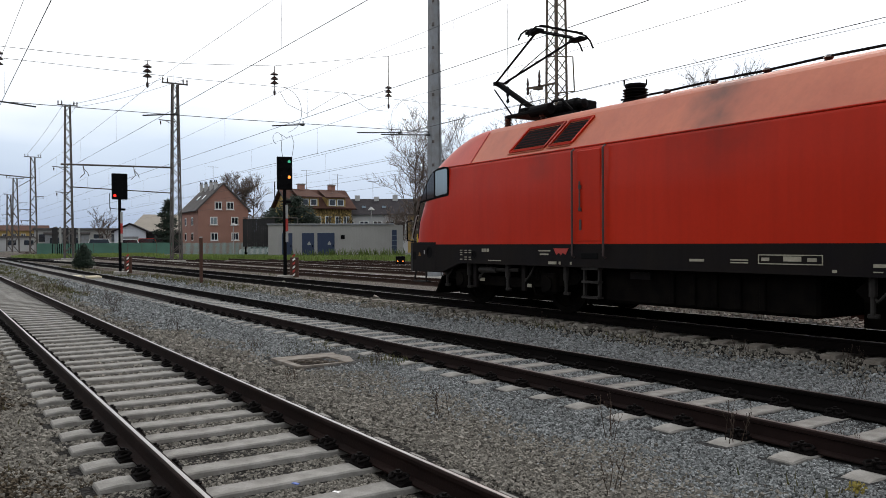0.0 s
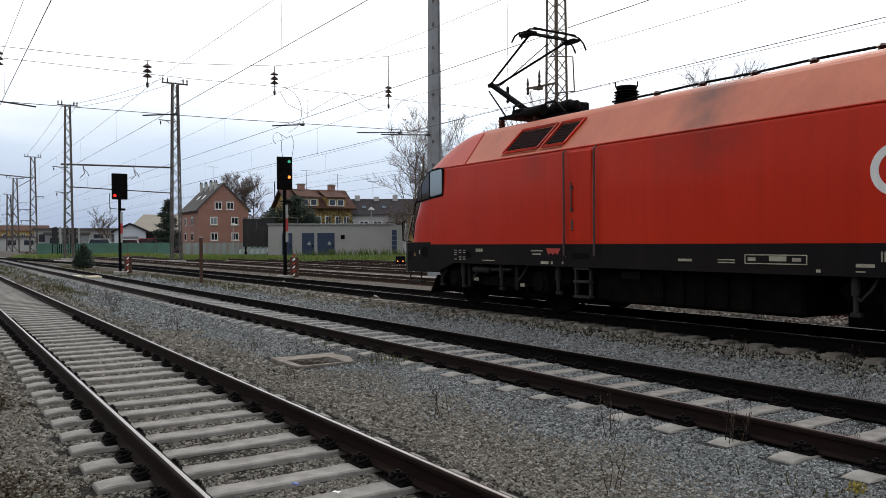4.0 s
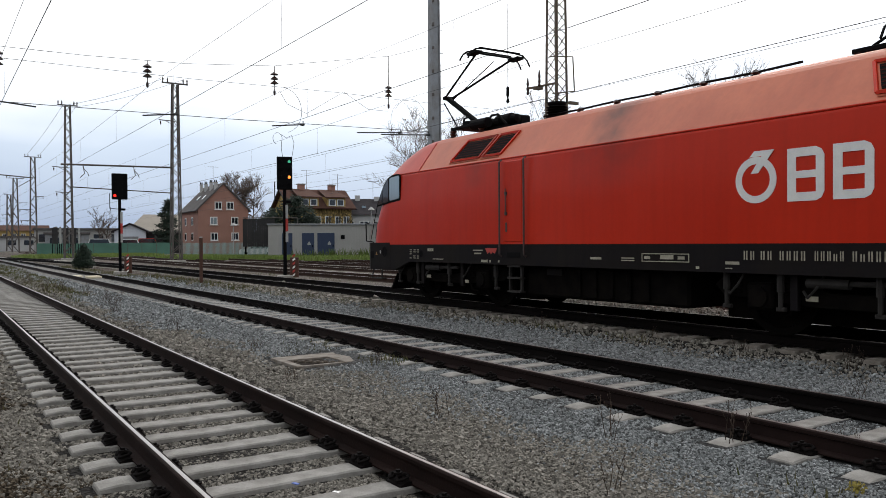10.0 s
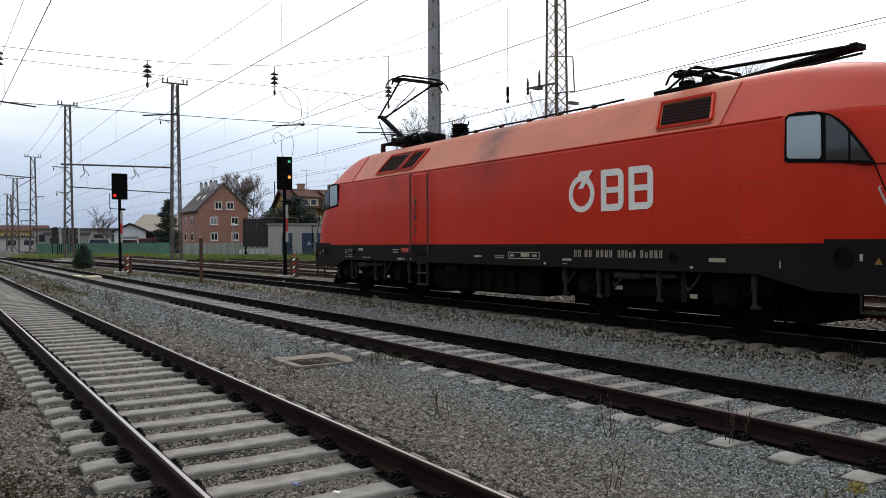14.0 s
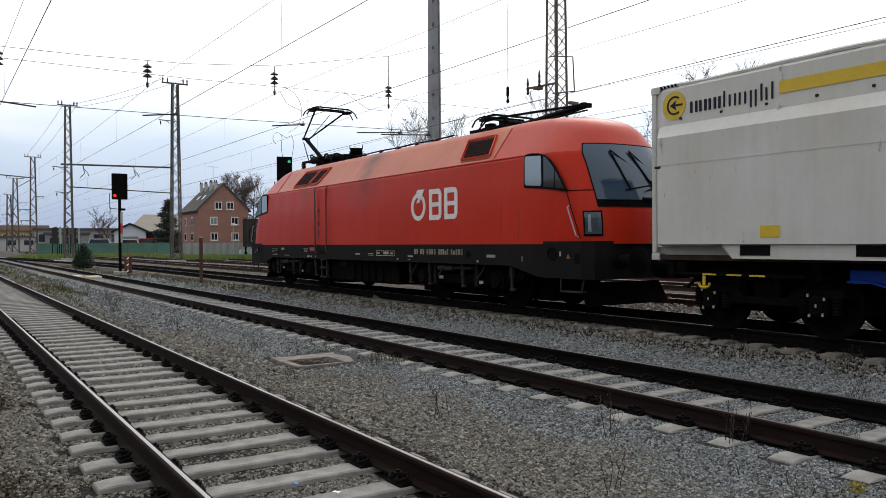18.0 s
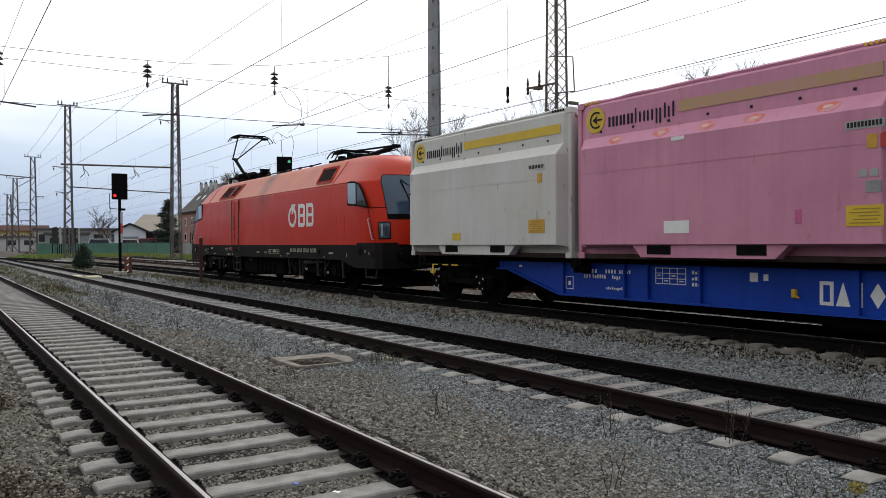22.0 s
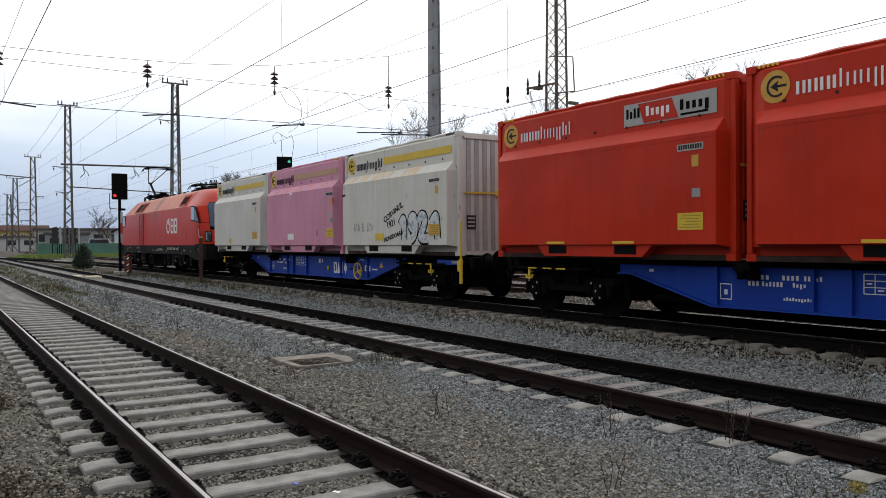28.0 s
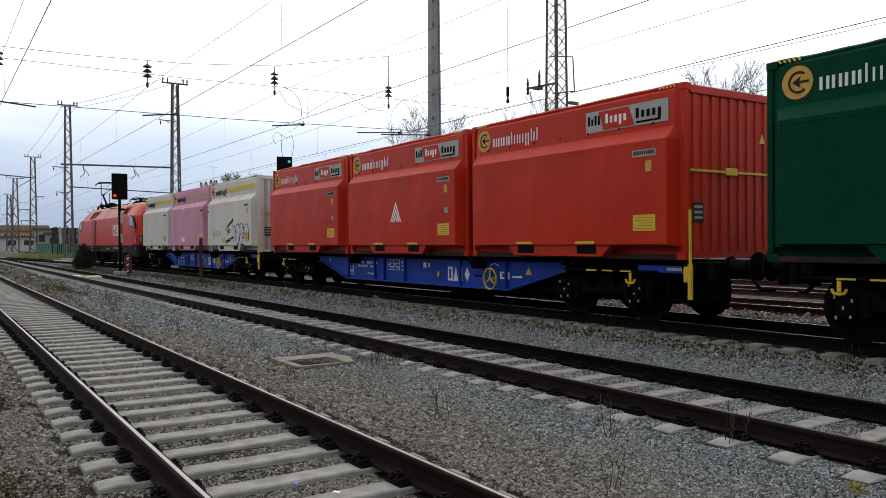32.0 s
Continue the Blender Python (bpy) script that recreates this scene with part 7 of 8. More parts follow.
part("cap", Mesh().box(-0.05, 0.05, -0.06, 0.06, 1.931, 1.99, 0.01), M["white_dull"], pt)
dw = thing("dwarf_signal", 27.56, 47.7, 0.0, "black dwarf signal with two small orange lamps", "signal", "", -30)
part("case", Mesh().box(-0.32, 0.32, -0.15, 0.15, 0.0, 0.62, 0.03), M["black"], dw)
for _x in (-0.18, 0.18):
    part("lamp", Mesh().lathe([(0.005, -0.165), (0.042, -0.165), (0.05, -0.14)], (_x, 0, 0.28), "y", 12), M["sig_amber"], dw, "glowing orange lamp")
for _x, _y, _l in ((6.35, 45.0, 0.62), (7.05, 44.0, 0.70)):
    cb = thing("switch_cover", _x, _y, -0.19, "cream painted cover lying between the rails", "switch cover", "switch covers")
    part("lid", Mesh().box(-_l / 2, _l / 2, -0.45, 0.45, 0.0, 0.13, 0.03), M["cream"], cb)
_sb = thing("switch_cover", 10.2, 78.0, -0.1, "pale weathered concrete cable box beside the track", "cable box")
part("lid", Mesh().box(-0.9, 0.9, -0.5, 0.5, 0.0, 0.28, 0.04), M["concrete"], _sb)


# ---- buildings ----
def window(parent, x, z, w, h, y=0.0, glass="glass", sill=True):
    wd = part("window", Mesh().box(x - w / 2, x + w / 2, y - 0.06, y + 0.02, z, z + h), M["white_paint"], parent, "white-framed window")
    part("pane", Mesh().box(x - w / 2 + 0.14, x - 0.05, y - 0.085, y - 0.03, z + 0.14, z + h - 0.14), M[glass], wd)
    part("pane", Mesh().box(x + 0.05, x + w / 2 - 0.14, y - 0.085, y - 0.03, z + 0.14, z + h - 0.14), M[glass], wd)
    if sill:
        part("sill", Mesh().box(x - w / 2 - 0.1, x + w / 2 + 0.1, y - 0.16, y, z - 0.1, z - 0.01), M["white_paint"], wd)
    return wd


def antenna(parent, x, y, z, h):
    m = Mesh().rod((x, y, z), (x, y, z + h), 0.035, 4).rod((x - 0.9, y, z + h - 0.1), (x + 0.9, y, z + h - 0.1), 0.03, 4)
    for i in range(5):
        m.rod((x - 0.8 + i * 0.4, y - 0.3, z + h - 0.1), (x - 0.8 + i * 0.4, y + 0.3, z + h - 0.1), 0.02, 4)
    part("antenna", m, M["mast_grey"], parent, "thin roof antenna")


# low grey equipment building with blue doors
sh = thing("equipment_building", 34.2, 73.2, 0.0, "low grey rendered building with dark blue steel doors", "building", "", -25)
part("wall", Mesh().box(-6.3, 6.3, 0, 6.0, 0, 3.42), M["render_grey"], sh)
part("roof", Mesh().box(-6.42, 6.42, -0.12, 6.12, 3.421, 3.58, 0.02), M["galv"], sh, "flat roof edge")
for _x0, _x1, _lv in ((-4.93, -3.9, 0), (-2.95, -1.72, 1), (-1.4, 0.32, 1)):
    d = part("door", Mesh().box(_x0, _x1, -0.05, 0.03, 0.15, 2.62, 0.01), M["door_blue"], sh, "dark blue steel door")
    part("frame", Mesh().box(_x0 - 0.06, _x1 + 0.06, -0.03, 0.01, 2.621, 2.70), M["white_dull"], d)
    part("handle", Mesh().box(_x1 - 0.2, _x1 - 0.1, -0.12, -0.05, 1.2, 1.4), M["black"], d)
    if _lv:
        part("warning_sign", Mesh().prism([(_x1 - 0.68, 1.42), (_x1 - 0.36, 1.42), (_x1 - 0.36, 1.55), (_x1 - 0.52, 1.80), (_x1 - 0.68, 1.55)], "y", -0.062, -0.05), M["white_dull"], d)
part("vent", Mesh().box(0.95, 1.35, -0.04, 0.02, 2.0, 2.4), M["black"], sh)
an = thing("equipment_building", 39.75, 70.15, 0.0, "grey annex with a tall dark blue window", "building", "", -25)
part("wall", Mesh().box(-0.3, 1.0, 0.4, 5, 0, 3.40), M["render_grey"], an)
_w = part("window", Mesh().box(-0.15, 0.35, 0.34, 0.42, 0.5, 2.9), M["door_blue"], an, "tall dark blue window")
for _i in range(4):
    part("glazing_bar", Mesh().box(-0.15, 0.35, 0.325, 0.339, 0.8 + 0.5 * _i, 0.84 + 0.5 * _i), M["pale_glass"], _w)

# dark boarded wall on posts with a pipe frame over it
bw = thing("noise_wall", 28.9, 83.8, 0.0, "dark weathered plank wall raised on steel posts", "wall panel", "", -20)
for _i in range(14):
    part("plank", Mesh().box(-0.3 + _i * 0.245, -0.06 + _i * 0.245, -0.03, 0.03, 1.25, 4.3), M["wood_dark"], bw)
for _x in (0.0, 3.0):
    part("post", Mesh().box(_x - 0.1, _x + 0.1, 0.04, 0.2, -0.2, 4.35), M["black"], bw)
part("rail", Mesh().path([(-0.3, 0.1, 4.42), (5.6, 0.1, 4.42), (5.6, 0.1, 3.5)], 0.05, 5).path([(3.0, 0.1, 3.5), (3.0, 0.1, 4.42)], 0.05, 5), M["mast_grey"], bw)

# brown rendered house, gable to the tracks
ho = thing("house", 40.4, 128.4, 0.0, "brown rendered house with a steep grey roof and chimneys", "house", "", -3)
part("wall", Mesh().prism([(-3.95, 0), (4.3, 0), (4.3, 7.25), (0.17, 11.45), (-3.95, 7.25)], "y", 0, 13.0), M["brick_wall"], ho)
for _s in (-1, 1):
    rf = part("roof", Mesh().loft([[(0.17 + _s * 4.5, y, 6.87), (0.17, y, 11.46), (0.17, y, 11.72), (0.17 + _s * 4.6, y, 7.05)] for y in (-0.25, 13.3)]), M["tile_grey"], ho, "grey tiled roof slope")
    if _s < 0:
        for _y in (2.6, 6.5):
            part("skylight", Mesh().loft([[(-2.6, _y, 8.95), (-1.9, _y, 9.67), (-1.97, _y, 9.76), (-2.67, _y, 9.04)], [(-2.6, _y + 0.9, 8.95), (-1.9, _y + 0.9, 9.67), (-1.97, _y + 0.9, 9.76), (-2.67, _y + 0.9, 9.04)]]), M["pale_glass"], rf)
for _y, _h in ((1.2, 0.75), (4.2, 0.9), (7.8, 0.9), (11.2, 1.0)):
    _ch = part("chimney", Mesh().box(-0.95, -0.45, _y, _y + 0.55, 10.2, 11.0 + _h, 0.02), M["house_white"], ho, "pale rendered chimney")
    part("cap", Mesh().box(-1.01, -0.39, _y - 0.06, _y + 0.61, 11.0 + _h, 11.12 + _h), M["concrete"], _ch)
    for _k in range(2):
        part("pot", Mesh().rod((-0.85 + 0.25 * _k, _y + 0.28, 11.12 + _h), (-0.85 + 0.25 * _k, _y + 0.28, 11.5 + _h), 0.09, 6), M["black"], _ch)
antenna(ho, 0, 6.0, 11.5, 3.4)
for _x, _z, _g in ((-0.68, 7.25, "glass"), (1.25, 7.27, "glass"), (-1.45, 4.74, "pale_glass"), (2.0, 4.77, "glass"), (-1.38, 2.15, "glass"), (2.05, 2.17, "glass")):
    window(ho, _x, _z, 1.2, 1.3, 0.0, _g)
for _y in (3.5, 8.5):
    for _z in (2.1, 4.7):
        _w = part("window", Mesh().box(-4.01, -3.93, _y, _y + 1.2, _z, _z + 1.4), M["white_paint"], ho, "white-framed window")
        part("pane", Mesh().box(-4.04, -3.98, _y + 0.15, _y + 1.05, _z + 0.15, _z + 1.25), M["glass"], _w)

# yellow house with a brown gabled roof, two wide dormers, tall chimneys
yh = thing("house", 46.96, 115.1, 0.0, "yellow house with a brown gabled roof and dormer windows", "house", "", -4)
part("wall", Mesh().box(0, 10.1, 0, 8.4, 0, 7.3), M["house_yellow"], yh)
part("gable_wall", Mesh().prism([(0.05, 7.302), (8.35, 7.302), (4.2, 10.0)], "x", 0.0, 0.3), M["house_yellow"], yh)
part("gable_wall", Mesh().prism([(0.05, 7.302), (8.35, 7.302), (4.2, 10.0)], "x", 9.8, 10.1), M["house_yellow"], yh)
for _s in (-1, 1):
    part("roof", Mesh().loft([[(x, 4.2 + _s * 4.75, 6.98), (x, 4.2, 10.12), (x, 4.2, 10.36), (x, 4.2 + _s * 4.85, 7.18)] for x in (-0.55, 10.7)]), M["tile_brown"], yh, "brown tiled roof slope")
for _x in (-0.62, 10.72):
    part("verge_board", Mesh().path([(_x, -0.6, 7.0), (_x, 4.2, 10.25), (_x, 9.0, 7.0)], 0.11, 4), M["wood_dark"], yh, "dark verge board")
for _x in (2.9, 7.4):
    dm = part("dormer", Mesh().box(_x - 1.55, _x + 1.55, -0.25, 3.2, 7.1, 9.0), M["house_yellow"], yh, "yellow dormer")
    part("dormer_roof", Mesh().loft([[(_x - 2.0, -0.75, 8.75), (_x + 2.0, -0.75, 8.75), (_x + 2.0, -0.75, 8.92), (_x - 2.0, -0.75, 8.92)], [(_x - 1.5, 4.2, 10.25), (_x + 1.5, 4.2, 10.25), (_x + 1.5, 4.2, 10.40), (_x - 1.5, 4.2, 10.40)]]), M["tile_brown"], dm)
    for _dx in (-0.7, 0.7):
        part("dormer_window", Mesh().box(_x + _dx - 0.6, _x + _dx + 0.6, -0.33, -0.22, 7.5, 8.6), M["white_paint"], dm)
        part("pane", Mesh().box(_x + _dx - 0.42, _x + _dx + 0.42, -0.37, -0.30, 7.65, 8.45), M["glass"], dm)
for _x in (1.0, 2.7, 4.4, 6.1, 7.8, 9.2):
    window(yh, _x, 4.2, 1.05, 1.7)
for _x in (3.1, 8.3):
    part("chimney", Mesh().box(_x - 0.5, _x + 0.5, 3.8, 4.7, 9.7, 11.1), M["brick_wall"], yh)
    part("chimney_cap", Mesh().box(_x - 0.6, _x + 0.6, 3.7, 4.8, 11.1, 11.25), M["concrete"], yh)
antenna(yh, 4.0, 4.2, 10.3, 3.2)
antenna(yh, 1.6, 4.2, 10.3, 2.6)
antenna(yh, 9.4, 4.2, 10.2, 2.8)
_vr = random.Random(77)
_vine = Mesh()
for _k in range(900):
    _p = Vector((_vr.uniform(4.2, 10.1), -0.05 - 0.12 * _vr.random(), _vr.uniform(2.5, 7.2)))
    if abs((_p.x * 0.588) % 1.0 - 0.3) < 0.2 and 4.1 < _p.z < 6.0:
        continue
    _q = Vector((_vr.uniform(-0.3, 0.3), -0.05, _vr.uniform(-0.5, 0.1)))
    _vine.add([_p, _p + _q, _p + _q + Vector((0.09, 0, 0.05)), _p + Vector((0.09, 0, 0.05))], [(0, 1, 2, 3)])
tagged(part("vine", _vine, M["vine"], yh, "brown leafless vine on the wall"), kind="stuff")

# pale terrace with a dark slate roof
te = thing("house", 61.3, 112.6, 0.0, "pale terraced house with a dark slate roof", "house", "", -29)
part("wall", Mesh().box(-6.2, 4.5, 0, 8, 0, 6.2), M["house_white"], te)
part("wall", Mesh().box(4.5, 11.5, 0.2, 8, 0, 6.1), M["house_yellow"], te, "yellow end house wall")
part("roof", Mesh().prism([(-0.6, 6.2), (8.6, 6.2), (4.4, 9.0)], "x", -6.4, 11.7), M["tile_dark"], te, "dark slate roof")
for _x in (-4.9, -2.6, -0.4, 1.6, 3.4, 6.0, 8.4):
    window(te, _x, 3.7, 1.5, 1.5)
for _x, _h in ((-3.8, 1.5), (-0.6, 1.2), (2.5, 1.6), (6.8, 1.3), (9.6, 1.9)):
    part("chimney", Mesh().box(_x - 0.42, _x + 0.42, 3.7, 4.5, 8.0, 8.5 + _h * 0.7), M["brick_wall"] if _x > 6 else M["house_white"], te)
for _x in (-3.0, 0.3, 4.3):
    part("skylight", Mesh().box(_x, _x + 0.7, 1.4, 2.2, 7.35, 7.7), M["pale_glass"], te)
antenna(te, -1.2, 4.2, 9.0, 3.0)

# white workshop with a dark gable roof, big barn, yellow station building, long low sheds
wk = thing("workshop", 29.8, 147.7, 0.0, "white workshop with a dark gable roof", "building", "", -16)
part("wall", Mesh().prism([(-2.6, 0), (2.6, 0), (2.6, 3.9), (0, 5.1), (-2.6, 3.9)], "y", 0, 12), M["workshop_white"], wk)
for _s in (-1, 1):
    part("roof", Mesh().loft([[(_s * 3.0, y, 3.7), (0, y, 5.2), (0, y, 5.45), (_s * 3.1, y, 3.95)] for y in (-0.4, 12)]), M["tile_dark"], wk)
part("door", Mesh().box(-1.4, 1.4, -0.06, 0.02, 0, 3.0), M["galv"], wk, "grey roller door")
part("annex", Mesh().box(2.6, 9.6, 2, 9, 0, 3.6).box(2.6, 9.8, 1.6, 9.2, 3.6, 3.9), M["tile_dark"], wk, "dark low annex")
ba = thing("barn", 46.4, 197.7, 0.0, "large barn with a pale brown sheet roof", "barn", "", -13)
part("wall", Mesh().box(-6.5, 8, 0, 14, 0, 4.9), M["house_white"], ba)
part("roof", Mesh().add([(-7.2, -0.8, 4.8), (8.6, -0.8, 4.8), (8.6, 14.8, 4.8), (-7.2, 14.8, 4.8), (-3.4, 7, 9.1), (8.6, 7, 9.1)], [(0, 1, 5, 4), (1, 2, 5), (2, 3, 4, 5), (3, 0, 4), (3, 2, 1, 0)]), M["sheet_roof"], ba, "pale brown sheet roof")
st = thing("station_building", 21.6, 262.0, 0.0, "long yellow building far down the line", "building", "", -5)
part("wall", Mesh().box(-9.5, 8.0, 0, 10, 0, 5.9), M["house_yellow"], st)
part("roof", Mesh().prism([(-0.8, 5.9), (10.8, 5.9), (5, 7.6)], "x", -10, 8.4), M["tile_brown"], st)
for _i in range(7):
    window(st, -8.2 + _i * 2.4, 3.4, 1.3, 1.6, 0, "glass", False)
    window(st, -8.2 + _i * 2.4, 0.9, 1.3, 1.6, 0, "glass", False)
for _x, _y, _a, _l, _h, _c in ((31.5, 208.0, -9, 22, 5.2, "render_grey"), (26.0, 196.0, -8, 9, 4.0, "galv"), (18.5, 232.0, -5, 14, 3.6, "house_white"), (20.0, 300.0, -5, 30, 7.0, "render_grey"), (52.0, 240.0, -13, 30, 5.5, "render_grey")):
    ls = thing("low_shed", _x, _y, 0.0, "long low grey shed beyond the fence", "shed", "low sheds", _a)
    part("wall", Mesh().box(-_l / 2, _l / 2, 0, 9, 0, _h), M[_c], ls)
    part("roof", Mesh().box(-_l / 2 - 0.3, _l / 2 + 0.3, -0.5, 9.4, _h + 0.002, _h + 0.45), M["tile_grey"], ls)
    for _i in range(int(_l / 4)):
        part("window", Mesh().box(-_l / 2 + 1 + _i * 4, -_l / 2 + 3.2 + _i * 4, -0.05, 0.02, _h * 0.45, _h * 0.8), M["glass"], ls)


def car(x, y, turn, label, paint, tall=1.45, length=4.3):
    c = thing("car", x, y, 0.0, label, "car", "parked cars", turn)
    L, hz = length / 2, tall
    prof = [(-L, 0.35), (-L, 0.8), (-L + 0.12, 0.92), (-L + 1.0, 1.0), (-L + 1.55, hz), (L - 1.0, hz), (L - 0.25, 1.0), (L, 0.9), (L, 0.35)]
    part("body", Mesh().prism(prof, "y", -0.85, 0.85), M[paint], c)
    part("glazing", Mesh().prism([(-L + 1.15, 1.0), (-L + 1.62, hz - 0.1), (L - 1.08, hz - 0.1), (L - 0.5, 1.0)], "y", -0.87, 0.87), M["glass"], c)
    for wx in (-L + 0.8, L - 0.8):
        for wy in (-0.8, 0.8):
            part("wheel", Mesh().lathe([(0.30, -0.1), (0.32, -0.08), (0.32, 0.08), (0.30, 0.1)], (wx, wy, 0.32), "y", 14), M["black"], c)


car(33.4, 92.6, -20, "pale parked car behind the fence", "car_white")
car(21.6, 131.0, -9, "white delivery van parked behind the green fence", "car_white", 2.5, 5.2)
car(25.6, 130.0, -9, "white delivery van parked behind the green fence", "car_white", 2.4, 5.2)
car(23.6, 133.5, -9, "white car parked behind the green fence", "car_white", 1.9, 4.6)
car(30.0, 137.0, -10, "red van parked by the workshop", "mark_red", 2.6, 5.0)

# ---- fences and boards ----
gf = thing("green_fence", 0, 0, 0, "green covered fence along the far side", "fence")
_p = [(12.9, 127.7), (17.5, 124.7), (22.2, 121.7), (25.3, 117.5), (28.4, 113.3)]
for (_xa, _ya), (_xb, _yb) in zip(_p[:-1], _p[1:]):
    for _k in range(2):
        _f0, _f1 = _k / 2, (_k + 1) / 2
        _a = (_xa + (_xb - _xa) * _f0, _ya + (_yb - _ya) * _f0)
        _b = (_xa + (_xb - _xa) * _f1, _ya + (_yb - _ya) * _f1)
        part("panel", Mesh().loft([[(_a[0], _a[1] - 0.02, 0.05), (_a[0], _a[1] + 0.02, 0.05), (_a[0], _a[1] + 0.02, 1.82), (_a[0], _a[1] - 0.02, 1.82)], [(_b[0], _b[1] - 0.02, 0.05), (_b[0], _b[1] + 0.02, 0.05), (_b[0], _b[1] + 0.02, 1.80), (_b[0], _b[1] - 0.02, 1.80)]]), M["fence_green"], gf)
        part("post", Mesh().rod((_a[0], _a[1], -0.1), (_a[0], _a[1], 1.9), 0.04, 6), M["mast_grey"], gf)
        part("footing_board", Mesh().loft([[(_a[0], _a[1] - 0.08, -0.1), (_a[0], _a[1] - 0.04, -0.1), (_a[0], _a[1] - 0.04, 0.22), (_a[0], _a[1] - 0.08, 0.22)], [(_b[0], _b[1] - 0.08, -0.1), (_b[0], _b[1] - 0.04, -0.1), (_b[0], _b[1] - 0.04, 0.22), (_b[0], _b[1] - 0.08, 0.22)]]), M["concrete"], gf)
pf = thing("picket_fence", 0, 0, 0, "pale green metal picket fence", "fence")
for _i in range(90):
    _f = _i / 89
    _x, _y = 24.65 + (33.4 - 24.65) * _f, 93.8 + (82.9 - 93.8) * _f
    part("picket", Mesh().box(_x - 0.04, _x + 0.04, _y - 0.015, _y + 0.015, 0.1, 1.72), M["fence_pale"], pf)
for _z in (0.35, 1.45):
    part("rail", Mesh().rod((24.65, 93.86, _z), (33.4, 82.96, _z), 0.03, 4), M["fence_pale"], pf)
for _x, _y, _w, _lab in ((13.75, 116.3, 0.36, "wood_dark"), (14.42, 116.35, 0.14, "white_dull"), (15.05, 116.3, 0.36, "wood_dark"), (15.95, 116.3, 0.40, "wood_dark"), (16.7, 116.35, 0.14, "white_dull")):
    nb = thing("notice_board", _x, _y - 1.5, 0, "pale narrow board on two posts" if _lab == "white_dull" else "dark board on two posts seen from behind", "board", "notice boards", -7)
    part("board", Mesh().box(-_w, _w, -0.04, 0.04, 1.74, 3.85, 0.01), M[_lab], nb)
    for _s in (-0.8, 0.8):
        part("leg", Mesh().rod((_s * _w, 0.06, -0.2), (_s * _w, 0.06, 3.6), 0.05, 6), M["black"], nb)
for _x, _y, _h, _g in ((32.2, 98.0, 3.9, "lamp"), (38.3, 104.0, 3.6, "lamp"), (44.8, 84.5, 5.6, "lamp")):
    sl = thing("street_lamp", _x, _y, 0, "pale street lamp with a cone shade", "street lamp", "street lamps", -20)
    part("pole", Mesh().rod((0, 0, 0), (0, 0, _h), 0.06, 6), M["white_dull"], sl)
    part("shade", Mesh().lathe([(0.05, 0.35), (0.42, 0.0), (0.38, -0.04)], (0, 0, _h), "z", 12), M["white_dull"], sl)
_yp = thing("buffer_stop", 28.6, 48.3, 0.0, "yellow and black track end post", "buffer stop", "", -30)
part("post", Mesh().box(0.6, 0.85, -0.1, 0.1, 0, 2.2, 0.02), M["yellow"], _yp)
part("frame", Mesh().path([(0.4, 0, 0), (0.4, 0, 1.2), (1.2, 0, 1.2), (1.2, 0, 0)], 0.12, 6), M["black"], _yp)


# added plain building behind the viewer, unseen: closes the place, cuts skylight on the train
sb = thing("station_house", -16.0, 10.0, -0.2, "plain long station building across the near platform", "building")
part("wall", Mesh().box(-6, 0, -60, 75, 0, 4.6), M["render_grey"], sb)
part("roof", Mesh().prism([(-7, 4.6), (1, 4.6), (-3, 6.4)], "y", -61, 76), M["tile_brown"], sb)


# ---- trees and shrubs ----
def branch(wood, twigs, p, d, length, r, depth, rng, droop, fine):
    n = 3
    q = Vector(p)
    dirn = Vector(d).normalized()
    for i in range(n):
        dirn = (dirn + Vector((rng.uniform(-1, 1), rng.uniform(-1, 1), rng.uniform(-0.6, 0.9) - droop)) * 0.16).normalized()
        e = q + dirn * (length / n)
        (wood if depth > 1 else twigs).rod(q, e, r * (1 - 0.22 * i), 5 if depth > 2 else 3, r * (1 - 0.22 * (i + 1)), caps=False)
        if depth > 0:
            for _ in range(2 if i < n - 1 else 3):
                side = Vector((rng.uniform(-1, 1), rng.uniform(-1, 1), rng.uniform(-0.2, 0.8)))
                nd = (dirn * 0.75 + side * 0.75).normalized()
                if rng.random() < 0.86:
                    branch(wood, twigs, e, nd, length * rng.uniform(0.5, 0.72), max(r * 0.5, fine), depth - 1, rng, droop, fine)
        q = e


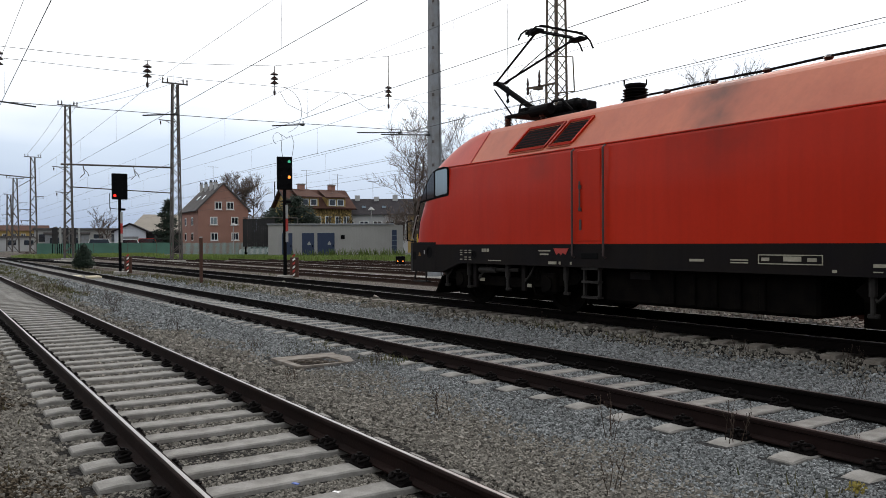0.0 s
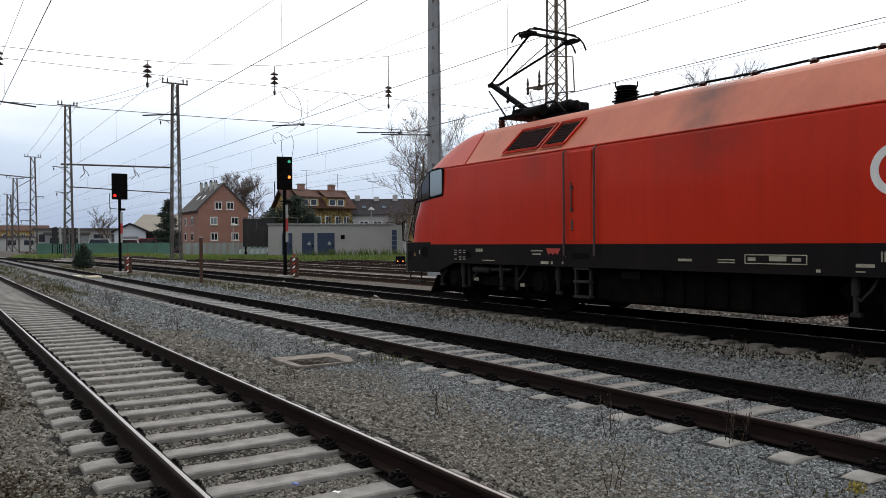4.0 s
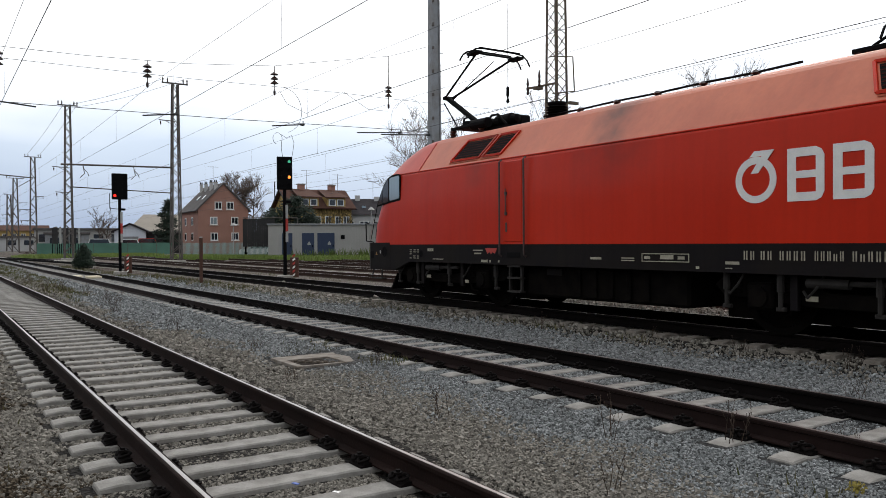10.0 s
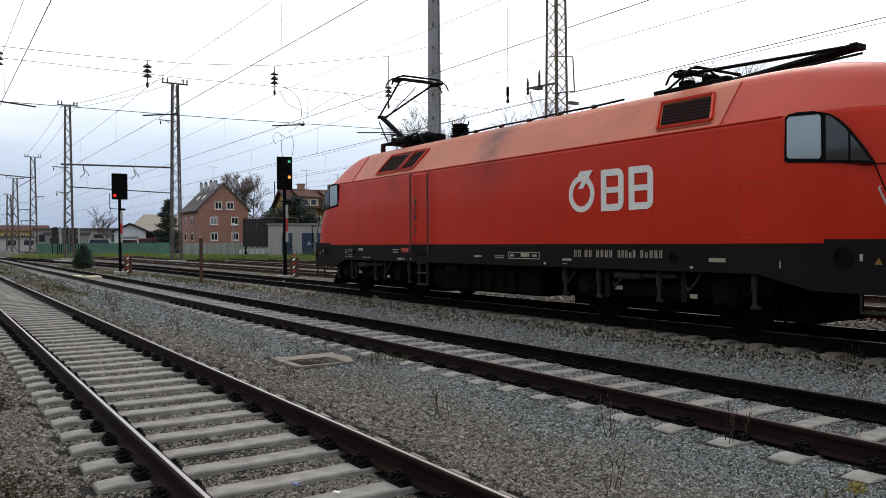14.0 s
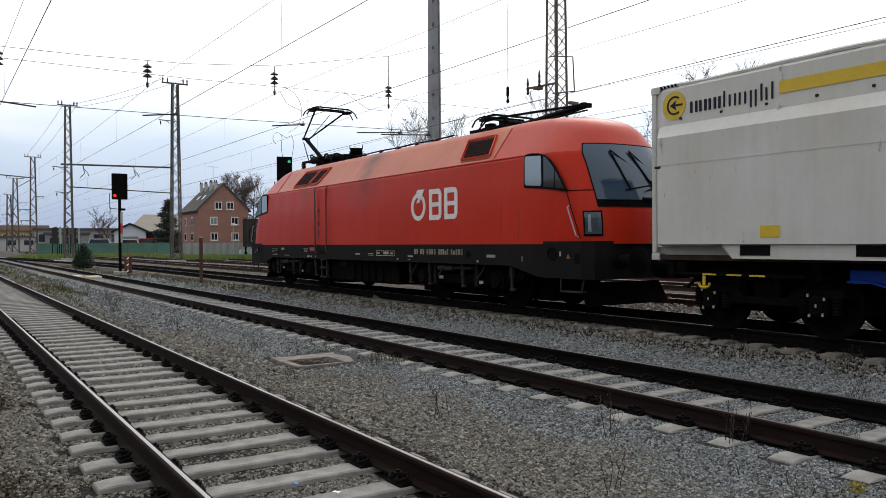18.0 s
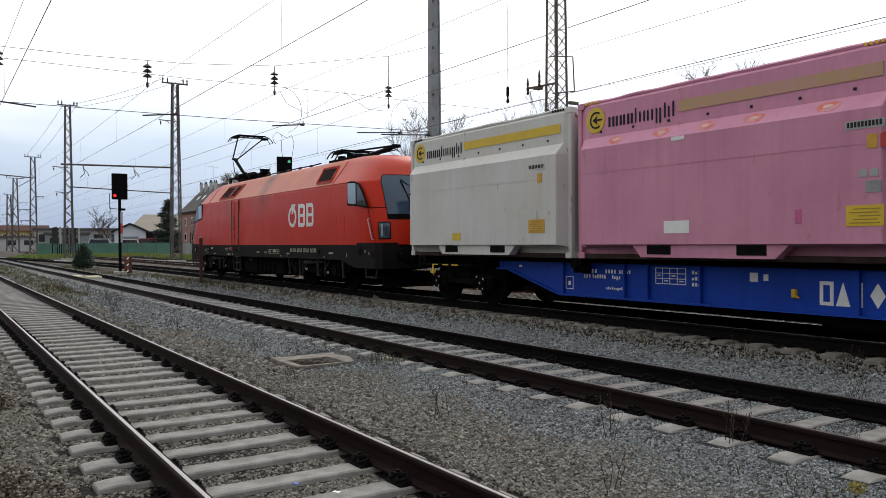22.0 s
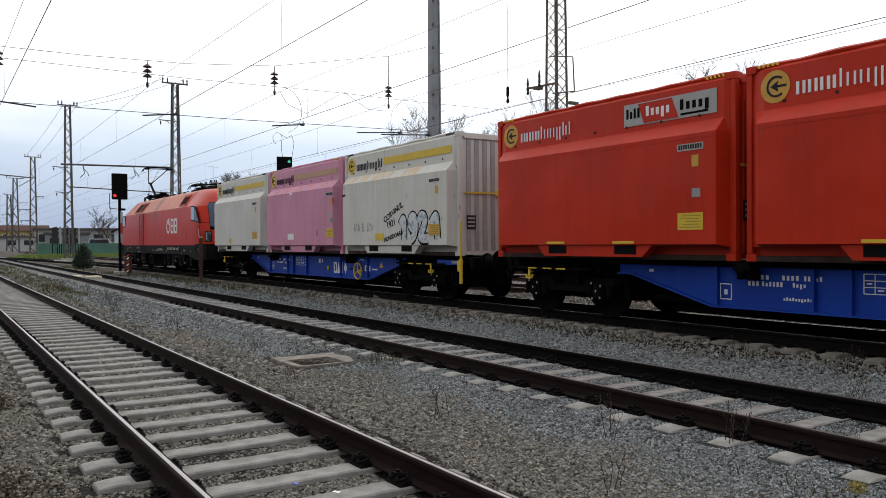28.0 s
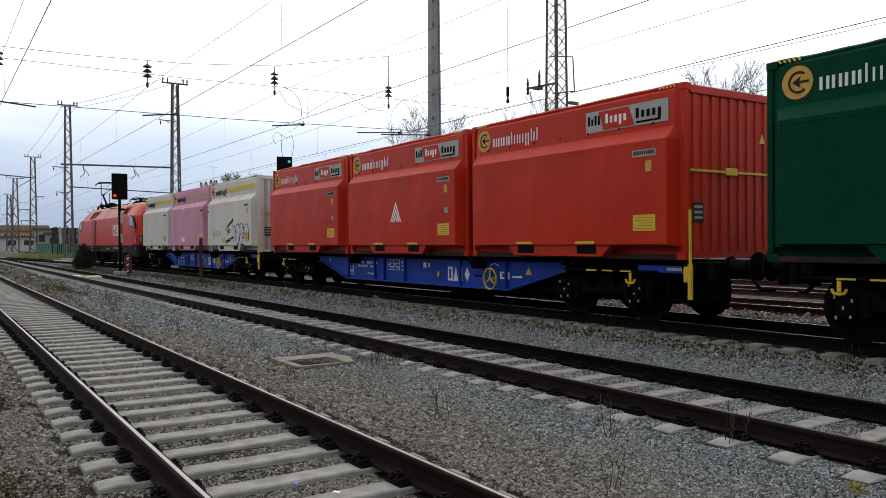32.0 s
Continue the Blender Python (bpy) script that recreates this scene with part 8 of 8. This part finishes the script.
def bare_tree(x, y, h, seed, label, trunk=0.16, depth=4, droop=0.0, fine=0.02, forks=1, spread=0.5, z0=0.0):
    rng = random.Random(seed)
    t = thing("tree", x, y, z0, label, "tree", "bare trees")
    wood, twigs = Mesh(), Mesh()
    for k in range(forks):
        a = 2 * math.pi * k / max(1, forks) + rng.random()
        d = Vector((math.cos(a) * 0.25, math.sin(a) * 0.25, 1)) if forks > 1 else Vector((rng.uniform(-0.08, 0.08), 0, 1))
        p = Vector((0, 0, -0.2))
        e = p + d.normalized() * h * 0.26
        wood.rod(p, e, trunk, 7, trunk * 0.75, caps=False)
        for i in range(4):
            e2 = e + (d + Vector((rng.uniform(-0.1, 0.1), rng.uniform(-0.1, 0.1), 0.5))).normalized() * h * 0.14
            wood.rod(e, e2, trunk * (0.75 - 0.15 * i), 6, trunk * (0.6 - 0.15 * i), caps=False)
            for _ in range(3):
                b = rng.random() * 6.283
                branch(wood, twigs, e.lerp(e2, rng.random()), (math.cos(b) * spread * 1.6, math.sin(b) * spread * 1.6, 0.75), h * rng.uniform(0.16, 0.26), trunk * 0.36, depth - 1, rng, droop, fine)
            e = e2
        branch(wood, twigs, e, d, h * 0.2, trunk * 0.25, depth - 1, rng, droop, fine)
    part("trunk", wood, M["bark"], t)
    tagged(part("crown", twigs, M["twig"], t, "open crown of bare twigs"), kind="stuff")
    return t


bare_tree(38.8, 64.3, 12.0, 3, "slender bare birch with drooping twigs behind the grey building", 0.16, 4, 0.25, 0.014, 1, 0.45)
bare_tree(41.2, 66.5, 10.5, 8, "slender bare birch with drooping twigs behind the grey building", 0.13, 4, 0.25, 0.014, 1, 0.45)
bare_tree(45.0, 66.2, 12.4, 5, "bare tree with reddish twigs behind the train", 0.18, 4, 0.05, 0.014, 1, 0.6)
bare_tree(51.2, 62.1, 14.5, 6, "bare tree with reddish twigs behind the train", 0.2, 4, 0.0, 0.014, 1, 0.6)
bare_tree(55.2, 47.6, 12.2, 29, "wide bare tree with dense twigs behind the train", 0.22, 4, 0.0, 0.016, 2, 0.8)
bare_tree(58.0, 45.8, 14.2, 9, "wide bare tree with dense twigs behind the train", 0.25, 4, 0.0, 0.016, 2, 0.8)
bare_tree(62.0, 44.0, 13.6, 19, "wide bare tree with dense twigs behind the train", 0.25, 4, 0.0, 0.016, 2, 0.8)
bare_tree(48.8, 147.5, 13.6, 7, "round bare tree behind the brown house", 0.26, 5, 0.0, 0.013, 1, 0.9)
bare_tree(51.6, 146.0, 12.4, 17, "round bare tree behind the brown house", 0.26, 4, 0.0, 0.016, 1, 0.9)
bare_tree(29.5, 171.8, 8.2, 12, "small bare tree beyond the green fence", 0.16, 3, 0.0, 0.025, 2, 0.55)
bare_tree(9.6, 176.0, 8.0, 14, "small bare tree far down the line", 0.14, 3, 0.0, 0.022, 1, 0.8)
for _k, (_x, _y, _h) in enumerate(((41.6, 72.5, 5.2), (43.2, 71.0, 5.4), (44.6, 70.0, 5.0), (46.2, 69.2, 5.0))):
    bare_tree(_x, _y, _h, 31 + _k, "leafless brown shrub beside the grey building", 0.06, 3, 0.0, 0.014, 4, 0.8)


def leaf_mass(blobs, count, size, rng, needle=False):
    """Many small leaves or needle sprays through a set of ellipsoids."""
    m = Mesh()
    for _ in range(count):
        c, r = blobs[rng.randrange(len(blobs))]
        d = Vector((rng.gauss(0, 1), rng.gauss(0, 1), rng.gauss(0, 1))).normalized() * (rng.random() ** 0.4)
        p = Vector(c) + Vector((d.x * r[0], d.y * r[1], d.z * r[2]))
        a = Vector((rng.uniform(-1, 1), rng.uniform(-1, 1), rng.uniform(-0.5, 1))).normalized() * size * rng.uniform(0.6, 1.5)
        b = a.orthogonal().normalized() * size * (0.18 if needle else 0.45)
        m.add([p, p + a * 0.5 + b, p + a, p + a * 0.5 - b], [(0, 1, 2, 3)])
    return m


rng0 = random.Random(4)
bu = thing("shrub", 8.95, 59.8, -0.1, "dense dark evergreen shrub between the tracks", "shrub")
part("stem", Mesh().rod((0, 0, -0.1), (0, 0, 0.9), 0.05, 6).rod((0, 0, 0.2), (0.4, 0.1, 1.0), 0.03, 5).rod((0, 0, 0.2), (-0.4, -0.1, 1.0), 0.03, 5), M["bark"], bu)
tagged(part("crown", leaf_mass([((c[0] * 0.72, c[1], c[2] * 1.08), (r[0] * 0.72, r[1] * 0.8, r[2])) for c, r in [((0, 0, 0.42), (0.95, 0.8, 0.5)), ((0.45, 0, 0.3), (0.6, 0.6, 0.35)), ((-0.45, 0, 0.35), (0.6, 0.6, 0.4)), ((0, 0, 0.6), (0.75, 0.75, 0.62)), ((0.35, 0, 0.9), (0.35, 0.4, 0.45)), ((-0.3, 0, 0.75), (0.45, 0.4, 0.6)), ((0.05, 0, 1.2), (0.28, 0.3, 0.42))]], 4200, 0.15, rng0, True), M["needle"], bu, "dark dense foliage"), kind="stuff")
iv = thing("evergreen_tree", 44.6, 109.4, 0, "broad dark evergreen before the yellow house", "tree")
part("trunk", Mesh().rod((0, 0, -0.1), (0, 0, 6.0), 0.28, 7, 0.1), M["bark"], iv)
tagged(part("crown", leaf_mass([((-2.0, 0.6, 5.3), (2.0, 1.8, 1.5)), ((0.2, 0, 6.6), (1.9, 1.8, 1.7)), ((1.6, -0.4, 5.9), (2.0, 1.8, 1.6)), ((-0.6, 0, 4.0), (3.2, 2.0, 1.6)), ((2.8, -0.8, 4.8), (1.3, 1.4, 1.3)), ((0.8, 0, 7.8), (0.9, 0.9, 0.7)), ((-3.2, 1.0, 4.6), (1.0, 1.0, 0.9))], 5200, 0.55, rng0, True), M["needle"], iv, "dark dense foliage"), kind="stuff")
fi = thing("fir_tree", 32.4, 132.0, 0, "dark conifer beside the brown house", "tree")
part("trunk", Mesh().rod((0, 0, -0.1), (0, 0, 8.6), 0.2, 7, 0.04), M["bark"], fi)
tagged(part("crown", leaf_mass([((0.3 * math.sin(i * 2.1), 0, 1.6 + i * 0.95), (2.5 - 0.29 * i, 2.2 - 0.26 * i, 0.42)) for i in range(8)], 2600, 0.55, rng0, True), M["needle"], fi, "layered dark branches"), kind="stuff")

# far wooded ridge round the horizon
_rg = random.Random(11)
_wood = Mesh()
for _i in range(900):
    _a = radians(-28 + 108 * _i / 900)
    _d = 640 + _rg.uniform(-25, 25)
    _h = 11.5 + 3.0 * math.sin(_i * 0.031) + 1.6 * math.sin(_i * 0.11 + 1) + _rg.uniform(-1.3, 1.3)
    _c = Vector((math.sin(_a) * _d, math.cos(_a) * _d, 0))
    _w = _rg.uniform(2.0, 4.2)
    _ring = [(_c.x + _w * math.cos(k * 1.047), _c.y + _w * math.sin(k * 1.047)) for k in range(6)]
    _wood.loft([[(p[0], p[1], -1) for p in _ring], [(p[0], p[1], _h * 0.62) for p in _ring], [(_c.x + (p[0] - _c.x) * 0.6, _c.y + (p[1] - _c.y) * 0.6, _h * 0.88) for p in _ring],
                [(_c.x + (p[0] - _c.x) * 0.15, _c.y + (p[1] - _c.y) * 0.15, _h) for p in _ring]], True)
tagged(new("far_woods", _wood.mesh("far_woods", M["tile_grey"])), "hazy grey-brown woods on the horizon", "woods", kind="stuff")

# ---- near ground: stones, weeds, the drain pit ----
TRACK_ROWS = ((2.147, -3.0 + 0.05), (6.75, -3.0 + 0.12), (XC, -3.0 + 0.14))


def stone_free(x, y, size):
    """True where a sleeper or a rail or the pit leaves no room for a stone."""
    for xt, y0 in TRACK_ROWS:
        if abs(x - xt) < 1.28:
            k = (y - y0) / 0.6
            if abs(k - round(k)) * 0.6 < 0.125 + 0.75 * size:
                return True
            if abs(abs(x - xt) - 0.7525) < 0.1:
                return True
    return 4.22 < x < 5.55 and 10.2 < y < 11.7


def stones(name, label, material, zones, seed):
    """Broken stones lying in the ballast; zones of (distance from, to, a square metre, size), kept by a test of x."""
    rng = random.Random(seed)
    vs, fs = [], []
    corners = [(-1, -1, -1), (1, -1, -1), (1, 1, -1), (-1, 1, -1), (-1, -1, 1), (1, -1, 1), (1, 1, 1), (-1, 1, 1)]
    faces = [(3, 2, 1, 0), (4, 5, 6, 7), (0, 1, 5, 4), (1, 2, 6, 5), (2, 3, 7, 6), (3, 0, 4, 7)]
    for d0, d1, dens, size, keep in zones:
        area = math.radians(66) / 2 * (d1 * d1 - d0 * d0)
        for _ in range(int(area * dens)):
            d = math.sqrt(rng.uniform(d0 * d0, d1 * d1))
            a = math.radians(rng.uniform(0, 66))
            x, y = d * math.sin(a), d * math.cos(a)
            if not keep(x + 0.5 * noise.noise((x * 0.9, y * 0.9, 3.0)) + rng.gauss(0, 0.16)) or stone_free(x, y, size):
                continue
            s = size * rng.uniform(0.55, 1.35)
            if rng.random() < 0.06:
                s *= 1.35
            q = Euler((rng.uniform(0, 6.28), rng.uniform(0, 6.28), rng.uniform(0, 6.28))).to_matrix()
            z = ground_z(x, y) + s * rng.uniform(-0.05, 0.5)
            if min(abs(x - xt) for xt, _y in TRACK_ROWS[:2]) < 1.25:
                z -= 0.45 * s
            dims = (s * rng.uniform(0.52, 0.72), s * rng.uniform(0.45, 0.6), s * rng.uniform(0.38, 0.52))
            k = len(vs)
            for c in corners:
                v = q @ Vector((c[0] * dims[0] * rng.uniform(0.55, 0.95), c[1] * dims[1] * rng.uniform(0.55, 0.95), c[2] * dims[2] * rng.uniform(0.6, 0.95)))
                vs.append((x + v.x, y + v.y, z + v.z))
            fs += [tuple(k + i for i in f) for f in faces]
    me = bpy.data.meshes.new(name)
    me.from_pydata(vs, [], fs)
    me.materials.append(material)
    tagged(new(name, me), label, "gravel", kind="stuff")


stones("brown_ballast", "loose brown grey ballast stones round the near track", M["stone"],
       ((3.2, 7.0, 2900, 0.0235, lambda x: 0.6 < x < 4.7), (7.0, 11.0, 1600, 0.030, lambda x: 0.6 < x < 4.7), (11.0, 17.0, 520, 0.046, lambda x: x < 4.3), (17.0, 30.0, 190, 0.05, lambda x: x < 3.8), (30.0, 46.0, 60, 0.07, lambda x: x < 4.6)), 21)
stones("grey_gravel", "fine blue grey gravel between the tracks", M["stone_blue"],
       ((3.2, 7.0, 3900, 0.0175, lambda x: 4.4 < x < 9.75), (7.0, 11.0, 2500, 0.0215, lambda x: 4.4 < x < 9.75), (11.0, 17.0, 980, 0.031, lambda x: 4.2 < x < 9.75), (17.0, 30.0, 260, 0.047, lambda x: 3.7 < x < 9.7), (30.0, 46.0, 55, 0.065, lambda x: 4.4 < x < 9.7)), 22)
stones("stained_ballast", "rust stained ballast under the train", M["stone"],
       ((9.5, 14.0, 420, 0.026, lambda x: 9.7 < x < 10.4), (14.0, 24.0, 160, 0.036, lambda x: 9.7 < x < 10.4), (9.5, 14.0, 320, 0.04, lambda x: 10.2 < x < 13.2), (14.0, 22.0, 150, 0.055, lambda x: 10.2 < x < 13.2), (22.0, 34.0, 40, 0.08, lambda x: 9.5 < x < 13.2), (14.0, 24.0, 70, 0.06, lambda x: 13.2 < x < 17.5)), 23)
stones("path_stones", "dark brown earth and small stones at the path edge", M["earth_stone"],
       ((3.5, 9.0, 1700, 0.022, lambda x: -0.5 < x < 0.7), (9.0, 16.0, 420, 0.035, lambda x: x < 0.75)), 24)

for _x, _y, _m, _lab in ((2.17, 5.27, "paint_blue", "small blue paint mark on a sleeper"), (2.33, 4.93, "white_mark", "small white paint mark on a sleeper")):
    _pm = thing("survey_mark", _x, _y, -0.176, _lab, "paint mark", "survey marks", 25)
    part("dab", Mesh().prism([(-0.016, -0.03), (0.018, -0.024), (0.013, 0.028), (-0.010, 0.032)], "z", -0.004, 0.0022), M[_m], _pm)
pit = thing("drain_pit", 4.87, 10.96, -0.213, "square concrete drain frame with an open dark shaft", "drain")
for _a in ((-0.53, 0.56, 0.16, 0.54), (-0.53, 0.56, -0.51, -0.46), (-0.53, -0.42, -0.46, 0.16), (0.25, 0.56, -0.46, 0.16)):
    part("frame_beam", Mesh().box(_a[0], _a[1], _a[2], _a[3], -0.25, 0.008, 0.006), M["sleeper_old"], pit)
# nearly flush dark block stands in for the shaded depth of the shaft
part("shaft", Mesh().box(-0.43, 0.26, -0.47, 0.17, -0.40, -0.02), M["dirt_dark"], pit, "dark earth in the shaft")
for _i in range(26):
    _px, _py = -0.38 + 0.6 * ((_i * 0.618) % 1), -0.42 + 0.54 * ((_i * 0.377) % 1)
    part("rubble", Mesh().box(_px - 0.03, _px + 0.035, _py - 0.03, _py + 0.03, -0.03, -0.008 + 0.012 * (_i % 3), 0.012), M["dirt"], pit)


def weed(x, y, h, n, rng, m, spread=0.12):
    for _ in range(n):
        a = rng.random() * 6.283
        p = Vector((x + rng.uniform(-spread, spread), y + rng.uniform(-spread, spread), ground_z(x, y) - 0.02))
        d = Vector((math.cos(a) * 0.25, math.sin(a) * 0.25, 1))
        hh = h * rng.uniform(0.5, 1.1)
        q = p
        for i in range(3):
            e = q + d.normalized() * hh / 3
            m.rod(q, e, 0.0045 - 0.001 * i, 3, 0.0035 - 0.001 * i, caps=False)
            if i > 0:
                for _k in range(2):
                    b = rng.random() * 6.283
                    m.rod(e, e + Vector((math.cos(b) * 0.4, math.sin(b) * 0.4, 0.7)).normalized() * hh * 0.22, 0.002, 3, caps=False)
                    c = e + Vector((math.cos(b) * 0.4, math.sin(b) * 0.4, 0.7)).normalized() * hh * 0.22
                    m.add([c, c + Vector((0.014, 0.006, 0.012)), c + Vector((0.004, 0.012, 0.024))], [(0, 1, 2)])
            d = d + Vector((rng.uniform(-0.2, 0.2), rng.uniform(-0.2, 0.2), 0))
            q = e


_wr = random.Random(8)
WEEDS = ((4.25, 6.67, 0.30, 5), (5.13, 5.08, 0.36, 5), (4.03, 3.96, 0.3, 4), (5.77, 4.27, 0.32, 6), (9.75, 11.6, 0.3, 6), (10.05, 9.1, 0.2, 6), (9.9, 7.2, 0.24, 6), (9.95, 5.6, 0.26, 9), (9.85, 4.9, 0.28, 10),
         (4.09, 22.1, 0.6, 18), (4.2, 24.4, 0.4, 10), (4.13, 16.3, 0.35, 7), (4.5, 29.8, 0.4, 12), (4.1, 33, 0.4, 12), (7.9, 4.4, 0.34, 6), (6.3, 3.6, 0.15, 6), (4.5, 12.6, 0.2, 8), (5.4, 9.9, 0.2, 8), (3.9, 9.4, 0.16, 6), (3.3, 31, 0.5, 16), (2.9, 35, 0.5, 16), (3.6, 39, 0.5, 18))
for _x, _y, _h, _n in WEEDS:
    _m = Mesh()
    weed(0, 0, _h, _n, _wr, _m)
    _t = thing("weed", _x, _y, 0, "dry brown weed stalks growing in the gravel", "weed", "weeds")
    _m.v = [(v[0], v[1], v[2] - ground_z(0, 0) + ground_z(_x, _y)) for v in _m.v]
    tagged(part("stalk", _m, M["weed"], _t), kind="stuff")

# grass: short tufts in patches, and the green strip before the fence and the grey building
_gr = random.Random(15)


def grass(name, label, patches, blade, material):
    m = Mesh()
    for x0, x1, y0, y1, n in patches:
        for _ in range(n):
            x, y = _gr.uniform(x0, x1), _gr.uniform(y0, y1)
            if noise.noise((x * 0.8, y * 0.8, 7.0)) < -0.05 and n < 3000:
                continue
            a = _gr.random() * 6.283
            h = blade * _gr.uniform(0.5, 1.4)
            p = Vector((x, y, ground_z(x, y) - 0.01))
            w = Vector((math.cos(a), math.sin(a), 0)) * h * 0.10
            m.add([p - w, p + w, p + Vector((_gr.uniform(-0.4, 0.4) * h, _gr.uniform(-0.4, 0.4) * h, h))], [(0, 1, 2)])
    tagged(new(name, m.mesh(name, material)), label, "grass", kind="stuff")


grass("trackside_grass", "sparse green grass tufts along the gravel edge",
      ((3.5, 4.3, 24.0, 30.0, 300), (3.2, 3.9, 30.0, 42.0, 900), (4.5, 6.0, 11.7, 13.0, 160), (5.2, 6.0, 9.6, 10.6, 200), (9.85, 10.2, 9.0, 22.0, 700), (9.4, 10.2, 22.0, 44.0, 3600), (12.5, 15.2, 28.0, 60.0, 2600), (5.0, 6.0, 3.0, 3.8, 120),
       (0.0, 0.7, 5.0, 12.0, 120)), 0.085, M["olive"])
grass("weedy_patch", "olive weeds and grass between the two near tracks", ((3.7, 4.7, 26.0, 31.0, 700), (3.5, 4.6, 31.0, 38.0, 1500), (3.5, 5.2, 38.0, 60.0, 2900), (3.6, 5.5, 60.0, 85.0, 2900), (8.3, 9.6, 40.0, 70.0, 2400), (9.2, 10.2, 27.0, 46.0, 1300)), 0.14, M["olive"])
grass("verge_grass", "long green grass before the fence and the grey building",
      ((26.0, 31.0, 70.0, 82.0, 9000), (28.0, 34.5, 64.0, 74.5, 5200), (33.5, 41.5, 58.0, 69.5, 5200), (9.0, 26.0, 106.0, 119.0, 12000), (21.0, 27.0, 77.0, 91.0, 11000)), 0.42, M["grass"])
_wg = Mesh()
for _i in range(60):
    _x = 30.0 + 9.5 * _gr.random()
    _y = 75.6 - (_x - 29.0) * 0.65 - 1.2
    for _k in range(10):
        _a = _gr.random() * 6.283
        _p = Vector((_x + _gr.uniform(-0.3, 0.3), _y, 0))
        _h = _gr.uniform(0.5, 1.2)
        _wg.add([_p, _p + Vector((math.cos(_a) * 0.12, math.sin(_a) * 0.12, _h * 0.5)), _p + Vector((math.cos(_a) * 0.3, 0.1, _h))], [(0, 1, 2)])
tagged(new("tall_weeds", _wg.mesh("tall_weeds", M["grass"])), "tall green weeds against the grey building", "weeds", kind="stuff")
_fl = thing("flower_tuft", 5.31, 2.96, -0.22, "small yellow green tuft in the gravel", "weed")
part("leaves", leaf_mass([((0, 0, 0.05), (0.06, 0.06, 0.05))], 90, 0.026, _gr), M["tuft"], _fl)

# ---- what moves ----
S_HALF = (0.0, 0.0, 0.0, 0.005, 0.019, 0.049, 0.095, 0.155, 0.224, 0.297, 0.373, 0.451, 0.536, 0.633, 0.753, 0.907, 1.101, 1.337, 1.607, 1.899, 2.207, 2.531, 2.88, 3.263, 3.688, 4.16, 4.678, 5.235, 5.823, 6.436, 7.07, 7.729, 8.418, 9.142, 9.907, 10.712, 11.555, 12.432, 13.343, 14.287, 15.266, 16.279, 17.324, 18.402, 19.515, 20.671, 21.865, 23.092, 24.346, 25.626, 26.938, 28.285, 29.672, 31.099, 32.565, 34.07, 35.611, 37.188, 38.801, 40.443, 42.107, 43.786, 45.474, 47.167, 48.866)


def gone(t):
    """Metres that the train has rolled at t seconds."""
    return float(np.interp(t, [0.5 * i for i in range(65)], S_HALF))


def ride(y, half):
    """The pose of a vehicle whose middle is at y and whose bogies stand half metres from it."""
    xa, xb = track_x(y - half), track_x(y + half)
    return (xa + xb) / 2, -math.degrees(math.atan2(xb - xa, 2 * half))


def motions():
    times = [0.5 * i for i in range(65)]
    rows = []
    for t in times:
        y = 8.31 + gone(t)
        x, a = ride(y, 4.95)
        rows.append((t, pose(x, y, ZC, 0, 0, a)))
    walk(LOCO, rows)
    for w, y0 in WAGONS:
        rows = []
        for t in times:
            x, a = ride(y0 + gone(t), 7.1)
            rows.append((t, pose(x, y0 + gone(t), ZC, 0, 0, a)))
        walk(w, rows)
    for i, (c, y0) in enumerate(CONTAINERS):
        yc = LOADS[min(i // 3, 2)][0]
        rows = []
        for t in times:
            x, a = ride(yc + gone(t), 7.1)
            rows.append((t, pose(x, yc + gone(t), 0, 0, 0, a) @ pose(0, y0 - yc, 1.23)))
        walk(c, rows)
    fine = [0.0, 1.0] + [1.0 + 0.125 * i for i in range(1, 249)]
    for wheel, r, y in WHEELS:
        walk(wheel, [(t, pose(0, y, r, -math.degrees(gone(t) / r))) for t in fine])


lay_sleepers()
motions()
